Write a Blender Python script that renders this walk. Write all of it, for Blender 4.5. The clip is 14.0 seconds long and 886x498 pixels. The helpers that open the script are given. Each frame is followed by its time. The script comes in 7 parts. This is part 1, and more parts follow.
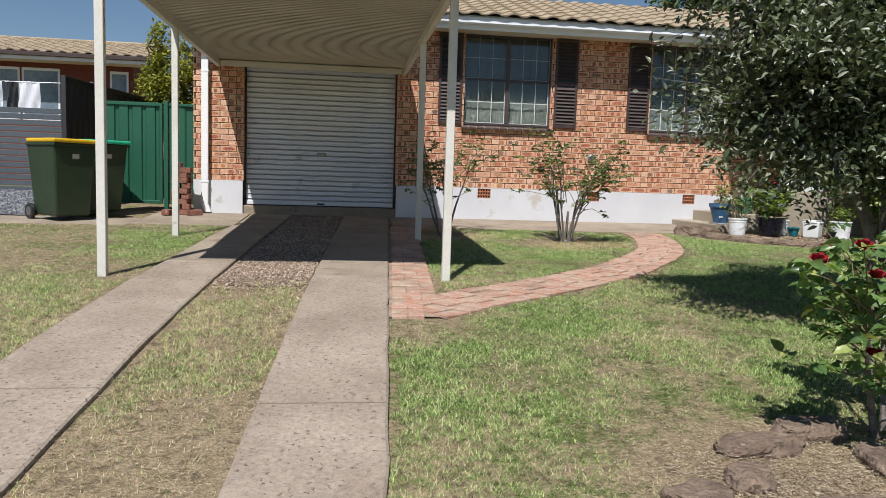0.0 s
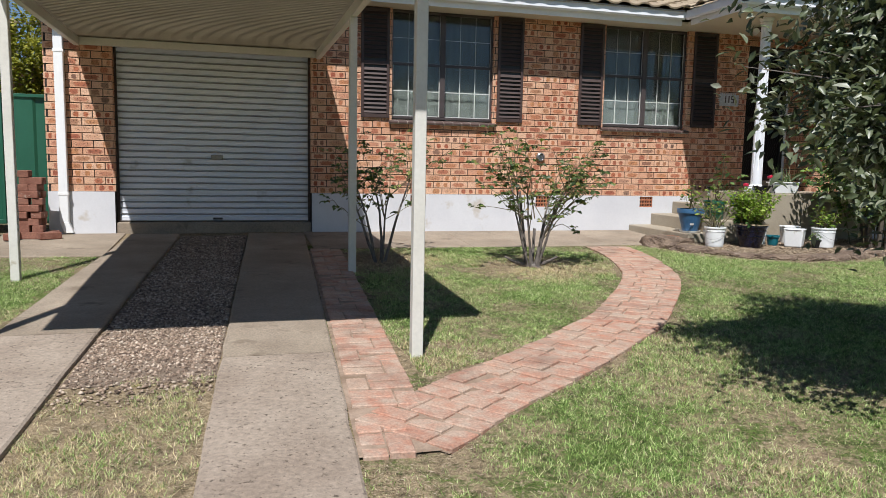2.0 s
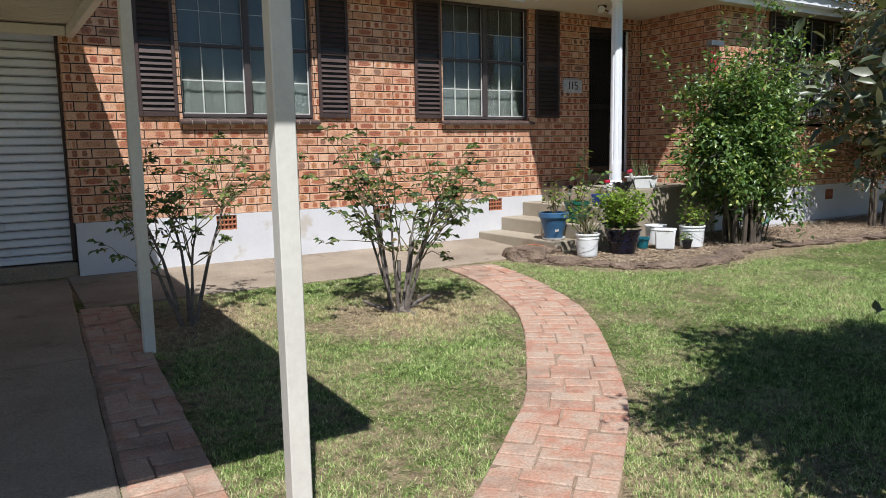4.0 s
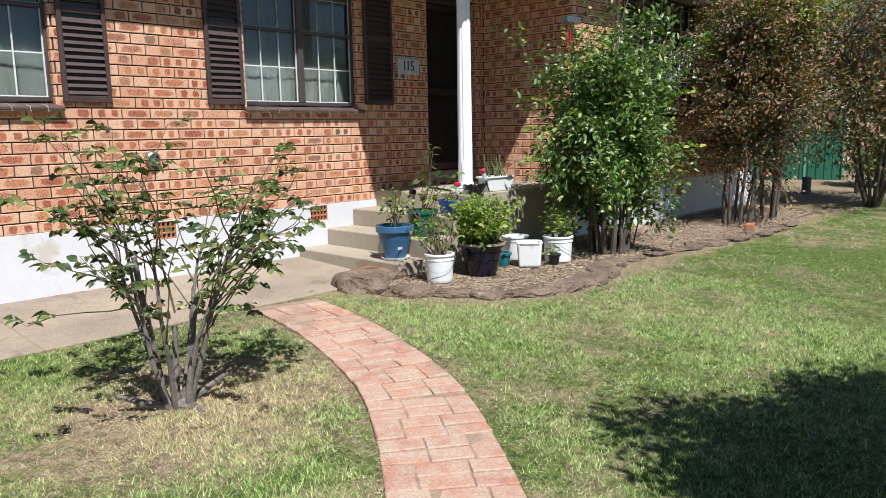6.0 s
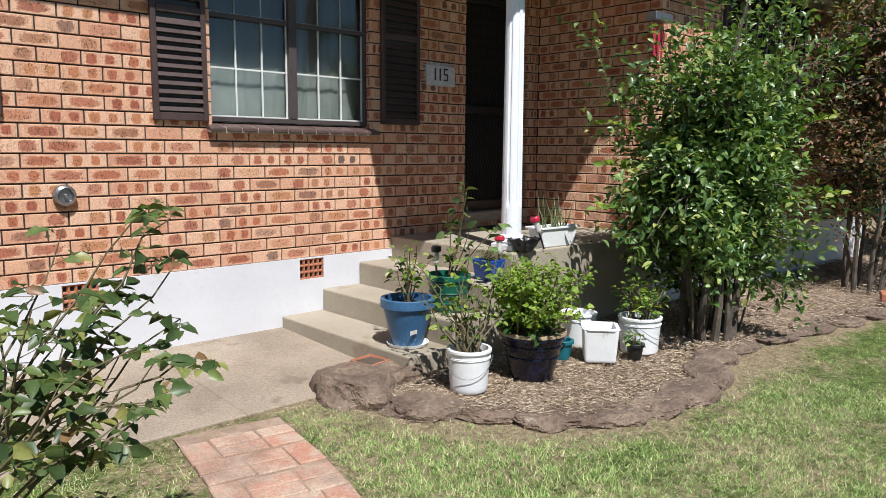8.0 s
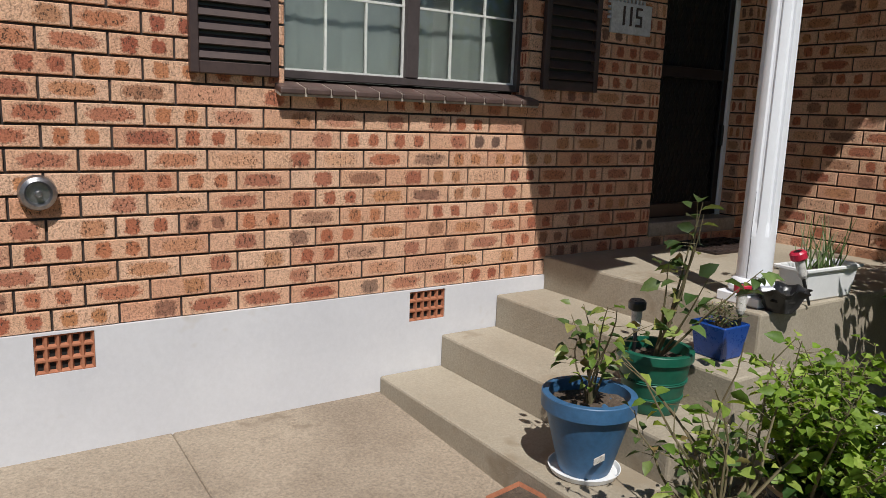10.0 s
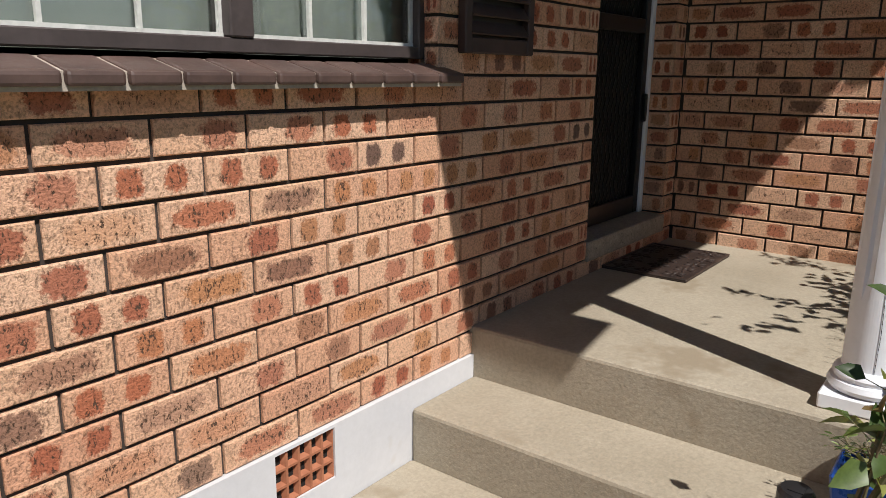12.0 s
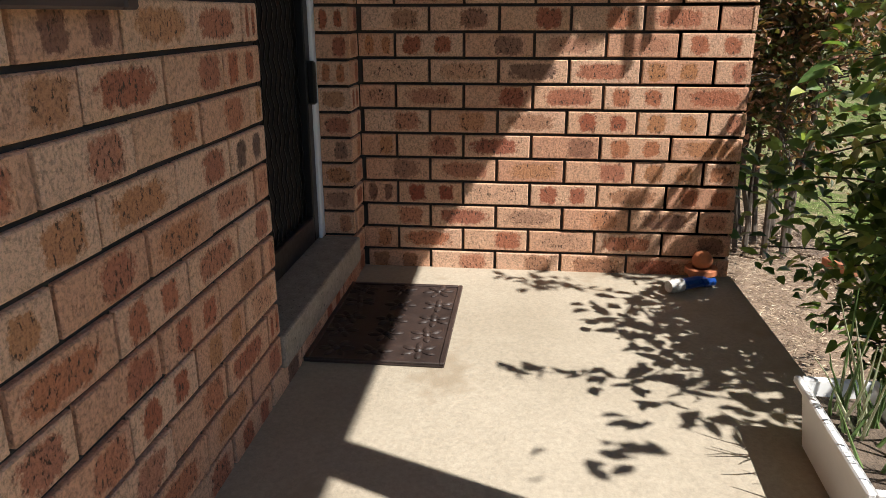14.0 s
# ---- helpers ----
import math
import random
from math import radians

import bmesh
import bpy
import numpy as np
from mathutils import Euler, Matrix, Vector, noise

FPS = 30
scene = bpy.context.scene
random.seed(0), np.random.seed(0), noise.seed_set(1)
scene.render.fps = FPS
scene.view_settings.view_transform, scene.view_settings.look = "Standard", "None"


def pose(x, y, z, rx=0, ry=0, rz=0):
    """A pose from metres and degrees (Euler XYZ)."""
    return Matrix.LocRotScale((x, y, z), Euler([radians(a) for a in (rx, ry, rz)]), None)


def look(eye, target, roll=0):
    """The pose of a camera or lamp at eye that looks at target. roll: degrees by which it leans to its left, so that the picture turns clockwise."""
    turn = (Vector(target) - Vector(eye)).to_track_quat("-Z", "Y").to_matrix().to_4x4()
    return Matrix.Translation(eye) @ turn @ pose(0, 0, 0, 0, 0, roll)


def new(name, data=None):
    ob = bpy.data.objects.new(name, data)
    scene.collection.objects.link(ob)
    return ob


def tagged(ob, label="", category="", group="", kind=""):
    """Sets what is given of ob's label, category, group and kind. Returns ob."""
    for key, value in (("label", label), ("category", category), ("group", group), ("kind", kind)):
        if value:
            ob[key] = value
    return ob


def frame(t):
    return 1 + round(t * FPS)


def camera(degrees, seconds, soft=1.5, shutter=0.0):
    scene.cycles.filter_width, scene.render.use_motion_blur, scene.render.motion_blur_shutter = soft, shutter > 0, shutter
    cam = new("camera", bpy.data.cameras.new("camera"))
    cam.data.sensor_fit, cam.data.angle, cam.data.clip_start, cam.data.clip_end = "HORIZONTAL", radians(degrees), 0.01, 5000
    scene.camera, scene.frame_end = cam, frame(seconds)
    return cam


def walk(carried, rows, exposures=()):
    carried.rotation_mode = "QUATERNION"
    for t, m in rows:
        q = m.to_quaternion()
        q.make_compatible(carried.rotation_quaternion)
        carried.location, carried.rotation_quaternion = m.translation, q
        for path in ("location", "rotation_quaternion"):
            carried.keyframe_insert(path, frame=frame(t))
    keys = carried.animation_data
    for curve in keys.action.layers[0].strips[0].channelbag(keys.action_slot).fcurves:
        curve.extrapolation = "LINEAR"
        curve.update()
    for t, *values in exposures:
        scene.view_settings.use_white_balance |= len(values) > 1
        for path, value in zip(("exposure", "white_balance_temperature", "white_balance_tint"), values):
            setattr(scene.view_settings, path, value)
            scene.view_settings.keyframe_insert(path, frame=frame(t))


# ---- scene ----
cam = camera(62.2, 14.0, soft=0.8)
METRES, EYE, TILT, LEAN, TURN = 13.35, 1.44, 0.0, 0.0, -7.8
ROWS = [
    (0.0, 0.0, 0.0, 0.0, 0.18, -5.57, -1.84),
    (0.5, -0.0093, 0.033, 0.0022, 0.44, -5.23, -1.44),
    (1.0, -0.0189, 0.0722, 0.0085, -2.02, -5.93, -1.52),
    (1.5, -0.0227, 0.1091, 0.0132, -4.88, -6.28, -1.55),
    (2.0, -0.0323, 0.1462, 0.0192, -8.03, -6.57, -1.12),
    (2.5, -0.0354, 0.1852, 0.0234, -11.39, -7.12, -0.75),
    (3.0, -0.0403, 0.2231, 0.0276, -15.19, -7.49, -0.46),
    (3.5, -0.0386, 0.259, 0.0308, -19.66, -7.68, 0.36),
    (4.0, -0.035, 0.2941, 0.0349, -24.48, -7.63, 1.09),
    (6.5, 0.0533, 0.4481, 0.0434, -39.73, -8.65, 0.61),
    (7.0, 0.0774, 0.4782, 0.0452, -39.76, -7.7, 0.31),
    (7.5, 0.1034, 0.5077, 0.0466, -38.27, -7.15, -0.08),
    (8.0, 0.1281, 0.5367, 0.05, -34.9, -7.67, -0.38),
    (8.5, 0.1526, 0.5677, 0.0485, -30.41, -8.39, -1.35),
    (9.0, 0.1699, 0.6013, 0.0504, -25.44, -9.99, -2.08),
    (11.5, 0.214, 0.776, 0.0588, -31.32, -12.26, -1.41),
    (12.0, 0.2288, 0.8043, 0.061, -44.52, -13.55, -0.64),
    (12.5, 0.2432, 0.83, 0.0596, -58.74, -14.69, 0.2),
    (13.0, 0.2618, 0.848, 0.0615, -68.64, -16.56, 0.27),
    (13.5, 0.2849, 0.8621, 0.0615, -71.95, -17.21, 0.39),
    (14.0, 0.3116, 0.8771, 0.0649, -75.94, -17.8, 0.13),
]
walk(cam, [(t, pose(0, 0, EYE, TILT, LEAN, TURN) @ pose(METRES * x, METRES * y, METRES * z, 90 + pitch, roll, yaw)) for t, x, y, z, yaw, pitch, roll in ROWS],
     [(0.0, 0.22, 6350, 10), (4.0, 0.30, 6200, 10), (6.5, 0.56, 6200, 10), (7.5, 0.52, 6200, 10), (8.0, 0.42, 6200, 10), (8.5, 0.28, 6350, 10), (9.0, 0.08, 6400, 10), (11.5, -0.14, 6600, 10), (12.0, 0.16, 6600, 10), (12.5, 0.33, 6600, 10), (13.2, 0.50, 6600, 10), (14.0, 0.82, 6600, 10)])

# ---------------- light ----------------
SUN_WAY = Vector((0.26, 0.62, -1.0)).normalized()
world = bpy.data.worlds.new("world")
scene.world = world
world.use_nodes = True
wt = world.node_tree
sky = wt.nodes.new("ShaderNodeTexSky")
sky.sky_type = "NISHITA"
sky.sun_disc = False
sky.sun_elevation = math.asin(-SUN_WAY.z)
sky.sun_rotation = math.atan2(-SUN_WAY.x, -SUN_WAY.y)
sky.air_density, sky.dust_density, sky.ozone_density = 1.0, 0.0, 4.0
wt.nodes["Background"].inputs["Strength"].default_value = 0.06
wt.links.new(sky.outputs["Color"], wt.nodes["Background"].inputs["Color"])
sun_data = bpy.data.lights.new("sun", "SUN")
sun_data.energy, sun_data.angle, sun_data.color = 5.0, radians(0.55), (1.0, 0.97, 0.935)
sun_lamp = new("sun", sun_data)
sun_lamp.matrix_world = look((0, 0, 30), Vector((0, 0, 30)) + SUN_WAY)
scene.view_settings.exposure = 0.0

# ---------------- helpers ----------------
W = 11.62          # front wall face
NX = 8.31          # porch side wall face
WY = 10.29         # wing front wall face
PORCH = 1.395
COURSE, STRETCH, COURSE0 = 0.0869, 0.24, 1.29
GROUND = [(-60, -3.2), (-30, -2.2), (0, 0.0), (2, 0.22), (4.3, 0.45), (5.8, 0.55), (7, 0.60), (8.7, 0.675), (10.3, 0.72), (11.6, 0.78), (20, 0.95), (60, 1.0), (900, 1.0)]


def ground_z(y):
    for (a, b), (c, d) in zip(GROUND, GROUND[1:]):
        if y <= c:
            return b + (d - b) * (y - a) / (c - a)
    return 1.0


def mesh_object(name, verts, faces, material, parent=None, label="", smooth=False):
    me = bpy.data.meshes.new(name)
    me.from_pydata([tuple(v) for v in verts], [], faces)
    me.materials.append(material)
    if smooth:
        me.polygons.foreach_set("use_smooth", [True] * len(me.polygons))
    ob = new(name, me)
    if parent:
        ob.parent = parent
    if label:
        ob["label"] = label
    return ob


def part(name, bm, material, parent=None, label="", smooth=False):
    """Links a bmesh as one mesh object under a thing or a part."""
    me = bpy.data.meshes.new(name)
    bmesh.ops.recalc_face_normals(bm, faces=bm.faces[:])
    if smooth:
        for e in bm.edges:
            if e.calc_face_angle(0.0) > 0.6:
                e.smooth = False
    bm.to_mesh(me)
    bm.free()
    me.materials.append(material)
    if smooth:
        me.polygons.foreach_set("use_smooth", [True] * len(me.polygons))
    ob = new(name, me)
    if parent:
        ob.parent = parent
    if label:
        ob["label"] = label
    return ob


def thing(name, label, category, at=(0, 0, 0), turn=0, group="", kind=""):
    ob = new(name)
    ob.matrix_basis = pose(*at, 0, 0, turn)
    return tagged(ob, label, category, group, kind)


def box(bm, x0, x1, y0, y1, z0, z1, bevel=0.0, seg=1):
    r = bmesh.ops.create_cube(bm, size=1)
    vs = r["verts"]
    for v in vs:
        v.co = Vector(((x0 + x1) / 2 + v.co.x * (x1 - x0), (y0 + y1) / 2 + v.co.y * (y1 - y0), (z0 + z1) / 2 + v.co.z * (z1 - z0)))
    if bevel:
        es = list({e for v in vs for e in v.link_edges})
        bmesh.ops.bevel(bm, geom=es, offset=bevel, segments=seg, profile=0.5, affect="EDGES")
    return bm


def boxm(x0, x1, y0, y1, z0, z1, bevel=0.0, seg=1):
    return box(bmesh.new(), x0, x1, y0, y1, z0, z1, bevel, seg)


def lathe(bm, profile, n=32, cx=0.0, cy=0.0):
    rings = []
    for r, z in profile:
        rings.append([bm.verts.new((cx + r * math.cos(2 * math.pi * i / n), cy + r * math.sin(2 * math.pi * i / n), z)) for i in range(n)])
    for a, b in zip(rings, rings[1:]):
        for i in range(n):
            j = (i + 1) % n
            bm.faces.new((a[i], a[j], b[j], b[i]))
    for ring in (rings[0], rings[-1]):
        bm.faces.new(ring)
    return bm


def tube(bm, pts, radii, n=6):
    pts = [Vector(p) for p in pts]
    rings = []
    for i, p in enumerate(pts):
        d = (pts[min(i + 1, len(pts) - 1)] - pts[max(i - 1, 0)]).normalized()
        a = d.orthogonal().normalized() if i == 0 else (rings_a - d * rings_a.dot(d)).normalized()
        rings_a = a
        b = d.cross(a)
        r = radii[i] if isinstance(radii, (list, tuple)) else radii
        rings.append([bm.verts.new(p + (a * math.cos(2 * math.pi * k / n) + b * math.sin(2 * math.pi * k / n)) * r) for k in range(n)])
    for ra, rb in zip(rings, rings[1:]):
        for k in range(n):
            m = (k + 1) % n
            bm.faces.new((ra[k], ra[m], rb[m], rb[k]))
    bm.faces.new(rings[0][::-1])
    bm.faces.new(rings[-1])
    return bm


# ---------------- materials ----------------
def node_mat(name):
    m = bpy.data.materials.new(name)
    m.use_nodes = True
    nt = m.node_tree
    return m, nt, nt.nodes["Principled BSDF"]


def noise_node(nt, coord, scale, detail=4.0, rough=0.6, distort=0.0):
    n = nt.nodes.new("ShaderNodeTexNoise")
    n.inputs["Scale"].default_value = scale
    n.inputs["Detail"].default_value = detail
    n.inputs["Roughness"].default_value = rough
    n.inputs["Distortion"].default_value = distort
    nt.links.new(coord, n.inputs["Vector"])
    return n.outputs["Fac"]


def ramp(nt, fac, stops):
    r = nt.nodes.new("ShaderNodeValToRGB")
    el = r.color_ramp.elements
    while len(el) < len(stops):
        el.new(0.5)
    for e, (p, c) in zip(el, stops):
        e.position = p
        e.color = (*c, 1) if isinstance(c, tuple) else (c, c, c, 1)
    nt.links.new(fac, r.inputs["Fac"])
    return r.outputs["Color"]


def mix(nt, a, b, fac, how="MIX"):
    m = nt.nodes.new("ShaderNodeMix")
    m.data_type, m.blend_type = "RGBA", how
    for socket, v in ((m.inputs[0], fac), (m.inputs[6], a), (m.inputs[7], b)):
        if hasattr(v, "is_linked"):
            nt.links.new(v, socket)
        elif isinstance(v, tuple):
            socket.default_value = (*v, 1)
        else:
            socket.default_value = v
    return m.outputs[2]


def maths(nt, how, a, b=0.0, clamp=False):
    m = nt.nodes.new("ShaderNodeMath")
    m.operation, m.use_clamp = how, clamp
    for socket, v in ((m.inputs[0], a), (m.inputs[1], b)):
        if hasattr(v, "is_linked"):
            nt.links.new(v, socket)
        else:
            socket.default_value = v
    return m.outputs[0]


def bump(nt, bsdf, height, strength=0.3, distance=0.01):
    b = nt.nodes.new("ShaderNodeBump")
    b.inputs["Strength"].default_value = strength
    b.inputs["Distance"].default_value = distance
    nt.links.new(height, b.inputs["Height"])
    nt.links.new(b.outputs["Normal"], bsdf.inputs["Normal"])


def position(nt):
    return nt.nodes.new("ShaderNodeNewGeometry").outputs["Position"]


def surf(name, c1, c2, scale=3.0, fine=60.0, rough=0.7, bump_s=0.25, bump_d=0.004, metal=0.0, spots=None, grain=0.25, spec=None):
    """A worn surface: two tones in large patches, fine grain, relief; spots: (colour, scale, threshold)."""
    m, nt, bsdf = node_mat(name)
    p = position(nt)
    col = ramp(nt, noise_node(nt, p, scale, 5), [(0.35, c1), (0.68, c2)])
    f = noise_node(nt, p, fine, 3, 0.7)
    col = mix(nt, col, ramp(nt, f, [(0.3, 1 - grain), (0.7, 1.0)]), 1.0, "MULTIPLY")
    if spots:
        s = noise_node(nt, p, spots[1], 4, 0.65)
        col = mix(nt, col, spots[0], ramp(nt, s, [(spots[2], 0.0), (min(spots[2] + 0.08, 1), 1.0)]))
    nt.links.new(col, bsdf.inputs["Base Color"])
    bsdf.inputs["Metallic"].default_value = metal
    if spec is not None:
        bsdf.inputs["Specular IOR Level"].default_value = spec
    nt.links.new(ramp(nt, f, [(0.2, max(rough - 0.1, 0.03)), (0.8, min(rough + 0.1, 1.0))]), bsdf.inputs["Roughness"])
    bump(nt, bsdf, f, bump_s, bump_d)
    return m


def brick_mat(name, per_island):
    """Tan extruded bricks, each with one or two darker burnt patches."""
    m, nt, bsdf = node_mat(name)
    if per_island:
        r = nt.nodes.new("ShaderNodeNewGeometry").outputs["Random Per Island"]
    else:
        r = nt.nodes.new("ShaderNodeObjectInfo").outputs["Random"]
    uv = nt.nodes.new("ShaderNodeUVMap").outputs["UV"]
    sep = nt.nodes.new("ShaderNodeSeparateXYZ")
    nt.links.new(uv, sep.inputs[0])
    p = position(nt)
    w = noise_node(nt, p, 42, 5, 0.8)
    wob = maths(nt, "MULTIPLY", maths(nt, "SUBTRACT", w, 0.5), 1.7)
    r2 = maths(nt, "FRACT", maths(nt, "MULTIPLY", r, 37.7))
    r3 = maths(nt, "FRACT", maths(nt, "MULTIPLY", r, 91.3))
    r4 = maths(nt, "FRACT", maths(nt, "MULTIPLY", r, 171.9))

    def blotch(cu, half_u, half_v):
        du = maths(nt, "DIVIDE", maths(nt, "SUBTRACT", sep.outputs[0], cu), half_u)
        dv = maths(nt, "DIVIDE", maths(nt, "SUBTRACT", sep.outputs[1], 0.5), half_v)
        # a rounded oblong, with a ragged edge
        cube = [maths(nt, "POWER", maths(nt, "ABSOLUTE", q), 3.4) for q in (du, dv)]
        d = maths(nt, "POWER", maths(nt, "ADD", *cube), 1 / 3.4)
        d = maths(nt, "ADD", d, wob)
        s = nt.nodes.new("ShaderNodeMapRange")
        s.interpolation_type = "SMOOTHSTEP"
        s.inputs["From Min"].default_value, s.inputs["From Max"].default_value = 1.14, 0.82
        nt.links.new(d, s.inputs["Value"])
        return s.outputs[0]
    shift = maths(nt, "MULTIPLY", maths(nt, "SUBTRACT", r3, 0.5), 0.12)
    two = maths(nt, "MAXIMUM", blotch(maths(nt, "ADD", shift, 0.27), 0.13, 0.40), blotch(maths(nt, "ADD", shift, 0.73), 0.12, 0.36))
    one = blotch(maths(nt, "ADD", shift, 0.5), 0.35, 0.35)
    side = blotch(maths(nt, "ADD", shift, 0.68), 0.2, 0.42)
    sel = maths(nt, "GREATER_THAN", r2, 0.45)
    sel3 = maths(nt, "GREATER_THAN", r2, 0.72)
    mask = mix(nt, one, two, sel)
    mask = mix(nt, mask, side, sel3)
    base = ramp(nt, r3, [(0.0, (0.68, 0.36, 0.22)), (0.3, (0.78, 0.49, 0.33)), (0.65, (0.74, 0.44, 0.28)), (1.0, (0.66, 0.34, 0.21))])
    burnt = ramp(nt, r4, [(0.0, (0.34, 0.085, 0.045)), (0.5, (0.48, 0.155, 0.075)), (0.8, (0.54, 0.24, 0.10)), (0.93, (0.30, 0.13, 0.08)), (1.0, (0.14, 0.08, 0.06))])
    amount = ramp(nt, r2, [(0.0, 0.12), (0.2, 0.8), (0.6, 1.0), (1.0, 0.7)])
    col = mix(nt, base, burnt, maths(nt, "MULTIPLY", mask, amount))
    fine = noise_node(nt, p, 150, 3, 0.75)
    col = mix(nt, col, ramp(nt, fine, [(0.3, 0.52), (0.52, 1.0), (0.75, 1.15)]), 1.0, "MULTIPLY")
    stretch = nt.nodes.new("ShaderNodeVectorMath")
    stretch.operation = "MULTIPLY"
    stretch.inputs[1].default_value = (1.0, 1.0, 0.55)
    nt.links.new(p, stretch.inputs[0])
    pits = noise_node(nt, stretch.outputs[0], 125, 4, 0.72)
    pit = ramp(nt, pits, [(0.56, 0.0), (0.62, 1.0)])
    dark = maths(nt, "MULTIPLY", pit, maths(nt, "ADD", maths(nt, "MULTIPLY", mask, 0.75), 0.24))
    col = mix(nt, col, (0.09, 0.05, 0.03), dark)
    nt.links.new(col, bsdf.inputs["Base Color"])
    bsdf.inputs["Roughness"].default_value = 0.88
    h = maths(nt, "SUBTRACT", fine, maths(nt, "MULTIPLY", pit, 0.6))
    bump(nt, bsdf, h, 0.8, 0.006)
    return m


M_BRICK = brick_mat("fired_brick", False)
M_BRICK_FAR = brick_mat("fired_brick_far", True)
M_MORTAR = surf("dark_mortar", (0.035, 0.027, 0.023), (0.065, 0.05, 0.042), 6, 120, 0.95)
M_WHITE = surf("white_painted_render", (0.58, 0.58, 0.60), (0.66, 0.66, 0.675), 1.2, 45, 0.75, 0.15, 0.003, grain=0.06, spots=((0.50, 0.46, 0.41), 2.2, 0.64))
M_TRIM = surf("white_gloss_paint", (0.77, 0.78, 0.81), (0.83, 0.84, 0.87), 2, 30, 0.45, 0.05, 0.002, grain=0.05)
M_SOFFIT = surf("cream_soffit_paint", (0.62, 0.56, 0.45), (0.68, 0.62, 0.50), 1, 20, 0.7, 0.05, 0.002, grain=0.06)
M_CREAM = surf("cream_steel_paint", (0.64, 0.615, 0.55), (0.72, 0.70, 0.64), 2, 40, 0.5, 0.08, 0.002, grain=0.10, spots=((0.42, 0.36, 0.27), 5.0, 0.68))
M_CONCRETE = surf("weathered_concrete", (0.31, 0.245, 0.18), (0.44, 0.36, 0.27), 1.9, 75, 0.9, 0.8, 0.008, grain=0.45, spots=((0.20, 0.155, 0.11), 3.1, 0.60))
M_EXPOSED = surf("exposed_aggregate_concrete", (0.32, 0.25, 0.19), (0.45, 0.37, 0.29), 1.6, 40, 0.9, 0.7, 0.008, grain=0.38, spots=((0.10, 0.075, 0.055), 42.0, 0.585))
M_PORCH = surf("porch_concrete", (0.34, 0.29, 0.215), (0.42, 0.365, 0.28), 1.8, 90, 0.82, 0.5, 0.004, grain=0.26, spots=((0.27, 0.22, 0.155), 2.6, 0.58))
M_BROWN = surf("dark_brown_paint", (0.050, 0.030, 0.027), (0.075, 0.046, 0.040), 5, 60, 0.55, 0.1, 0.002)
M_SILL = surf("brown_glazed_sill_brick", (0.075, 0.045, 0.038), (0.115, 0.070, 0.058), 9, 60, 0.5, 0.15, 0.002)
M_SILL_JOINT = surf("pale_sill_mortar", (0.42, 0.36, 0.30), (0.5, 0.44, 0.37), 9, 60, 0.9)
M_ROLLER = surf("pale_grey_roller_steel", (0.66, 0.68, 0.73), (0.74, 0.76, 0.80), 1.5, 50, 0.45, 0.06, 0.002, grain=0.08, spots=((0.46, 0.46, 0.46), 2.5, 0.66))
M_GREEN = surf("green_fence_steel", (0.012, 0.085, 0.048), (0.018, 0.105, 0.06), 1.5, 40, 0.45, 0.06, 0.002, grain=0.12)
M_CHARCOAL = surf("charcoal_fence_steel", (0.028, 0.03, 0.033), (0.04, 0.042, 0.046), 1.5, 40, 0.5, 0.06, 0.002)
M_SLATE_FENCE = surf("grey_slat_fence", (0.075, 0.088, 0.10), (0.10, 0.115, 0.13), 1.5, 40, 0.5, 0.06, 0.002)
M_TILE = surf("tan_concrete_roof_tile", (0.33, 0.255, 0.17), (0.46, 0.365, 0.25), 2.5, 40, 0.9, 0.3, 0.004, grain=0.3, spots=((0.20, 0.155, 0.105), 6.0, 0.60))
M_PAVER = None
M_ROCK = surf("basalt_field_rock", (0.16, 0.108, 0.078), (0.31, 0.225, 0.16), 5, 30, 0.95, 1.0, 0.03, grain=0.5, spots=((0.38, 0.33, 0.27), 14.0, 0.64))
M_BARK = surf("grey_brown_bark", (0.12, 0.10, 0.088), (0.27, 0.235, 0.205), 16, 70, 0.95, 0.6, 0.004, grain=0.4)
M_STEM = surf("green_brown_stem", (0.12, 0.11, 0.05), (0.20, 0.15, 0.085), 14, 90, 0.8, 0.3, 0.002)
M_SOIL = surf("dry_soil", (0.09, 0.062, 0.042), (0.18, 0.132, 0.095), 7, 90, 1.0, 0.9, 0.01, grain=0.5)
M_BLACK = surf("black_plastic", (0.012, 0.012, 0.013), (0.02, 0.02, 0.022), 4, 60, 0.35, 0.05, 0.001)
M_WHITE_PLASTIC = surf("white_plastic", (0.72, 0.73, 0.73), (0.80, 0.80, 0.79), 3, 40, 0.4, 0.05, 0.001, grain=0.06, spots=((0.5, 0.46, 0.40), 5.0, 0.7))
M_RUST_PIPE = surf("white_pipe_paint", (0.80, 0.80, 0.80), (0.86, 0.86, 0.85), 2, 30, 0.45, 0.05, 0.002, grain=0.04)


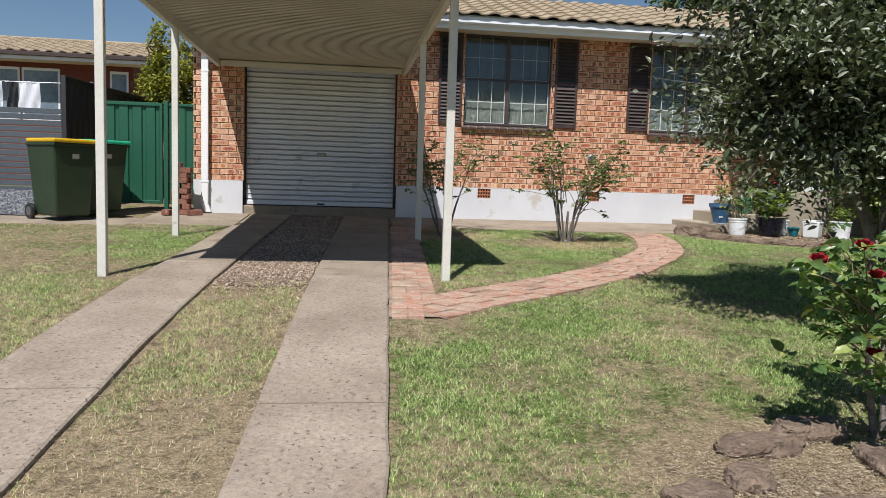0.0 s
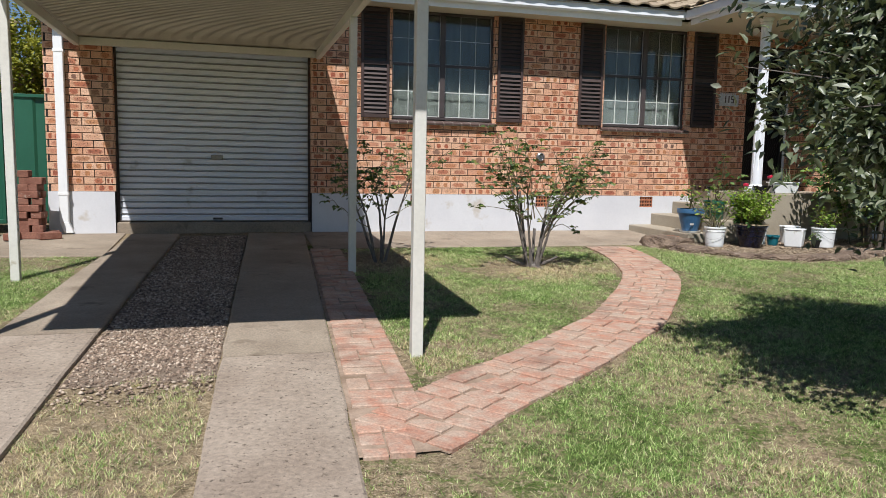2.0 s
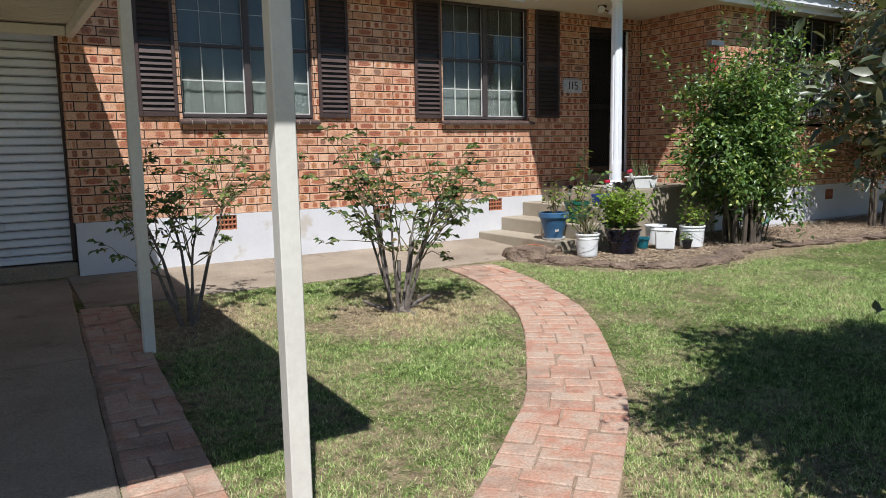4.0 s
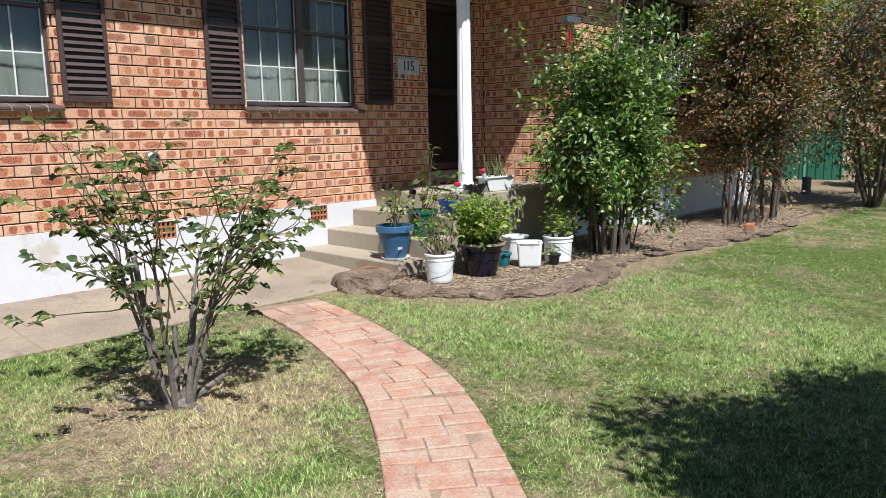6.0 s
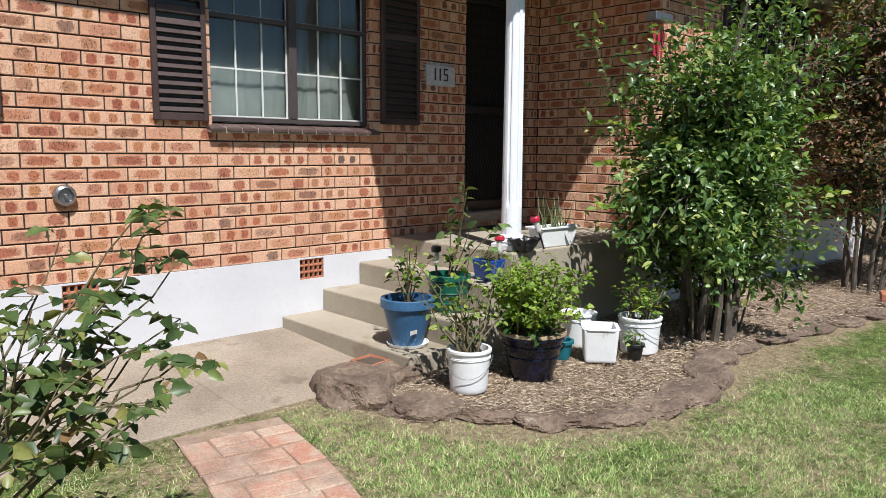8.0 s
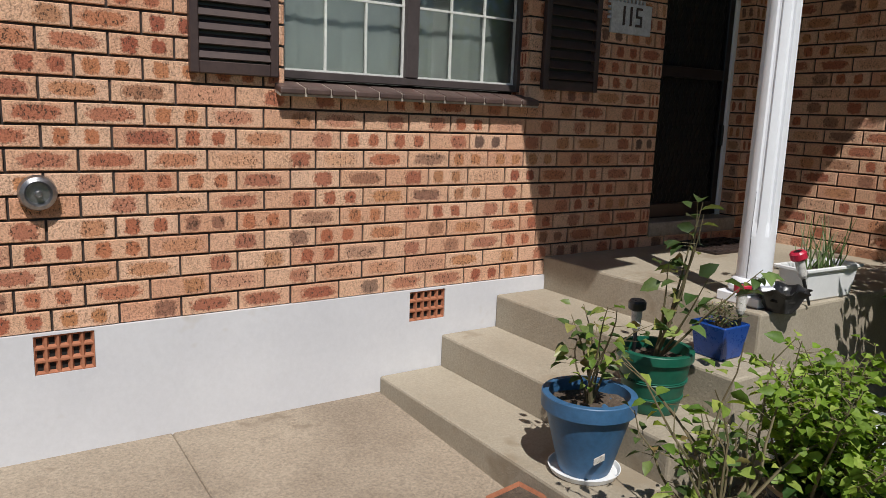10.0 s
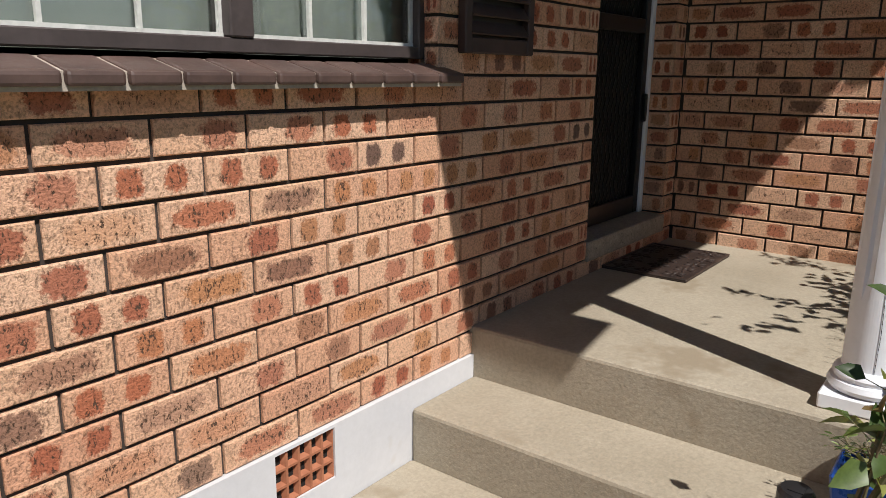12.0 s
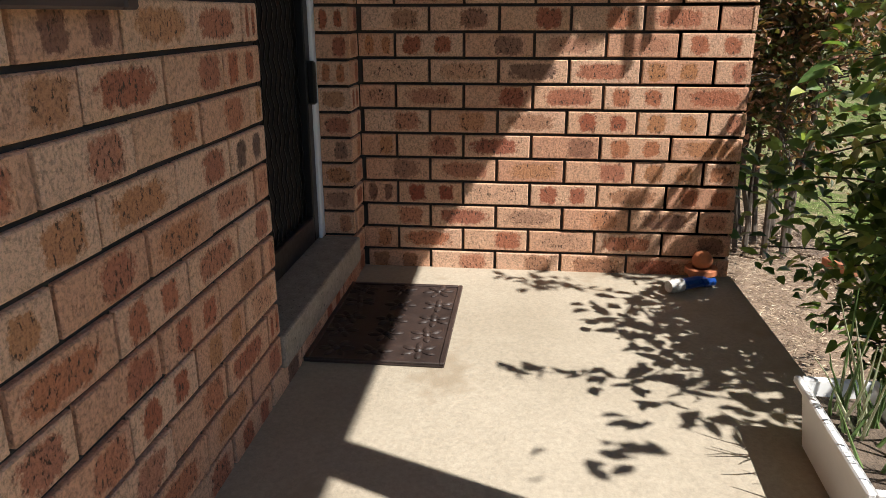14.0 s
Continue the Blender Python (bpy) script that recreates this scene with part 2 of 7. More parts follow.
def dry_spots(nt, p):
    """Drier ground round the roses and at the foot of the tree."""
    total = None
    for place, near, far, amount in (((1.95, 2.35, 0.25), 0.4, 0.95, 0.36), ((2.75, 8.8, 0.68), 0.25, 0.95, 0.32), ((1.3, 9.3, 0.70), 0.2, 0.8, 0.25), ((0.95, 6.1, 0.56), 0.1, 0.5, 0.2)):
        d = nt.nodes.new("ShaderNodeVectorMath")
        d.operation = "DISTANCE"
        d.inputs[1].default_value = place
        nt.links.new(p, d.inputs[0])
        m = nt.nodes.new("ShaderNodeMapRange")
        m.inputs["From Min"].default_value, m.inputs["From Max"].default_value = far, near
        nt.links.new(d.outputs["Value"], m.inputs["Value"])
        v = maths(nt, "MULTIPLY", m.outputs[0], amount)
        total = v if total is None else maths(nt, "ADD", total, v)
    return total


def between_tracks(nt, x):
    """The strip between the wheel tracks is the driest."""
    m = nt.nodes.new("ShaderNodeMapRange")
    m.inputs["From Min"].default_value, m.inputs["From Max"].default_value = 0.75, 0.35
    m.inputs["To Max"].default_value = 0.15
    nt.links.new(maths(nt, "ABSOLUTE", maths(nt, "ADD", x, 0.72)), m.inputs["Value"])
    return m.outputs[0]


def ground_mat(name):
    m, nt, bsdf = node_mat(name)
    p = position(nt)
    big = noise_node(nt, p, 0.55, 4, 0.6)
    mid = noise_node(nt, p, 3.5, 5, 0.65)
    fine = noise_node(nt, p, 70, 3, 0.75)
    # both tones are darker than the blades: shade in the gaps, put into colour
    green = ramp(nt, fine, [(0.3, (0.055, 0.085, 0.02)), (0.7, (0.15, 0.20, 0.055))])
    straw = ramp(nt, fine, [(0.28, (0.15, 0.108, 0.065)), (0.5, (0.29, 0.225, 0.14)), (0.75, (0.42, 0.34, 0.225))])
    sep = nt.nodes.new("ShaderNodeSeparateXYZ")
    nt.links.new(p, sep.inputs[0])
    # the strip between the wheel tracks, the street end and the planted bed are drier
    dry = maths(nt, "ADD", maths(nt, "MULTIPLY", mid, 0.55), maths(nt, "MULTIPLY", big, 0.65))
    left = nt.nodes.new("ShaderNodeMapRange")
    left.inputs["From Min"].default_value, left.inputs["From Max"].default_value = 3.2, 0.2
    nt.links.new(sep.outputs[0], left.inputs["Value"])
    dry = maths(nt, "ADD", dry, maths(nt, "MULTIPLY", left.outputs[0], 0.09))
    dry = maths(nt, "ADD", dry, between_tracks(nt, sep.outputs[0]))
    bed = nt.nodes.new("ShaderNodeMapRange")
    bed.inputs["From Min"].default_value, bed.inputs["From Max"].default_value = 8.7, 9.4
    nt.links.new(sep.outputs[1], bed.inputs["Value"])
    east = nt.nodes.new("ShaderNodeMapRange")
    east.inputs["From Min"].default_value, east.inputs["From Max"].default_value = 4.4, 4.9
    nt.links.new(sep.outputs[0], east.inputs["Value"])
    dry = maths(nt, "ADD", dry, maths(nt, "MULTIPLY", maths(nt, "MULTIPLY", bed.outputs[0], east.outputs[0]), 0.5))
    dry = maths(nt, "ADD", dry, dry_spots(nt, p))
    dry = maths(nt, "ADD", dry, maths(nt, "MULTIPLY", maths(nt, "SUBTRACT", noise_node(nt, p, 30, 3, 0.7), 0.5), 0.5))
    col = mix(nt, green, straw, ramp(nt, dry, [(0.56, 0.0), (0.72, 1.0)]))
    speck = noise_node(nt, p, 210, 3, 0.8)
    col = mix(nt, col, ramp(nt, speck, [(0.34, 0.35), (0.5, 1.0), (0.68, 1.35)]), 1.0, "MULTIPLY")
    clump = noise_node(nt, p, 16, 4, 0.75)
    col = mix(nt, col, ramp(nt, clump, [(0.36, 0.55), (0.5, 1.0), (0.66, 1.25)]), 1.0, "MULTIPLY")
    nt.links.new(col, bsdf.inputs["Base Color"])
    bsdf.inputs["Roughness"].default_value = 1.0
    bsdf.inputs["Specular IOR Level"].default_value = 0.1
    bump(nt, bsdf, fine, 0.8, 0.02)
    return m


M_GROUND = ground_mat("mown_lawn")

# ---------------- ground ----------------
def build_ground():
    xs = [-900, -300, -100, -40, -20, -12] + [-8 + 0.4 * i for i in range(61)] + [18, 22, 30, 50, 120, 300, 900]
    ys = [-900, -300, -100, -60, -30, -15, -8, -4] + [-2 + 0.4 * i for i in range(41)] + [16, 20, 30, 60, 150, 400, 900]
    verts, faces = [], []
    for y in ys:
        for x in xs:
            z = ground_z(max(y, -60))
            if -9 < x < 17 and -3 < y < 14:
                z += 0.012 * noise.noise((x * 0.9, y * 0.9, 3.0))
            verts.append((x, y, z))
    n = len(xs)
    for j in range(len(ys) - 1):
        for i in range(n - 1):
            faces.append((j * n + i, j * n + i + 1, (j + 1) * n + i + 1, (j + 1) * n + i))
    ob = mesh_object("ground", verts, faces, M_GROUND, smooth=True)
    return tagged(ob, "patchy mown green and straw coloured front lawn", "lawn", kind="structure")


build_ground()


def ribbon(bm, left, right, thick, lift, step=0.25):
    """A slab between two plan lines given as functions of y, following the ground."""
    (f, g, y0, y1) = left[0], right[0], left[1], left[2]
    n = max(2, int((y1 - y0) / step))
    rows = []
    for i in range(n + 1):
        y = y0 + (y1 - y0) * i / n
        z = ground_z(y) + lift
        jl, jr = 0.012 * noise.noise((y * 3, 1.0, 0)), 0.012 * noise.noise((y * 3, 7.0, 0))
        rows.append([bm.verts.new(c) for c in ((f(y) + jl, y, z - thick), (f(y) + jl, y, z - 0.008), (f(y) + jl + 0.012, y, z), (g(y) + jr - 0.012, y, z), (g(y) + jr, y, z - 0.008), (g(y) + jr, y, z - thick))])
    for a, b in zip(rows, rows[1:]):
        for k in range(5):
            bm.faces.new((a[k], a[k + 1], b[k + 1], b[k]))
    bm.faces.new(rows[0])
    bm.faces.new(rows[-1][::-1])
    return bm


LEFT_L, LEFT_R = (lambda y: -1.92 + 0.05 * y), (lambda y: -1.27 + 0.042 * y)
RIGHT_L, RIGHT_R = (lambda y: -0.54 + 0.048 * y), (lambda y: 0.03 + 0.058 * y)
drive = tagged(new("driveway"), "two worn concrete wheel strips leading to the garage", "driveway", kind="structure")
for f, g, cuts in ((LEFT_L, LEFT_R, [-6, -2.4, 0.6, 3.55, 6.85, 9.95, 11.4]), (RIGHT_L, RIGHT_R, [-6, -2.9, 0.1, 3.35, 6.2, 8.75, 11.4])):
    for a, b in zip(cuts, cuts[1:]):
        part("slab", ribbon(bmesh.new(), (f, a + 0.006, b - 0.006), (g,), 0.12, 0.030), M_EXPOSED if a < 6 else M_CONCRETE, drive)

pave = tagged(new("pavement"), "pale concrete path along the foot of the house", "path", kind="structure")


def quad_slab(x0, x1, y0, y1, lift=0.012, nx=1):
    bm = bmesh.new()
    box(bm, x0, x1, y0, y1, 0, 0.14, 0.006)
    for v in bm.verts:
        v.co.z += ground_z(v.co.y) + lift - 0.14
    return bm


for a, b in ((0.70, 2.584), (2.586, 4.4242), (4.4258, 5.5)):
    part("slab", quad_slab(a, b, 10.27, W + 0.05), M_CONCRETE, pave)
part("slab", quad_slab(-2.75, -1.43, 9.95, W + 0.2), M_CONCRETE, pave)
part("slab", quad_slab(-5.2, -2.76, 9.75, 10.6, 0.008), M_CONCRETE, pave)

# ---------------- house walls ----------------
def wall_boxes(bm, along, a0, a1, z0, z1, d0, d1, holes):
    """Boxes that fill a wall from a0 to a1 along x or y, between depths d0 and d1, but for the holes (a0, a1, z0, z1)."""
    us = sorted({a0, a1, *[h[0] for h in holes], *[h[1] for h in holes]})
    zs = sorted({z0, z1, *[h[2] for h in holes], *[h[3] for h in holes]})
    us = [u for u in us if a0 <= u <= a1]
    zs = [z for z in zs if z0 <= z <= z1]
    for u, v in zip(us, us[1:]):
        run = None
        for za, zb in zip(zs, zs[1:]):
            inside = any(h[0] <= (u + v) / 2 <= h[1] and h[2] <= (za + zb) / 2 <= h[3] for h in holes)
            if inside:
                if run:
                    box(bm, *((u, v, d0, d1) if along == "x" else (d0, d1, u, v)), *run)
                run = None
            else:
                run = (run[0], zb) if run else (za, zb)
        if run:
            box(bm, *((u, v, d0, d1) if along == "x" else (d0, d1, u, v)), *run)
    return bm


SOFFIT = 3.70
GARAGE = (-1.54, 0.81, 0.0, 3.10)
WIN1 = (1.84, 3.27, 2.23, SOFFIT)
WIN2 = (4.92, 6.28, 2.23, SOFFIT)
DOOR = (7.32, 8.19, 1.45, 3.55)
HOLES = [GARAGE, WIN1, WIN2, DOOR]
HX0 = -2.27
REC = 0.011
wall_north = part("wall_north", wall_boxes(bmesh.new(), "x", HX0 + REC, NX + 0.3, 0.2, SOFFIT, W + REC, W + 0.25, HOLES), M_MORTAR)
tagged(wall_north, "front wall of tan blotched bricks with dark joints", "brick wall", kind="structure")
wall_east = part("wall_porch_side", wall_boxes(bmesh.new(), "y", WY + REC, W + 0.2, 0.2, SOFFIT, NX + REC, NX + 0.25, []), M_MORTAR)
tagged(wall_east, "tan brick side wall beside the porch", "brick wall", kind="structure")
WWIN = (9.75, 11.35, 2.15, SOFFIT)
wall_wing = part("wall_wing", wall_boxes(bmesh.new(), "x", NX + REC, 13.6, 0.2, SOFFIT, WY + REC, WY + 0.25, [WWIN]), M_MORTAR)
tagged(wall_wing, "tan brick front wall of the wing behind shrubs", "brick wall", kind="structure")
wall_west = part("wall_west", boxm(HX0 + REC, HX0 + 0.25, W + 0.26, 19, 0.2, SOFFIT), M_MORTAR)
tagged(wall_west, "tan brick side wall of the house", "brick wall", kind="structure")
wall_back = part("wall_back", boxm(HX0, 13.6, 18.9, 19.1, 0.2, SOFFIT), M_MORTAR)
tagged(wall_back, "rear wall closing the house", "wall", kind="structure")
part_e = part("wall_end", boxm(13.4, 13.6, WY + 0.26, 18.9, 0.2, SOFFIT), M_MORTAR)
tagged(part_e, "end wall closing the wing", "wall", kind="structure")

# painted plinth
VENTS = (2.225, 4.037, 5.69)


def plinth(x0, x1, y0, y1, z0, z1, name="plinth", holes=()):
    bm = wall_boxes(bmesh.new(), "x", x0, x1, z0, z1, y0, y1, holes)
    bmesh.ops.remove_doubles(bm, verts=bm.verts[:], dist=1e-5)
    ob = part(name, bm, M_WHITE)
    return tagged(ob, "white painted plinth below the brickwork", "plinth", kind="structure")


plinth(0.812, 6.6, W - 0.012, W + 0.009, 0.4, 1.292, holes=[(x - 0.106, x + 0.106, 1.128, 1.282) for x in VENTS])
plinth(HX0, -1.542, W - 0.012, W + 0.009, 0.4, 1.292)
plinth(NX + 0.003, 13.6, WY - 0.012, WY + 0.009, 0.4, 1.292, holes=[(10.894, 11.106, 1.063, 1.217)])

# vents: terracotta grilles set in the plinth
M_TERRA = surf("terracotta", (0.36, 0.13, 0.065), (0.47, 0.19, 0.10), 8, 60, 0.85, 0.2, 0.002)
# near-black colour that stands in for the darkness of unlit depths
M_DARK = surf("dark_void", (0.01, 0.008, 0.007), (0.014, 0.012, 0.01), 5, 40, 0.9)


def vent(x, y, z):
    ob = thing("wall_vent", "terracotta air brick with a grid of square holes", "vent", (x, y, z), group="air bricks")
    # near-black plate: the shade inside the holes is put into its colour
    part("backing", boxm(-0.105, 0.105, 0.0088, 0.0105, -0.076, 0.076), M_DARK, ob)
    bm = bmesh.new()
    cols, rows_ = 5, 3
    cw, ch = 0.21 / cols, 0.152 / rows_
    for i in range(cols):
        for j in range(rows_):
            u, v = -0.105 + i * cw, -0.076 + j * ch
            # each hole narrows like a funnel towards the back
            levels = []
            for d, inset in ((-0.006, 0.0), (-0.006, 0.0035), (0.0085, 0.011)):
                levels.append([bm.verts.new((a, d, b)) for a, b in ((u + inset, v + inset), (u + cw - inset, v + inset), (u + cw - inset, v + ch - inset), (u + inset, v + ch - inset))])
            for p, q in zip(levels, levels[1:]):
                for k in range(4):
                    bm.faces.new((p[k], p[(k + 1) % 4], q[(k + 1) % 4], q[k]))
    part("grille", bm, M_TERRA, ob)
    return ob


for x in VENTS:
    vent(x, W, 1.205)
vent(11.0, WY, 1.14)

# floor inside, so that nothing is seen through
tagged(part("floor", boxm(HX0 + 0.3, 13.3, W + 0.3, 18.8, 1.2, 1.4), M_DARK), "dark house interior floor", "floor", kind="structure")

# ---------------- roof, eaves ----------------
GX = 5.85        # side gutter of the porch roof
GY = 9.94        # front gutter of the porch and wing roof
EY = 11.10       # front gutter of the main roof
ceil = part("ceiling_eaves", boxm(HX0 - 0.5, 14.1, EY + 0.1, 19.4, SOFFIT, SOFFIT + 0.03), M_SOFFIT)
tagged(ceil, "cream painted eaves lining", "eaves", kind="structure")
ceil2 = part("ceiling_porch", boxm(GX + 0.1, 14.1, GY + 0.1, EY + 0.098, SOFFIT, SOFFIT + 0.03), M_SOFFIT)
tagged(ceil2, "cream painted porch ceiling", "ceiling", kind="structure")


def gutter(name, p, q, out):
    """A fascia with a quad gutter from p to q; out: horizontal way to the outside."""
    p, q, out = Vector(p), Vector(q), Vector(out)
    ob = thing(name, "white painted fascia board with a metal gutter", "gutter", p)
    d = q - p
    prof_f = [(-0.10, -0.03), (-0.10, 0.15), (-0.085, 0.15), (-0.085, -0.03)]
    prof_g = [(-0.083, 0.05), (-0.02, 0.035), (0.0, 0.06), (0.0, 0.15), (-0.012, 0.165), (-0.016, 0.15), (-0.083, 0.15)]
    for nm, prof, mt in (("fascia", prof_f, M_TRIM), ("trough", prof_g, M_TRIM)):
        bm = bmesh.new()
        a = [bm.verts.new(out * u + Vector((0, 0, v))) for u, v in prof]
        b = [bm.verts.new(d + out * u + Vector((0, 0, v))) for u, v in prof]
        n = len(prof)
        for i in range(n):
            bm.faces.new((a[i], a[(i + 1) % n], b[(i + 1) % n], b[i]))
        bm.faces.new(a)
        bm.faces.new(b[::-1])
        part(nm, bm, mt, ob)
    return ob


gutter("gutter", (HX0 - 0.5, EY, SOFFIT), (GX - 0.0, EY, SOFFIT), (0, -1, 0))
gutter("gutter", (GX, EY - 0.002, SOFFIT), (GX, GY, SOFFIT), (-1, 0, 0))
gutter("gutter", (GX + 0.002, GY, SOFFIT), (14.1, GY, SOFFIT), (0, -1, 0))

TILE_W, TILE_L, PITCH = 0.30, 0.33, radians(18.5)


def tile_verts():
    vs, fs = [], []
    prof = [(0, 0.0), (0.05, 0.004), (0.10, 0.028), (0.15, 0.036), (0.20, 0.028), (0.25, 0.004), (0.302, 0.0)]
    for y, z in ((0.0, 0.0), (0.0, 0.022), (0.36, 0.0)):
        for u, h in prof:
            vs.append((u, y, z + h))
    n = len(prof)
    for r in range(2):
        for i in range(n - 1):
            fs.append((r * n + i, r * n + i + 1, (r + 1) * n + i + 1, (r + 1) * n + i))
    return vs, fs


tv, tf = tile_verts()
tile_mesh = bpy.data.meshes.new("roof_tile")
tile_mesh.from_pydata(tv, [], tf)
tile_mesh.materials.append(M_TILE)


def roof(name, x0, x1, y0, z0, rows, as_parts, turn=0, origin=(0, 0), label="", parent=None, keep=None):
    """Tiled slope that rises away from its eave. as_parts: how many rows are pieces of their own."""
    base = parent or tagged(new(name), label, "tiled roof", kind="structure")
    vs, fs = [], []
    m0 = pose(origin[0], origin[1], 0, 0, 0, turn)
    for r in range(rows):
        for k in range(int((x1 - x0) / TILE_W)):
            u = x0 + k * TILE_W
            y = y0 + r * TILE_L * math.cos(PITCH)
            if keep and not keep(u, r * TILE_L * math.cos(PITCH)):
                continue
            m = m0 @ pose(u, y, z0 + r * TILE_L * math.sin(PITCH), math.degrees(PITCH))
            if r < as_parts:
                t = new("roof_tile", tile_mesh)
                t.parent = base
                t.matrix_basis = m
            else:
                b = len(vs)
                vs += [m @ Vector(v) for v in tv]
                fs += [tuple(i + b for i in f) for f in tf]
    if fs:
        rest = mesh_object("roof_tiles", vs, fs, M_TILE, base)
        rest["kind"] = "stuff"
    return base


rf = roof("roof_main", HX0 - 0.5, 14.0, EY - 0.05, SOFFIT + 0.16, 9, 5, label="weathered tan concrete tile roof", keep=lambda u, d: u < 9.0 and (d > 2.2 or u < GX + d + 0.3))
bm = bmesh.new()
ys = (EY - 0.02, EY + 2.85, EY + 8.4)
zs = (SOFFIT + 0.14, SOFFIT + 0.14 + 2.85 * math.tan(PITCH), SOFFIT + 0.14)
a = [bm.verts.new((HX0 - 0.5, y, z)) for y, z in zip(ys, zs)]
b = [bm.verts.new((14.1, y, z)) for y, z in zip(ys, zs)]
for i in range(2):
    bm.faces.new((a[i], a[i + 1], b[i + 1], b[i]))
bm.faces.new(a)
bm.faces.new(b[::-1])
part("underlay", bm, M_TILE, rf)
rw = roof("roof_wing", 0.0, 8.3, 0.0, SOFFIT + 0.16, 8, 0, 0, (GX - 0.05, GY - 0.05), "weathered tan concrete tile hip over the porch", keep=lambda u, d: u > d - 0.2)
bm = bmesh.new()
c = [bm.verts.new(v) for v in ((GX, GY, SOFFIT + 0.13), (14.1, GY, SOFFIT + 0.13), (14.1, GY + 2.8, SOFFIT + 0.13 + 2.8 * math.tan(PITCH)), (GX + 2.8, GY + 2.8, SOFFIT + 0.13 + 2.8 * math.tan(PITCH)), (GX, EY + 4, SOFFIT + 0.13), (GX + 2.8, EY + 4, SOFFIT + 0.13 + 2.8 * math.tan(PITCH)))]
bm.faces.new((c[0], c[1], c[2], c[3]))
bm.faces.new((c[0], c[3], c[5], c[4]))
part("underlay", bm, M_TILE, rw)
roof("roof_wing", 0.0, 1.5, 0.0, SOFFIT + 0.16, 8, 0, -90, (GX - 0.05, EY + 0.05), parent=rw, keep=lambda u, d: u < 1.35 - d)

# ---------------- porch and steps ----------------
porch = tagged(new("porch_floor"), "worn beige concrete porch slab", "porch", kind="structure")
part("slab", boxm(6.47, NX + 0.02, 10.27, W + 0.02, 0.45, PORCH, 0.012, 2), M_PORCH, porch)
steps = tagged(new("front_steps"), "beige concrete steps up to the porch", "steps", kind="structure")
for x0, x1, top in ((5.42, 5.782, 0.875), (5.78, 6.132, 1.04), (6.13, 6.474, 1.215)):
    part("step", boxm(x0, x1, 10.13, W - 0.013, 0.45, top, 0.012, 2), M_PORCH, steps)

# ---------------- carport ----------------
CX0, CX1, CY0, CY1, CZ = -1.94, 0.95, 5.48, 11.60, 3.10
carport = thing("carport", "cream steel carport with a corrugated sheet roof", "carport", (0, 0, 0))
for x, y in ((-1.90, 6.14), (-1.90, 8.72), (0.87, 6.14), (0.89, 8.75)):
    z = ground_z(y)
    part("post", boxm(x - 0.034, x + 0.034, y - 0.034, y + 0.034, z - 0.05, CZ - 0.11, 0.004), M_CREAM, carport)
for x in (CX0 + 0.04, CX1 - 0.06):
    part("beam", boxm(x - 0.03, x + 0.03, CY0, CY1, CZ - 0.11, CZ - 0.012, 0.004), M_CREAM, carport)
part("rear_beam", boxm(CX0 + 0.075, CX1 - 0.095, CY1 - 0.05, CY1, CZ - 0.10, CZ - 0.012, 0.004), M_CREAM, carport)
part("front_beam", boxm(CX0 + 0.075, CX1 - 0.095, CY0, CY0 + 0.05, CZ - 0.10, CZ - 0.012, 0.004), M_CREAM, carport)
bm = bmesh.new()
prev = None
n = int((CY1 - CY0) / 0.019)
for i in range(n + 1):
    y = CY0 + (CY1 - CY0) * i / n
    h = CZ + (0.008 if i % 4 in (0, 1) else -0.008)
    cur = [bm.verts.new((CX0, y, h)), bm.verts.new((CX1, y, h))]
    if prev:
        bm.faces.new((prev[0], prev[1], cur[1], cur[0]))
    prev = cur
bmesh.ops.solidify(bm, geom=bm.faces[:], thickness=0.002)
part("roof_sheet", bm, surf("aged_cream_sheet", (0.48, 0.425, 0.33), (0.56, 0.505, 0.40), 1.2, 30, 0.5, 0.08, 0.002, grain=0.1), carport)

# ---------------- garage door ----------------
door_1 = tagged(new("door_1"), "closed pale grey ribbed steel roller garage door", "garage door", kind="structure")
bm = bmesh.new()
z, prev, k = 0.945, None, 0
prof = []
while z < 3.12:
    prof += [(0.0, z), (0.003, z + 0.026), (0.0, z + 0.052), (0.022, z + 0.058), (0.022, z + 0.071)]
    z += 0.078
for d, z in prof:
    cur = [bm.verts.new((-1.545, W + 0.13 + d, z)), bm.verts.new((0.815, W + 0.13 + d, z))]
    if prev:
        bm.faces.new((prev[0], prev[1], cur[1], cur[0]))
    prev = cur
part("curtain", bm, M_ROLLER, door_1)
# grey strips in the grooves: shade under each rib put into colour
bm = bmesh.new()
z = 0.945 + 0.0605
while z < 3.10:
    box(bm, -1.50, 0.77, W + 0.142, W + 0.150, z, z + 0.0075)
    z += 0.078
part("rib_shade", bm, surf("grey_rib_shade", (0.2, 0.19, 0.18), (0.27, 0.26, 0.25), 6, 60, 0.9), door_1)["kind"] = "stuff"
part("bottom_rail", boxm(-1.535, 0.805, W + 0.115, W + 0.145, 0.932, 0.985, 0.005), M_ROLLER, door_1)
part("lock", boxm(-0.43, -0.29, W + 0.118, W + 0.135, 1.70, 1.76, 0.006), surf("worn_lock_plate", (0.25, 0.23, 0.2), (0.35, 0.33, 0.3), 9, 60, 0.4, metal=0.6), door_1)
part("pull", boxm(-0.42, -0.30, W + 0.10, W + 0.135, 0.945, 0.97, 0.006), M_BLACK, door_1)
for x in (-1.538, 0.772):
    part("guide", boxm(x, x + 0.036, W + 0.10, W + 0.129, 0.93, 3.10, 0.003), M_BROWN, door_1)
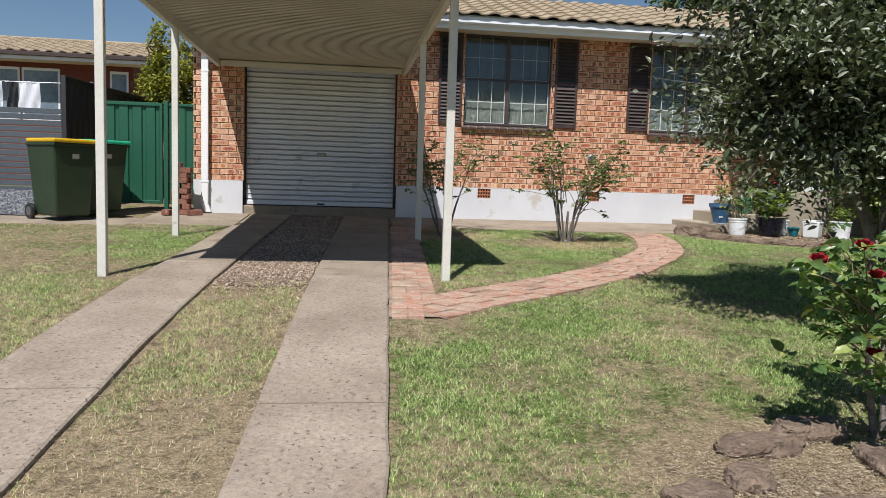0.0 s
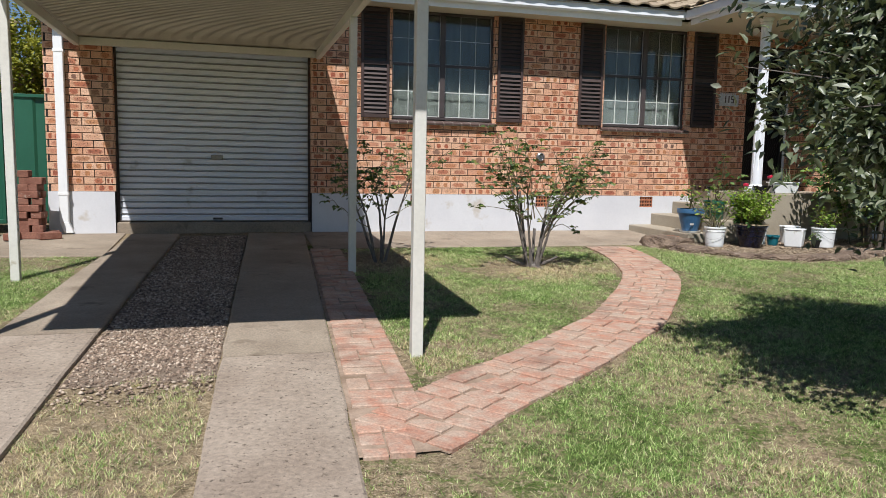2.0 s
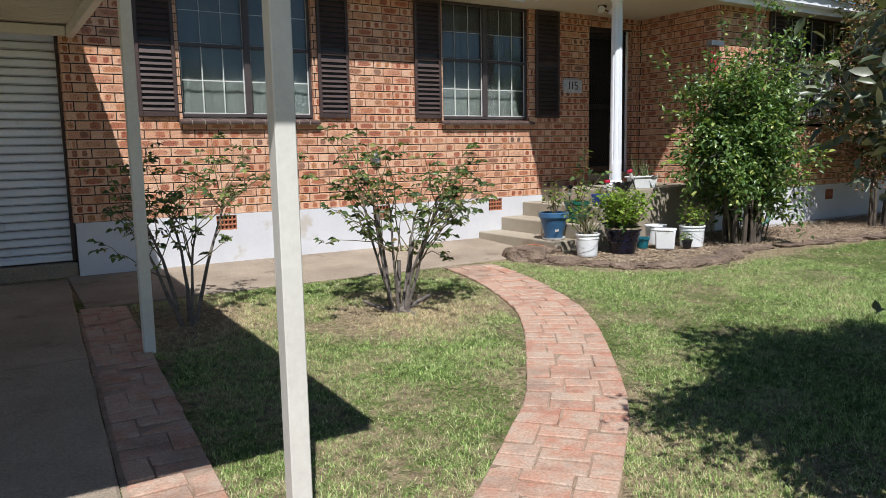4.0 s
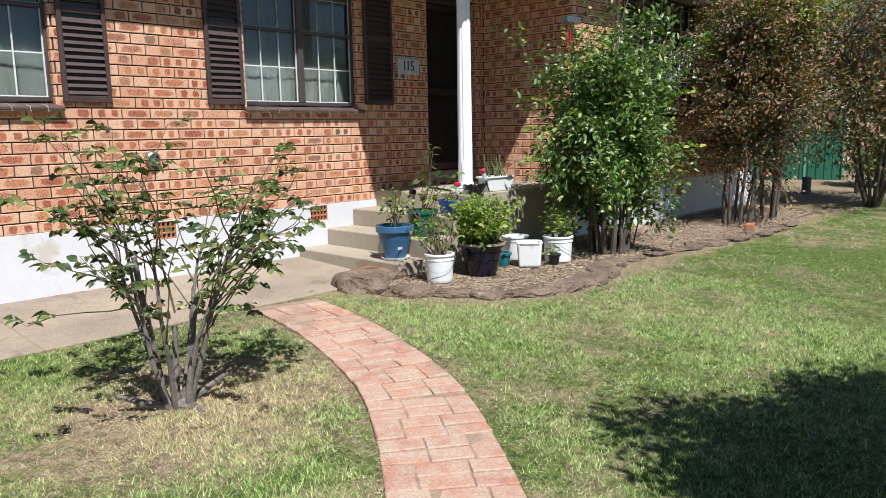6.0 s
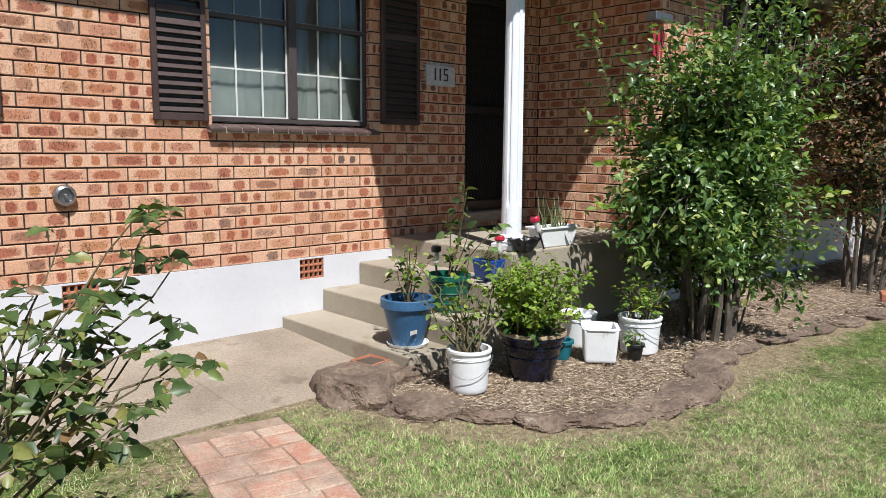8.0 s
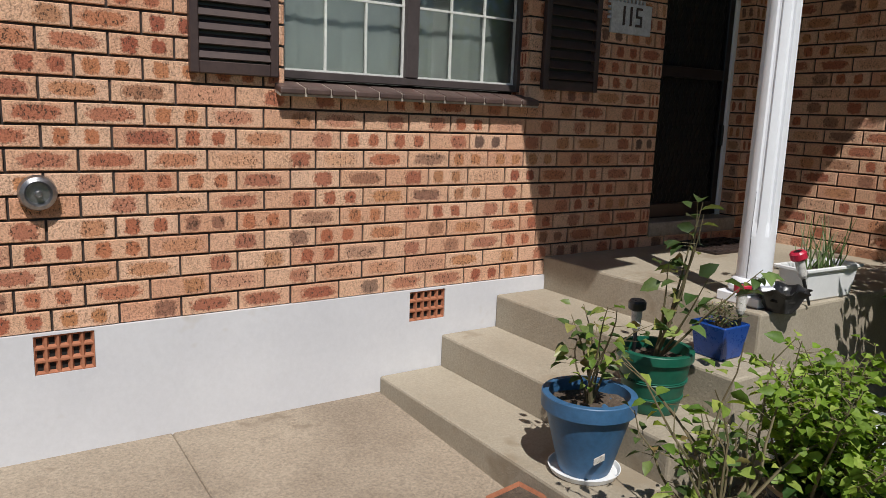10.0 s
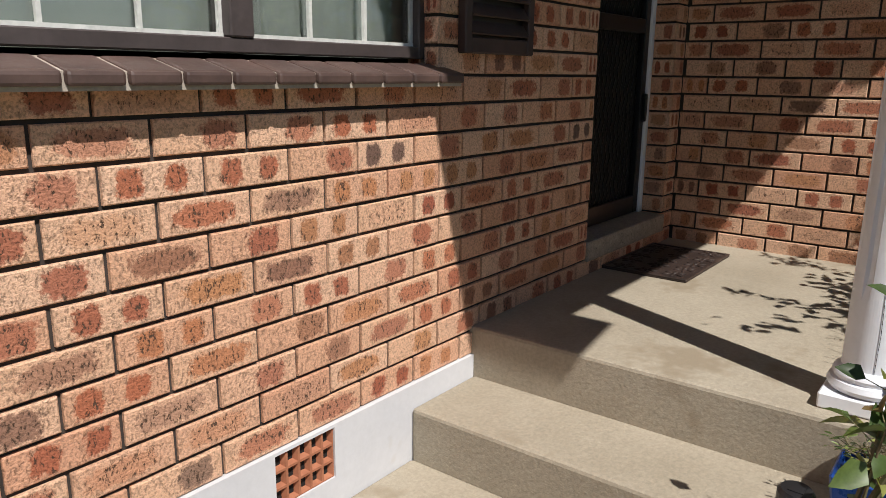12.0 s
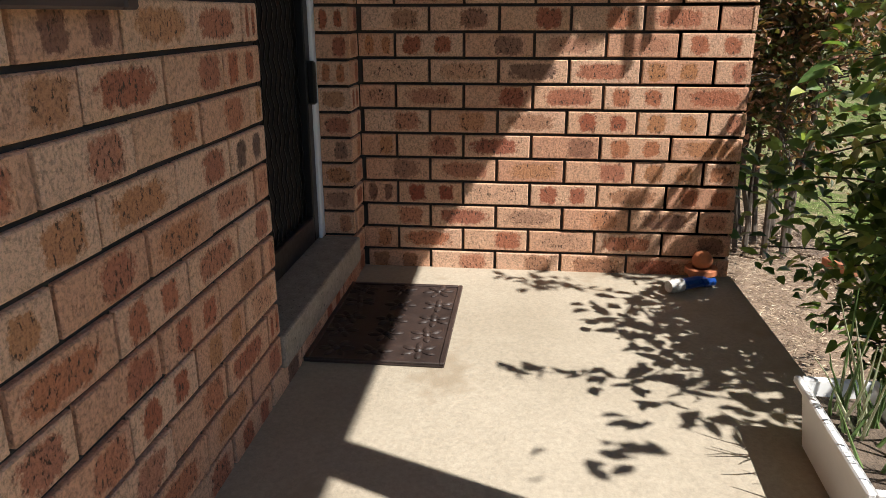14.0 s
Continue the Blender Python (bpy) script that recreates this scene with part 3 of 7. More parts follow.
lip = part("garage_slab", boxm(-1.536, 0.806, W + 0.015, W + 2.0, 0.3, 0.918, 0.01), M_CONCRETE)
tagged(lip, "raised concrete garage floor edge", "floor", kind="structure")
lip.matrix_basis = Matrix.Identity(4)

# ---------------- windows ----------------
def glass_mat():
    m, nt, bsdf = node_mat("window_glass")
    bsdf.inputs["Transmission Weight"].default_value = 1.0
    bsdf.inputs["Roughness"].default_value = 0.02
    bsdf.inputs["IOR"].default_value = 1.5
    bsdf.inputs["Base Color"].default_value = (0.72, 0.78, 0.78, 1)
    return m


M_GLASS = glass_mat()
M_CURTAIN = surf("grey_green_blind", (0.13, 0.14, 0.125), (0.165, 0.175, 0.155), 2, 140, 0.9, 0.2, 0.002, grain=0.12)
M_LEAD = surf("pale_glazing_bar", (0.62, 0.62, 0.58), (0.72, 0.72, 0.68), 4, 50, 0.5)
M_FRAME = surf("bronze_window_frame", (0.055, 0.042, 0.04), (0.08, 0.062, 0.06), 5, 60, 0.45, 0.05, 0.001)


def window(name, x0, x1, wy, z0, z1, tint_label):
    ob = tagged(new(name), tint_label, "window", kind="structure")
    ob.matrix_basis = pose(0, wy, 0)
    y = 0.075
    zt = z0 + (z1 - z0) * 0.51
    fr = 0.035
    bm = bmesh.new()
    for a, b, c, d in ((x0, x0 + fr, z0, z1), (x1 - fr, x1, z0, z1), (x0 + fr, x1 - fr, z0, z0 + fr), (x0 + fr, x1 - fr, z1 - fr, z1)):
        box(bm, a, b, y - 0.02, y + 0.05, c, d, 0.003)
    part("window_frame", bm, M_FRAME, ob)
    xm = (x0 + x1) / 2
    part("mullion", boxm(xm - 0.034, xm + 0.034, y - 0.025, y + 0.05, z0 + fr, z1 - fr, 0.004), M_FRAME, ob)
    for a, b in ((x0 + fr, xm - 0.034), (xm + 0.034, x1 - fr)):
        part("transom", boxm(a, b, y - 0.012, y + 0.04, zt - 0.017, zt + 0.017, 0.003), M_FRAME, ob)
        for c, d in ((z0 + fr, zt - 0.017), (zt + 0.017, z1 - fr)):
            p = part("pane", boxm(a, b, y + 0.018, y + 0.023, c, d), M_GLASS, ob)
            p.visible_shadow = False
            bm = bmesh.new()
            # upper bars are thinned to look dimmer, their shade put into the shape
            w = 0.005 if c < zt else 0.0022
            for i in (0, 1, 2, 3):
                u = a + (b - a) * i / 3
                u = min(max(u, a + w), b - w)
                box(bm, u - w, u + w, y + 0.006, y + 0.017, c, d)
            for v in (c + w, (c + d) / 2, ):
                box(bm, a, b, y + 0.004, y + 0.0155, v - w, v + w)
            part("glazing_bars", bm, M_LEAD, ob)
    bm = bmesh.new()
    prev = None
    for i in range(61):
        u = x0 + (x1 - x0) * i / 60
        d = y + 0.075 + 0.004 * math.sin(i * 0.9) + 0.003 * math.sin(i * 2.1)
        cur = [bm.verts.new((u, d, z0)), bm.verts.new((u, d, z1))]
        if prev:
            bm.faces.new((prev[0], cur[0], cur[1], prev[1]))
        prev = cur
    part("blind", bm, M_CURTAIN, ob, "closed grey green fabric blind", smooth=True)
    # sloping brick sill
    sill = part("window_sill", boxm(x0 - 0.03, x1 + 0.03, -0.056, 0.05, z0 - 0.051, z0 - 0.016), M_SILL_JOINT, ob)
    for v in sill.data.vertices:
        v.co.z += 0.26 * (v.co.y - 0.05)
    n = int((x1 - x0 + 0.06) / 0.118)
    pw = (x1 - x0 + 0.07) / n
    bm = boxm(0.003, pw - 0.003, -0.064, 0.05, -0.042, -0.012, 0.008, 2)
    for v in bm.verts:
        v.co.z += 0.26 * (v.co.y - 0.05)
    first = part("sill_brick", bm, M_SILL, ob)
    for i in range(n):
        t = first if i == 0 else new("sill_brick", first.data)
        t.parent = ob
        t.location = (x0 - 0.035 + i * pw, -0.004, z0)
    return ob


window("window_1", WIN1[0], WIN1[1], W, 2.292, SOFFIT - 0.002, "dark framed sash windows with pale glazing bars")
window("window_2", WIN2[0], WIN2[1], W, 2.292, SOFFIT - 0.002, "dark framed sash windows beside the porch")
window("window_3", WWIN[0], WWIN[1], WY, 2.265, SOFFIT - 0.002, "curtained sash windows of the wing")


def shutter(x0, x1, wy, z0, z1):
    ob = thing("window_shutter", "dark brown louvred decorative shutter", "shutter", ((x0 + x1) / 2, wy, z0), group="louvred shutters")
    w, h = x1 - x0, z1 - z0
    for a, b, nm in ((-w / 2, -w / 2 + 0.036, "stile"), (w / 2 - 0.036, w / 2, "stile")):
        part(nm, boxm(a, b, -0.034, -0.001, 0, h, 0.004), M_BROWN, ob)
    for c, d in ((0, 0.05), (h / 2 - 0.025, h / 2 + 0.025), (h - 0.05, h)):
        part("rail", boxm(-w / 2 + 0.036, w / 2 - 0.036, -0.032, -0.001, c, d, 0.004), M_BROWN, ob)
    part("backing", boxm(-w / 2 + 0.036, w / 2 - 0.036, -0.004, -0.001, 0.05, h - 0.05), M_BLACK, ob)
    bm = boxm(-w / 2 + 0.035, w / 2 - 0.035, -0.023, 0.023, -0.0035, 0.0035)
    slat = part("slat", bm, M_BROWN, ob)
    z, first = 0.078, True
    while z < h - 0.06:
        if abs(z - h / 2) > 0.035:
            s = slat if first else new("slat", slat.data)
            first = False
            s.parent = ob
            s.matrix_basis = pose(0, -0.021, z, 56)
        z += 0.0545
    return ob


for a, b in ((1.44, 1.81), (3.31, 3.68), (4.53, 4.895), (6.36, 6.76)):
    shutter(a, b, W, 2.288 if a < 6 else 2.312, SOFFIT - 0.01)
shutter(9.36, 9.72, WY, 2.265, SOFFIT - 0.01)

# ---------------- front door ----------------
door_2 = tagged(new("door_2"), "black security screen door in a white frame, closed", "door", kind="structure")
part("door_frame", boxm(8.145, 8.19, W + 0.115, W + 0.20, 1.545, 3.55, 0.004), M_TRIM, door_2, "white door frame")
part("door_frame", boxm(7.32, 7.365, W + 0.115, W + 0.20, 1.545, 3.55, 0.004), M_BROWN, door_2)
part("door_head", boxm(7.365, 8.145, W + 0.115, W + 0.20, 3.50, 3.55, 0.004), M_BROWN, door_2)
for a, b, c, d in ((7.367, 7.42, 1.55, 3.49), (8.09, 8.143, 1.55, 3.49), (7.42, 8.09, 1.55, 1.64), (7.42, 8.09, 3.43, 3.49), (7.42, 8.09, 2.45, 2.52)):
    part("door_rail", boxm(a, b, W + 0.125, W + 0.155, c, d, 0.004), M_BLACK, door_2)
# leaf coloured near black, so the dark behind the screen is painted in
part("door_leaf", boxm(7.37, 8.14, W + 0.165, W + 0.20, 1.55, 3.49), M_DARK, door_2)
bm = bmesh.new()
for i in range(1, 16):
    u = 7.42 + 0.67 * i / 16
    pts = [(u + 0.012 * (1 if j % 2 else -1), W + 0.142, 1.64 + j * 0.045) for j in range(0, 41)]
    tube(bm, pts, 0.0028, 4)
part("lattice", bm, M_BLACK, door_2, "black diamond security lattice")
part("handle", boxm(8.10, 8.125, W + 0.10, W + 0.128, 2.02, 2.16, 0.006), M_BLACK, door_2)
M_GRANITE = surf("speckled_terrazzo_sill", (0.34, 0.29, 0.235), (0.48, 0.41, 0.335), 30, 180, 0.6, 0.2, 0.002, grain=0.5, spots=((0.06, 0.045, 0.04), 90.0, 0.60))
part("door_sill", boxm(7.322, 8.188, W - 0.012, W + 0.16, 1.455, 1.545, 0.008, 2), M_GRANITE, door_2, "speckled stone threshold")
part("head_panel", boxm(7.322, 8.188, W + 0.02, W + 0.05, 3.552, SOFFIT - 0.002), M_SOFFIT, door_2)
part("riser", boxm(7.322, 8.188, W + 0.004, W + 0.1, PORCH, 1.454), M_PORCH, door_2)

# ---------------- paving, gravel, grass ----------------
def paver_mat():
    m, nt, bsdf = node_mat("worn_red_paver")
    p = position(nt)
    r = nt.nodes.new("ShaderNodeObjectInfo").outputs["Random"]
    base = ramp(nt, r, [(0.0, (0.42, 0.185, 0.12)), (0.3, (0.48, 0.235, 0.155)), (0.6, (0.52, 0.285, 0.195)), (0.85, (0.46, 0.20, 0.125)), (1.0, (0.56, 0.38, 0.27))])
    n1 = noise_node(nt, p, 9, 5, 0.65)
    col = mix(nt, base, (0.50, 0.385, 0.295), ramp(nt, n1, [(0.36, 0.1), (0.62, 0.9)]))
    n2 = noise_node(nt, p, 2.2, 4)
    col = mix(nt, col, (0.20, 0.125, 0.09), ramp(nt, n2, [(0.52, 0.0), (0.7, 0.6)]))
    f = noise_node(nt, p, 80, 3, 0.7)
    col = mix(nt, col, ramp(nt, f, [(0.3, 0.62), (0.7, 1.08)]), 1.0, "MULTIPLY")
    nt.links.new(col, bsdf.inputs["Base Color"])
    bsdf.inputs["Roughness"].default_value = 0.92
    bump(nt, bsdf, f, 0.4, 0.004)
    return m


M_PAVER = paver_mat()
M_SAND = surf("joint_sand", (0.24, 0.165, 0.11), (0.42, 0.31, 0.23), 8, 90, 1.0, 0.5, 0.004)
path = tagged(new("brick_path"), "curved garden path of worn red bricks", "brick path", kind="structure")
PAVER = boxm(-0.115, 0.115, -0.0575, 0.0575, -0.06, 0.0, 0.005)
pv = part("paver", PAVER, M_PAVER, path)
paver_data = pv.data
bpy.data.objects.remove(pv)
prng = random.Random(11)


def lay_paver(x, y, ang, length, width, lift=0.018):
    o = new("paver", paver_data)
    o.parent = path
    o.matrix_basis = pose(x, y, ground_z(y) + lift + prng.uniform(-0.004, 0.005), prng.uniform(-1.2, 1.2), prng.uniform(-1.2, 1.2), ang + prng.uniform(-1.8, 1.8)) @ Matrix.Diagonal(((length - prng.uniform(0.003, 0.011)) / 0.23, (width - prng.uniform(0.003, 0.010)) / 0.115, 1, 1))


def catmull(pts, n):
    pts = [Vector((*p, 0)) for p in pts]
    pts = [pts[0] * 2 - pts[1]] + pts + [pts[-1] * 2 - pts[-2]]
    out = []
    for i in range(1, len(pts) - 2):
        for k in range(n):
            t = k / n
            a, b, c, d = pts[i - 1:i + 3]
            out.append(0.5 * ((2 * b) + (c - a) * t + (2 * a - 5 * b + 4 * c - d) * t * t + (3 * b - a - 3 * c + d) * t ** 3))
    out.append(pts[-2])
    return out


MIDLINE = catmull([(0.52, 5.02), (1.00, 5.42), (1.60, 5.85), (2.13, 6.29), (2.61, 6.72), (3.06, 7.27), (3.40, 7.72), (3.72, 8.22), (3.97, 8.85), (4.16, 9.50), (4.27, 10.18)], 24)
PATH_HALF = 0.27


def module(cx, cy, ang, half, flip):
    """One brick along the path on one side and two across it on the other."""
    u = Vector((math.cos(radians(ang)), math.sin(radians(ang)), 0))
    v = Vector((-u.y, u.x, 0))
    c = Vector((cx, cy, 0))
    s = -1 if flip else 1
    edge = 0.115 if half < 0.2 else 0.135
    p = c + v * s * (half - edge / 2)
    lay_paver(p.x, p.y, ang, 0.23, edge)
    rest = 2 * half - edge
    if rest > 0.3:
        a = rest * prng.choice((0.48, 0.56))
        for w, off in ((a, 0), (rest - a, a)):
            for d in (-0.0575, 0.0575):
                q = c + v * s * (half - edge - off - w / 2) + u * d
                lay_paver(q.x, q.y, ang + 90, w, 0.115)
    else:
        for d in (-0.0575, 0.0575):
            q = c + v * s * (half - edge - rest / 2) + u * d
            lay_paver(q.x, q.y, ang + 90, rest, 0.115)


acc, k = 0.0, 0
last = MIDLINE[0]
for a, b in zip(MIDLINE, MIDLINE[1:]):
    acc += (b - a).length
    if acc >= 0.231:
        acc -= 0.231
        d = b - last
        mid = (b + last) / 2
        module(mid.x, mid.y, math.degrees(math.atan2(d.y, d.x)), PATH_HALF, k % 2 == 0)
        k += 1
        last = b
y, k = 5.0, 0
while y < 10.15:
    if y > 5.45:
        module(RIGHT_R(y) + 0.195, y, 90 - 3.3, 0.17, k % 2 == 0)
    else:
        module(RIGHT_R(y) + 0.13, y - 0.05, 90 - 3.3, 0.115, k % 2 == 0)
    y += 0.231
    k += 1
bed_bm = bmesh.new()
rows = []
for i, p in enumerate(MIDLINE):
    d = (MIDLINE[min(i + 1, len(MIDLINE) - 1)] - MIDLINE[max(i - 1, 0)]).normalized()
    n = Vector((-d.y, d.x, 0))
    rows.append([bed_bm.verts.new((p + n * s).xy.to_3d() + Vector((0, 0, ground_z((p + n * s).y) + 0.011))) for s in (-PATH_HALF + 0.004, PATH_HALF - 0.004)])
for a, b in zip(rows, rows[1:]):
    bed_bm.faces.new((a[0], a[1], b[1], b[0]))
part("joint_sand", bed_bm, M_SAND, path)
bed_bm = bmesh.new()
prev = None
for i in range(22):
    y = 4.85 + i * 0.25
    cur = [bed_bm.verts.new((RIGHT_R(y) + 0.005, y, ground_z(y) + 0.0135)), bed_bm.verts.new((RIGHT_R(y) + 0.36, y, ground_z(y) + 0.0135))]
    if prev:
        bed_bm.faces.new((prev[0], prev[1], cur[1], cur[0]))
    prev = cur
part("joint_sand", bed_bm, M_SAND, path)


def np_mesh(name, verts, tris, material, parent=None, label="", smooth=False):
    """A mesh from arrays of points and of triangles or quads."""
    me = bpy.data.meshes.new(name)
    k = tris.shape[1]
    me.vertices.add(len(verts))
    me.vertices.foreach_set("co", np.ascontiguousarray(verts, dtype=np.float32).ravel())
    me.loops.add(tris.size)
    me.loops.foreach_set("vertex_index", np.ascontiguousarray(tris, dtype=np.int32).ravel())
    me.polygons.add(len(tris))
    me.polygons.foreach_set("loop_start", np.arange(0, tris.size, k, dtype=np.int32))
    me.polygons.foreach_set("loop_total", np.full(len(tris), k, dtype=np.int32))
    if smooth:
        me.polygons.foreach_set("use_smooth", np.ones(len(tris), dtype=bool))
    me.update(calc_edges=True)
    me.materials.append(material)
    ob = new(name, me)
    if parent:
        ob.parent = parent
    if label:
        ob["label"] = label
    return ob


GYS, GZS = np.array([g[0] for g in GROUND]), np.array([g[1] for g in GROUND])


def stones(name, pts, size, material, seed, label="", parent=None):
    """Many small rounded stones as one mesh."""
    rng = np.random.default_rng(seed)
    n = len(pts)
    base = np.array([(1, 0, 0), (0.6, 0.75, 0.1), (-0.4, 0.9, 0), (-1, 0.1, 0), (-0.5, -0.85, 0), (0.55, -0.8, 0.05), (0.15, 0.1, 0.75), (0, 0, -0.6)], dtype=float)
    s = size * rng.uniform(0.5, 1.3, (n, 1, 1)) * rng.uniform(0.7, 1.2, (n, 1, 3))
    v = base[None] * s * rng.uniform(0.75, 1.2, (n, 8, 1))
    a = rng.uniform(0, 6.28, n)
    c, t = np.cos(a)[:, None], np.sin(a)[:, None]
    x = v[:, :, 0] * c - v[:, :, 1] * t
    y = v[:, :, 0] * t + v[:, :, 1] * c
    v = np.stack([x, y, v[:, :, 2]], 2) + pts[:, None, :]
    f = np.array([(i, (i + 1) % 6, 6) for i in range(6)] + [((i + 1) % 6, i, 7) for i in range(6)])
    tris = (f[None] + (np.arange(n) * 8)[:, None, None]).reshape(-1, 3)
    ob = np_mesh(name, v.reshape(-1, 3), tris, material, parent)
    return ob


def island_mat(name, stops, rough=0.9, grain_scale=120, translucent=0.0, spec=0.3):
    """One colour for each loose piece of a mesh, out of a range of tones."""
    m, nt, bsdf = node_mat(name)
    g = nt.nodes.new("ShaderNodeNewGeometry")
    col = ramp(nt, g.outputs["Random Per Island"], stops)
    big = noise_node(nt, g.outputs["Position"], 2.5, 3)
    col = mix(nt, col, ramp(nt, big, [(0.3, 0.78), (0.7, 1.1)]), 1.0, "MULTIPLY")
    f = noise_node(nt, g.outputs["Position"], grain_scale, 3)
    col = mix(nt, col, ramp(nt, f, [(0.3, 0.75), (0.7, 1.08)]), 1.0, "MULTIPLY")
    nt.links.new(col, bsdf.inputs["Base Color"])
    bsdf.inputs["Roughness"].default_value = rough
    bsdf.inputs["Specular IOR Level"].default_value = spec
    if translucent:
        tr = nt.nodes.new("ShaderNodeBsdfTranslucent")
        warm = mix(nt, col, (1.25, 1.35, 0.5), 1.0, "MULTIPLY")
        nt.links.new(warm, tr.inputs["Color"])
        mx = nt.nodes.new("ShaderNodeMixShader")
        mx.inputs[0].default_value = translucent
        nt.links.new(bsdf.outputs[0], mx.inputs[1])
        nt.links.new(tr.outputs[0], mx.inputs[2])
        nt.links.new(mx.outputs[0], nt.nodes["Material Output"].inputs["Surface"])
    return m


M_GRAVEL = island_mat("mixed_gravel", [(0.0, (0.11, 0.078, 0.058)), (0.4, (0.28, 0.20, 0.145)), (0.75, (0.46, 0.345, 0.255)), (1.0, (0.64, 0.53, 0.42))])
rng = np.random.default_rng(3)


def scatter(n, x0, x1, y0, y1, lift=0.0):
    p = np.stack([rng.uniform(x0, x1, n), rng.uniform(y0, y1, n)], 1)
    return np.column_stack([p, np.interp(p[:, 1], GYS, GZS) + lift])


g = scatter(24000, -1.1, 0.1, 5.6, 11.3, 0.006)
keep = (g[:, 0] > -1.27 + 0.042 * g[:, 1] + 0.02) & (g[:, 0] < -0.54 + 0.048 * g[:, 1] - 0.02) & (rng.uniform(0, 1, len(g)) < np.clip((g[:, 1] - 5.5) / 0.9, 0, 1) * np.where(g[:, 1] > 10.5, 0.3, 1))
gravel = stones("gravel", g[keep], 0.0115, M_GRAVEL, 4)
tagged(gravel, "loose mixed gravel between the driveway strips", "gravel", kind="stuff")
bmg = bmesh.new()
ribbon(bmg, ((lambda y: LEFT_R(y) + 0.005), 5.9, 11.38), ((lambda y: RIGHT_L(y) - 0.005),), 0.06, 0.005)
tagged(part("gravel_bed", bmg, surf("gravelly_dirt", (0.22, 0.16, 0.115), (0.38, 0.295, 0.22), 6, 80, 1.0, 0.9, 0.01, grain=0.5)), "brown dirt under the gravel strip", "soil", kind="structure")

# grass blades
def path_distance(px, py):
    mid = np.array([(p.x, p.y) for p in MIDLINE[::4]])
    d = np.full(len(px), 9.0)
    for mx, my in mid:
        d = np.minimum(d, np.hypot(px - mx, py - my))
    return d


ROCKLINE = catmull([(5.20, 10.45), (4.98, 10.02), (5.18, 9.70), (5.42, 9.42), (5.68, 9.12), (6.10, 8.95), (6.60, 8.92), (7.10, 9.08), (7.75, 9.22), (8.7, 9.10), (9.6, 8.95), (10.6, 8.88), (12.4, 9.1)], 10)


def in_bed(px, py):
    rx = np.array([p.x for p in ROCKLINE])
    ry = np.array([p.y for p in ROCKLINE])
    o = np.argsort(rx)
    return (px > 4.98) & (py > np.interp(px, rx[o], ry[o]) - 0.03)


def rock_distance(px, py):
    d = np.full(len(px), 9.0)
    for p in ROCKLINE[::3]:
        d = np.minimum(d, np.hypot(px - p.x, py - p.y))
    return d


def value_noise(px, py, scale, seed):
    r = np.random.default_rng(seed).uniform(0, 1, (64, 64))
    x, y = px * scale + 20.3, py * scale + 20.7
    xi, yi = np.floor(x).astype(int), np.floor(y).astype(int)
    fx, fy = x - xi, y - yi
    fx, fy = fx * fx * (3 - 2 * fx), fy * fy * (3 - 2 * fy)
    v = lambda i, j: r[i % 64, j % 64]
    return (v(xi, yi) * (1 - fx) + v(xi + 1, yi) * fx) * (1 - fy) + (v(xi, yi + 1) * (1 - fx) + v(xi + 1, yi + 1) * fx) * fy


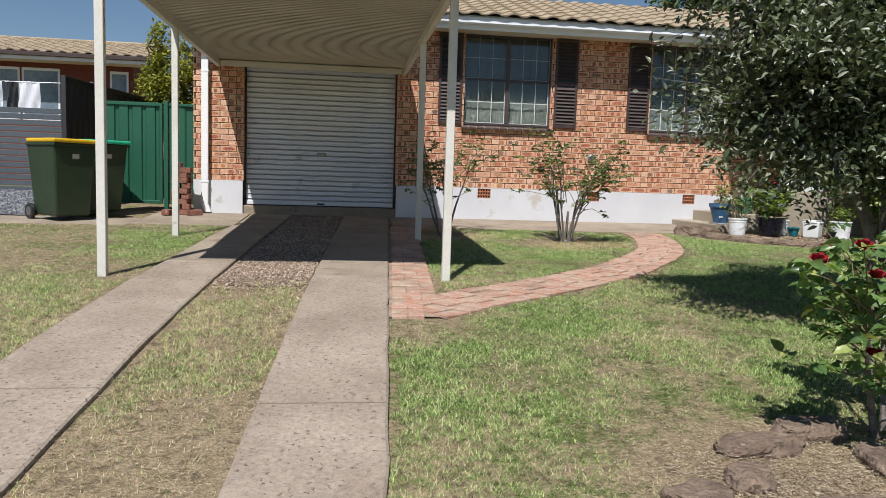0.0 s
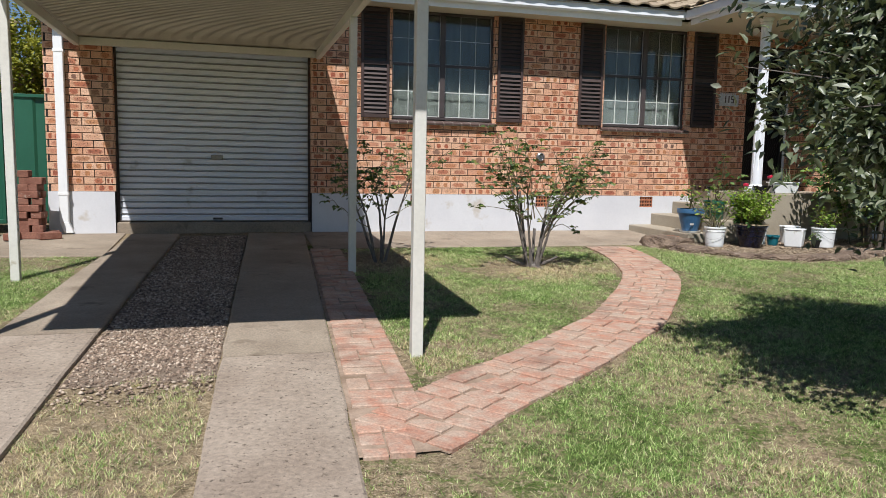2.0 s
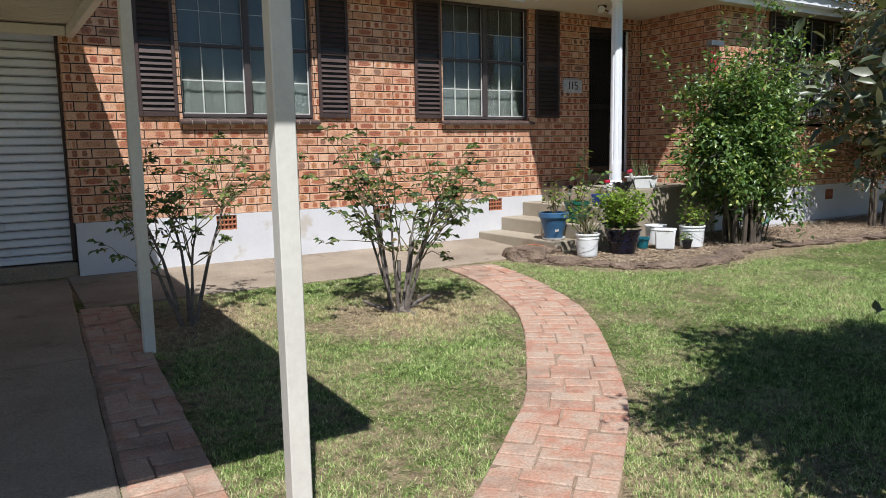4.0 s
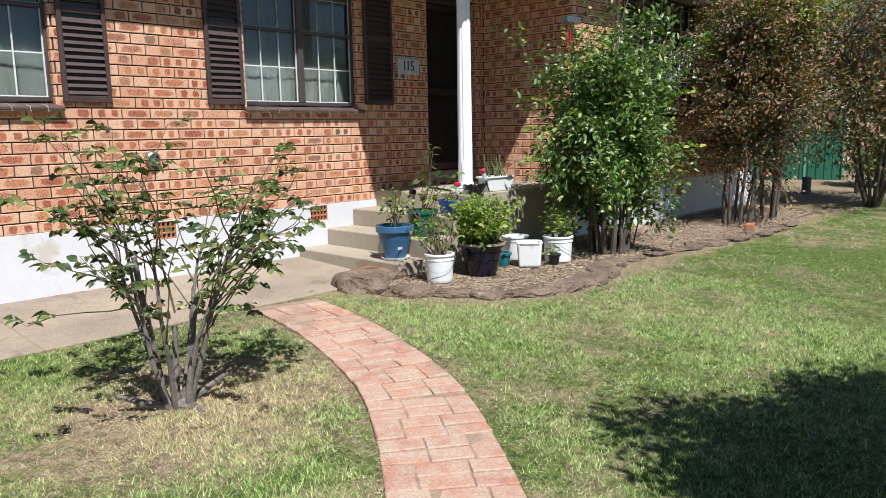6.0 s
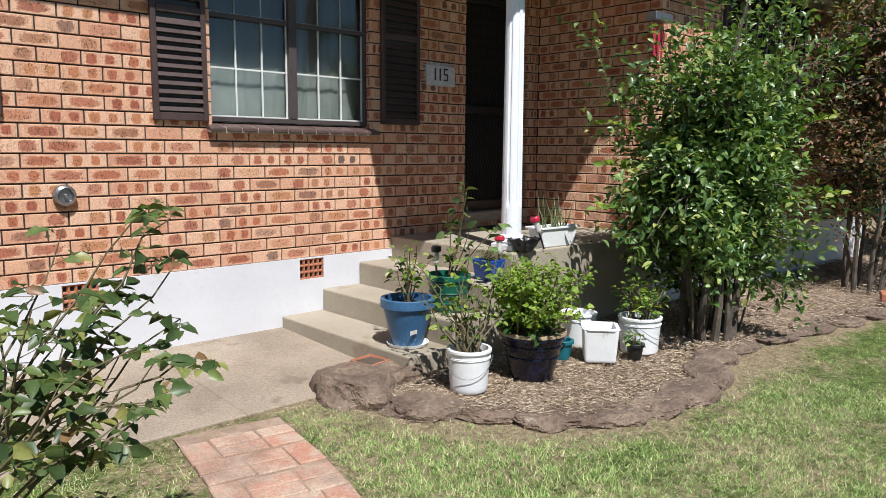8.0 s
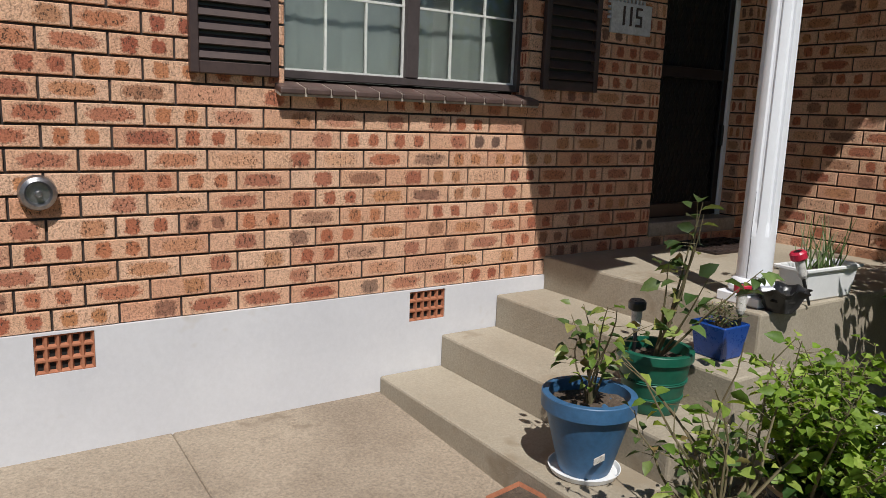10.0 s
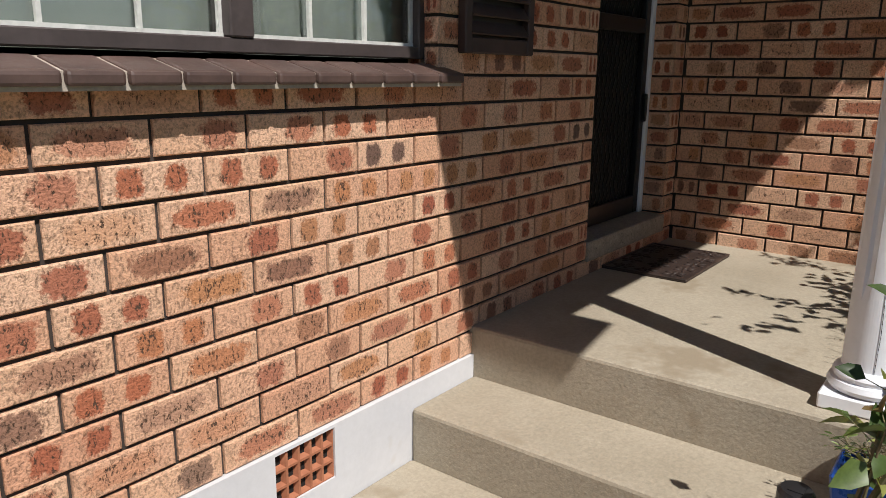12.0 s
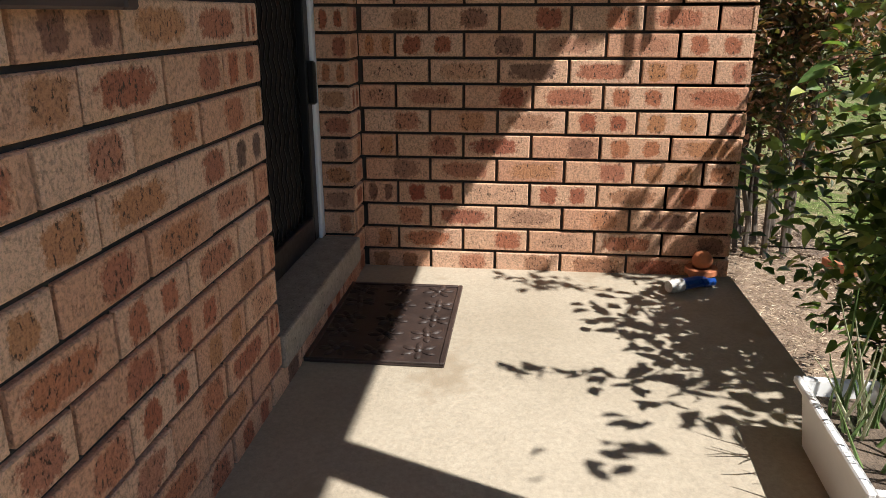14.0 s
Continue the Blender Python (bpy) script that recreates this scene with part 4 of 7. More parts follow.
def build_grass():
    n = 1400000
    # denser towards the walked line
    x = np.concatenate([rng.uniform(-2.6, 7.5, int(n * 0.8)), rng.uniform(-7, 17, n - int(n * 0.8))])
    y = np.concatenate([rng.uniform(1.6, 10.3, int(n * 0.8)), rng.uniform(0.5, 11.4, n - int(n * 0.8))])
    mixed = rng.permutation(n)
    x, y = x[mixed], y[mixed]
    # blades stand in small tufts
    m = n // 5
    x, y = np.repeat(x[:m], 5) + rng.normal(0, 0.010, m * 5), np.repeat(y[:m], 5) + rng.normal(0, 0.010, m * 5)
    n = m * 5
    keep = np.ones(n, bool)
    jit = (value_noise(x, y, 9, 1) - 0.5) * 0.10 + (value_noise(x, y, 2.3, 4) - 0.6) * 0.12
    ll, lr, rl, rr = -1.92 + 0.05 * y, -1.27 + 0.042 * y, -0.54 + 0.048 * y, 0.03 + 0.058 * y
    keep &= ~((x > ll - 0.03 + jit) & (x < lr + 0.03 + jit))
    keep &= ~((x > rl - 0.03 + jit) & (x < rr + 0.03 + jit))
    strip = (x > lr) & (x < rl)
    keep &= ~(strip & (y > 5.9 + jit * 4))
    keep &= ~((x > rr) & (x < rr + 0.40 + jit) & (y > 4.75))
    keep &= path_distance(x, y) > PATH_HALF + 0.03 + jit
    keep &= ~in_bed(x, y) | ((value_noise(x, y, 3.2, 8) > 0.66) & (y < 9.75) & (x < 8))
    keep &= ~((x > 0.6) & (y > 10.22 + jit * 0.5))
    keep &= ~((x > -2.8) & (x < -1.3) & (y > 9.9 + jit))
    keep &= ~((x < -2.7) & (y > 9.75))
    # bare patches round the roses, the tree and the paths
    bare = value_noise(x, y, 1.3, 2) * 0.55 + value_noise(x, y, 4.5, 3) * 0.45
    dist = np.minimum(np.hypot(x - 2.75, y - 8.85) * 0.9, np.hypot(x - 1.25, y - 9.35))
    bare = bare + np.clip(0.85 - dist, 0, 1) * 0.45 + np.clip(0.22 - (path_distance(x, y) - PATH_HALF), 0, 1) * 1.0
    bare = bare + np.clip(1.0 - np.hypot((x - 1.9) / 1.0, (y - 2.6) / 0.75), 0, 1) * 0.6
    bare = bare + np.clip(0.42 - rock_distance(x, y), 0, 1) * 1.3
    bare = bare + np.where((y > 9.0) & (x > 9), 0.15, 0) + np.where(strip, 0.07, 0)
    prob = np.clip(1.25 - np.clip((bare - 0.47) * 4.2, 0, 1.12), 0.10, 1)
    keep &= rng.uniform(0, 1, n) < prob
    x, y, bare = x[keep], y[keep], bare[keep]
    n = len(x)
    z = np.interp(y, GYS, GZS) - 0.004
    h = rng.uniform(0.008, 0.030, n) * (1.15 - 0.3 * np.clip(bare, 0, 1))
    a, lean = rng.uniform(0, 6.28, n), rng.uniform(0.2, 1.9, n)
    wd = rng.uniform(0.0012, 0.0030, n)
    dx, dy = np.cos(a), np.sin(a)
    tip = np.stack([x + dx * h * lean, y + dy * h * lean, z + h], 1)
    b1 = np.stack([x - dy * wd, y + dx * wd, z], 1)
    b2 = np.stack([x + dy * wd, y - dx * wd, z], 1)
    v = np.stack([b1, b2, tip], 1).reshape(-1, 3)
    return np_mesh("grass", v, np.arange(3 * n).reshape(-1, 3), grass_mat())


def grass_mat():
    m, nt, bsdf = node_mat("grass_blades")
    g = nt.nodes.new("ShaderNodeNewGeometry")
    p = g.outputs["Position"]
    sep = nt.nodes.new("ShaderNodeSeparateXYZ")
    nt.links.new(p, sep.inputs[0])
    green = ramp(nt, g.outputs["Random Per Island"], [(0.0, (0.07, 0.135, 0.025)), (0.35, (0.22, 0.345, 0.09)), (0.75, (0.43, 0.55, 0.20)), (1.0, (0.68, 0.68, 0.38))])
    straw = ramp(nt, g.outputs["Random Per Island"], [(0.0, (0.40, 0.31, 0.17)), (0.5, (0.58, 0.48, 0.29)), (1.0, (0.70, 0.60, 0.40))])
    dry = maths(nt, "ADD", maths(nt, "MULTIPLY", noise_node(nt, p, 3.5, 5, 0.65), 0.55), maths(nt, "MULTIPLY", noise_node(nt, p, 0.55, 4, 0.6), 0.65))
    left = nt.nodes.new("ShaderNodeMapRange")
    left.inputs["From Min"].default_value, left.inputs["From Max"].default_value = 3.2, 0.2
    nt.links.new(sep.outputs[0], left.inputs["Value"])
    dry = maths(nt, "ADD", dry, maths(nt, "MULTIPLY", left.outputs[0], 0.09))
    dry = maths(nt, "ADD", dry, between_tracks(nt, sep.outputs[0]))
    dry = maths(nt, "ADD", dry, maths(nt, "MULTIPLY", maths(nt, "SUBTRACT", noise_node(nt, p, 26, 3, 0.7), 0.5), 0.5))
    dry = maths(nt, "ADD", dry, dry_spots(nt, p))
    rnd = maths(nt, "MULTIPLY", maths(nt, "FRACT", maths(nt, "MULTIPLY", g.outputs["Random Per Island"], 57.3)), 0.30)
    col = mix(nt, green, straw, ramp(nt, maths(nt, "ADD", dry, rnd), [(0.89, 0.0), (1.01, 1.0)]))
    clump = noise_node(nt, p, 16, 4, 0.75)
    col = mix(nt, col, ramp(nt, clump, [(0.36, 0.66), (0.5, 1.08), (0.66, 1.3)]), 1.0, "MULTIPLY")
    nt.links.new(col, bsdf.inputs["Base Color"])
    bsdf.inputs["Roughness"].default_value = 0.7
    bsdf.inputs["Specular IOR Level"].default_value = 0.2
    tr = nt.nodes.new("ShaderNodeBsdfTranslucent")
    nt.links.new(col, tr.inputs["Color"])
    mx = nt.nodes.new("ShaderNodeMixShader")
    mx.inputs[0].default_value = 0.3
    nt.links.new(bsdf.outputs[0], mx.inputs[1])
    nt.links.new(tr.outputs[0], mx.inputs[2])
    nt.links.new(mx.outputs[0], nt.nodes["Material Output"].inputs["Surface"])
    return m


def clippings(n, seed):
    """Dry clippings that lie on the thin and bare places of the lawn."""
    r = np.random.default_rng(seed)
    x = np.concatenate([r.uniform(-2.6, 8.6, n), r.normal(1.85, 0.40, n // 9)])
    y = np.concatenate([r.uniform(1.4, 10.2, n), r.normal(2.45, 0.30, n // 9)])
    ll, lr, rl, rr = -1.92 + 0.05 * y, -1.27 + 0.042 * y, -0.54 + 0.048 * y, 0.03 + 0.058 * y
    bare = value_noise(x, y, 1.3, 2) * 0.55 + value_noise(x, y, 4.5, 3) * 0.45 + np.clip(0.30 - (path_distance(x, y) - PATH_HALF), 0, 1)
    bare += np.clip(0.45 - rock_distance(x, y), 0, 1) * 1.5
    bare += np.where((x > lr) & (x < rl), 0.25, 0) + np.clip(0.9 - np.hypot(x - 2.75, y - 8.85), 0, 1) * 0.4 + np.clip(0.8 - np.hypot(x - 1.9, y - 2.45), 0, 1) * 0.6
    keep = r.uniform(0, 1, len(x)) < np.clip((bare - 0.38) * 3, 0.05, 1)
    keep &= ~(((x > ll) & (x < lr)) | ((x > rl) & (x < rr))) | (r.uniform(0, 1, len(x)) < 0.015)
    keep &= (path_distance(x, y) > PATH_HALF - 0.02) & ~((x > rr) & (x < rr + 0.36) & (y > 4.8)) & ~((x > lr) & (x < rl) & (y > 7.0))
    x, y = x[keep], y[keep]
    n = len(x)
    z = np.interp(y, GYS, GZS) + r.uniform(0.006, 0.016, n)
    a, l, w = r.uniform(0, 6.28, n), r.uniform(0.007, 0.026, n), r.uniform(0.001, 0.0024, n)
    dx, dy, t = np.cos(a), np.sin(a), r.normal(0, 0.2, n)
    A, B = np.stack([x, y, z], 1), np.stack([x + dx * l, y + dy * l, z + t * l], 1)
    C = np.stack([x + dx * l * 0.5 - dy * w, y + dy * l * 0.5 + dx * w, z + t * l * 0.5 + 0.002], 1)
    return np_mesh("dry_clippings", np.stack([A, B, C], 1).reshape(-1, 3), np.arange(3 * n).reshape(-1, 3), island_mat("straw_clippings", [(0.0, (0.16, 0.115, 0.075)), (0.4, (0.38, 0.29, 0.195)), (1.0, (0.62, 0.51, 0.38))]))


tagged(clippings(300000, 12), "dry straw clippings lying on the lawn", "clippings", kind="stuff")
tagged(build_grass(), "short mown lawn grass with straw patches", "grass", kind="stuff")

# ---------------- plants ----------------
def leaves(name, base, way, length, width, material, parent=None, seed=0, fold=0.25, droop=0.25, label=""):
    """One mesh of leaves: base points, ways they grow, lengths, widths."""
    rng = np.random.default_rng(seed)
    n = len(base)
    way = way / np.linalg.norm(way, axis=1, keepdims=True)
    up = rng.normal(0, 0.55, (n, 3)) + np.array([0, -0.25, 1.0])
    side = np.cross(way, up)
    side /= np.linalg.norm(side, axis=1, keepdims=True) + 1e-9
    nor = np.cross(side, way)
    nor *= np.sign(nor[:, 2:3] + 1e-9)
    L, Wd = length[:, None], width[:, None]
    P = lambda t, w, h: base + way * L * t + side * Wd * w + nor * (Wd * h) - nor * (L * droop * t * t)
    v = np.stack([P(0, 0, 0), P(0.35, -0.5, fold), P(0.35, 0, 0), P(0.35, 0.5, fold), P(0.72, -0.36, fold * 0.8), P(0.72, 0, 0), P(0.72, 0.36, fold * 0.8), P(1, 0, 0)], 1)
    f = np.array([(0, 2, 1), (0, 3, 2), (1, 2, 5), (1, 5, 4), (2, 3, 6), (2, 6, 5), (4, 5, 7), (5, 6, 7)])
    tris = (f[None] + (np.arange(n) * 8)[:, None, None]).reshape(-1, 3)
    return np_mesh(name, v.reshape(-1, 3), tris, material, parent, label, smooth=True)


def grow(rng, start, way, length, steps, wander, up=0.0):
    pts, d = [Vector(start)], Vector(way).normalized()
    for _ in range(steps):
        d = (d + Vector((rng.gauss(0, wander), rng.gauss(0, wander), rng.gauss(0, wander) + up))).normalized()
        pts.append(pts[-1] + d * length / steps)
    return pts


def taper(n, r0, r1):
    return [r0 + (r1 - r0) * i / (n - 1) for i in range(n)]


def crown(rng, tips, per, length, width, material, parent, seed, spread=0.05, name="crown", label=""):
    """Leaves round the outer ends of twigs. tips: (point, way) pairs."""
    b, w = [], []
    for p, d in tips:
        for _ in range(per):
            t = rng.uniform(-1.0, 0.15)
            b.append(p + d * t * 0.16 + Vector((rng.gauss(0, spread), rng.gauss(0, spread), rng.gauss(0, spread))))
            w.append(d * 0.7 + Vector((rng.gauss(0, 0.7), rng.gauss(0, 0.7), rng.gauss(0.1, 0.6))))
    b, w = np.array([tuple(v) for v in b]), np.array([tuple(v) for v in w])
    r = np.random.default_rng(seed)
    return leaves(name, b, w, length * r.uniform(0.6, 1.25, len(b)), width * r.uniform(0.7, 1.2, len(b)), material, parent, seed, label=label)


M_LEAF_TREE = island_mat("grey_green_leaf", [(0.0, (0.055, 0.075, 0.035)), (0.35, (0.10, 0.125, 0.06)), (0.7, (0.16, 0.185, 0.105)), (0.9, (0.27, 0.285, 0.20)), (1.0, (0.38, 0.39, 0.31))], 0.38, 60, 0.12, 0.5)
M_LEAF_SHRUB = island_mat("mid_green_leaf", [(0.0, (0.055, 0.11, 0.03)), (0.45, (0.12, 0.21, 0.06)), (0.8, (0.22, 0.32, 0.10)), (0.93, (0.36, 0.45, 0.13)), (1.0, (0.48, 0.50, 0.16))], 0.34, 60, 0.3, 0.5)
M_LEAF_MYRTLE = island_mat("bronze_green_leaf", [(0.0, (0.05, 0.07, 0.025)), (0.4, (0.12, 0.13, 0.045)), (0.62, (0.24, 0.13, 0.07)), (0.88, (0.36, 0.18, 0.12)), (1.0, (0.50, 0.30, 0.24))], 0.5, 60, 0.25)
M_LEAF_MYRTLE_TOP = island_mat("yellow_bronze_leaf", [(0.0, (0.06, 0.09, 0.02)), (0.4, (0.17, 0.22, 0.04)), (0.8, (0.36, 0.38, 0.06)), (1.0, (0.42, 0.22, 0.12))], 0.5, 60, 0.3)
M_LEAF_ROSE = island_mat("rose_leaf", [(0.0, (0.04, 0.07, 0.022)), (0.5, (0.09, 0.14, 0.04)), (0.8, (0.18, 0.23, 0.065)), (0.93, (0.30, 0.30, 0.09)), (1.0, (0.26, 0.12, 0.07))], 0.42, 60, 0.25, 0.45)
M_LEAF_LIGHT = island_mat("light_green_leaf", [(0.0, (0.09, 0.17, 0.03)), (0.5, (0.19, 0.30, 0.05)), (1.0, (0.40, 0.46, 0.10))], 0.5, 60, 0.35)
M_LEAF_DARK = island_mat("deep_green_leaf", [(0.0, (0.02, 0.055, 0.014)), (0.6, (0.045, 0.10, 0.024)), (1.0, (0.08, 0.15, 0.04))], 0.4, 60, 0.15)
M_LEAF_FAR = island_mat("far_tree_leaf", [(0.0, (0.03, 0.05, 0.015)), (0.5, (0.065, 0.10, 0.025)), (1.0, (0.14, 0.19, 0.045))], 0.6, 20, 0.2)
M_LEAF_YELLOW = island_mat("yellow_green_leaf", [(0.0, (0.12, 0.15, 0.02)), (0.5, (0.26, 0.27, 0.035)), (1.0, (0.42, 0.38, 0.06))], 0.6, 20, 0.3)
M_PETAL_RED = island_mat("red_petal", [(0.0, (0.22, 0.008, 0.015)), (0.6, (0.38, 0.015, 0.03)), (1.0, (0.5, 0.05, 0.06))], 0.6, 60, 0.2)


def woody(name, label, category, at, seed, limbs, centre, radii, twigs, per, leaf, leaf_mat, trunk_r, bark, first=0.5, spread=0.06, group="", shell=0.45, forked=1.0, uneven=0.62):
    """A tree or shrub: trunk or stems, limbs that reach into an uneven crown, twigs and leaves."""
    rng = random.Random(seed)
    ob = thing(name, label, category, at, group=group)
    c = Vector(centre)
    R = Vector(radii)
    wood = bmesh.new()
    ends = []
    for i in range(limbs):
        a = 2 * math.pi * (i + rng.uniform(-0.3, 0.3)) / limbs
        aim = c + Vector((math.cos(a) * R.x * rng.uniform(0.2, 0.75), math.sin(a) * R.y * rng.uniform(0.2, 0.75), rng.uniform(-0.35, 0.75) * R.z))
        start = Vector((math.cos(a) * trunk_r * forked, math.sin(a) * trunk_r * forked, -0.03))
        pts = []
        for k in range(8):
            t = k / 7
            p = start.lerp(Vector((start.x + (aim.x - start.x) * 0.35, start.y + (aim.y - start.y) * 0.35, aim.z * first)), min(1, t * 2)) if t <= 0.5 else Vector((start.x + (aim.x - start.x) * 0.35, start.y + (aim.y - start.y) * 0.35, aim.z * first)).lerp(aim, t * 2 - 1)
            pts.append(p + Vector((rng.gauss(0, 0.018), rng.gauss(0, 0.018), 0)) * (1 if k else 0))
        r = trunk_r * rng.uniform(0.45, 0.85)
        tube(wood, pts, taper(8, r, r * 0.3), 7)
        ends.append((pts, r))
    tips = []
    for _ in range(twigs):
        # a point in the outer part of the crown, its radius varied by noise
        dz, az = rng.uniform(-1, 1), rng.uniform(0, 2 * math.pi)
        wide = math.sqrt(1 - abs(dz) ** 2.6)
        d = Vector((math.cos(az) * wide, math.sin(az) * wide, dz))
        lump = 0.86 + uneven * noise.noise(d * 2.4 + Vector((seed, 0, 0))) + (rng.uniform(0.03, 0.15) if rng.random() < 0.10 else 0.0)
        q = rng.uniform(shell, 1.0) ** 0.7 * lump
        p = c + Vector((d.x * R.x, d.y * R.y, d.z * R.z)) * q
        if p.z < 0.12:
            continue
        pts, r = min(ends, key=lambda e: min((p - v).length for v in e[0][3:]))
        s = min(pts[3:], key=lambda v: (p - v).length)
        way = (p - s)
        dist = way.length
        if dist < 0.02:
            continue
        way.normalize()
        if rng.random() < 0.5:
            mid = s.lerp(p, 0.5) + Vector((rng.gauss(0, 0.04), rng.gauss(0, 0.04), rng.uniform(0, 0.06)))
            tube(wood, [s, mid, p], [min(0.012, 0.006 + 0.004 * dist), 0.005, 0.002], 4)
        tips.append((p, (way + Vector((rng.gauss(0, 0.3), rng.gauss(0, 0.3), rng.gauss(0.15, 0.3)))).normalized()))
    part("trunk", wood, bark, ob, smooth=True)
    crown(rng, tips, per, leaf[0], leaf[1], leaf_mat, ob, seed, spread)
    return ob


TREE_Y = 4.75
M_BARK_DARK = surf("brown_shrub_bark", (0.07, 0.055, 0.042), (0.15, 0.12, 0.09), 12, 70, 0.95, 0.6, 0.004, grain=0.4)
woody("tree", "broad grey-green evergreen tree on the lawn", "tree", (3.95, TREE_Y, ground_z(TREE_Y)), 21, 9, (0, 0, 1.86), (1.72, 0.88, 1.16), 2900, 30, (0.064, 0.029), M_LEAF_TREE, 0.055, M_BARK, 0.45, 0.08, shell=0.3, forked=1.6)
big_shrub = woody("shrub", "dense green multi-stemmed shrub beside the porch", "shrub", (7.78, 9.46, ground_z(9.4)), 5, 13, (0, 0, 1.28), (1.0, 0.66, 1.18), 1150, 17, (0.070, 0.037), M_LEAF_SHRUB, 0.040, M_BARK_DARK, 0.55, 0.055, shell=0.2, forked=4.2, uneven=1.0)
woody("shrub", "bronze and green leafed crepe myrtle against the wing", "shrub", (10.8, 9.38, ground_z(9.4)), 8, 8, (0.5, -0.05, 1.95), (1.6, 0.88, 1.75), 1700, 16, (0.060, 0.032), M_LEAF_MYRTLE, 0.034, M_BARK_DARK, 0.5, 0.07, shell=0.2, forked=5.0)


woody("shrub", "yellow-green crown of a crepe myrtle close to the eave", "shrub", (11.7, 9.30, ground_z(9.3)), 9, 5, (0, 0, 2.85), (1.45, 0.75, 0.72), 620, 15, (0.06, 0.034), M_LEAF_MYRTLE_TOP, 0.03, M_BARK_DARK, 0.6, 0.07, shell=0.2, forked=3.0)


def sprig(parent, start, end, seed, n, leaf, leaf_mat):
    """A single leafy branch that reaches out of a shrub."""
    rng = random.Random(seed)
    s, e = Vector(start), Vector(end)
    pts = [s.lerp(e, k / 7) + Vector((rng.gauss(0, 0.012), rng.gauss(0, 0.012), 0.10 * math.sin(math.pi * k / 7))) for k in range(8)]
    part("branch", tube(bmesh.new(), pts, taper(8, 0.007, 0.002), 5), M_STEM, parent)
    b, w = [], []
    for k in range(n):
        t = 7 * (0.25 + 0.75 * (k + 0.5) / n)
        i = min(int(t), 6)
        a = k * 2.4
        out = (e - s).normalized() * 0.7 + Vector((math.cos(a), math.sin(a), rng.uniform(-0.2, 0.6)))
        b.append(tuple(pts[i].lerp(pts[i + 1], t - i) + out * 0.012))
        w.append(tuple(out))
    r = np.random.default_rng(seed)
    ln = leaf * r.uniform(0.7, 1.25, n)
    return leaves("sprig_leaves", np.array(b), np.array(w), ln, ln * 0.62, leaf_mat, parent, seed)


for k, (p0, p1) in enumerate((((-0.25, 0.10, 1.20), (-0.86, 0.38, 1.60)), ((-0.30, 0.15, 1.0), (-0.80, 0.45, 1.32)), ((-0.35, 0.2, 0.75), (-0.78, 0.50, 1.0)), ((0.3, -0.2, 1.3), (0.75, -0.45, 1.65)), ((0.2, -0.3, 0.9), (0.7, -0.6, 1.1)))):
    sprig(big_shrub, p0, p1, 300 + k, 24, 0.075, M_LEAF_LIGHT)


def spires(at, seed, n, spread, z0, z1, leaf_mat):
    """Long upright shoots with small leaves."""
    rng = random.Random(seed)
    ob = thing("shrub_shoots", "tall leafy shoots rising above the green shrub", "shrub", at)
    wood, b, w = bmesh.new(), [], []
    for _ in range(n):
        x, y = rng.gauss(0, spread), rng.gauss(0, spread * 0.6)
        h = rng.uniform(z0 + 0.4, z1)
        pts = grow(rng, (x * 0.5, y * 0.5, 0.0), (x * 0.25, y * 0.25, 1), h, 7, 0.05)
        tube(wood, pts, taper(8, 0.009, 0.002), 5)
        for k in range(60):
            t = rng.uniform(0.35, 1.0) * 7
            i = min(int(t), 6)
            p = pts[i].lerp(pts[i + 1], t - i)
            a = rng.uniform(0, 6.28)
            b.append(p)
            w.append(Vector((math.cos(a), math.sin(a), rng.uniform(0.0, 0.8))))
    part("stem_growth", wood, M_STEM, ob)["kind"] = "stuff"
    r = np.random.default_rng(seed)
    leaves("foliage", np.array([tuple(v) for v in b]), np.array([tuple(v) for v in w]), r.uniform(0.035, 0.07, len(b)), r.uniform(0.022, 0.036, len(b)), leaf_mat, ob, seed)
    return ob


spires((7.82, 9.55, ground_z(9.5)), 3, 13, 0.36, 1.8, 2.75, M_LEAF_SHRUB)


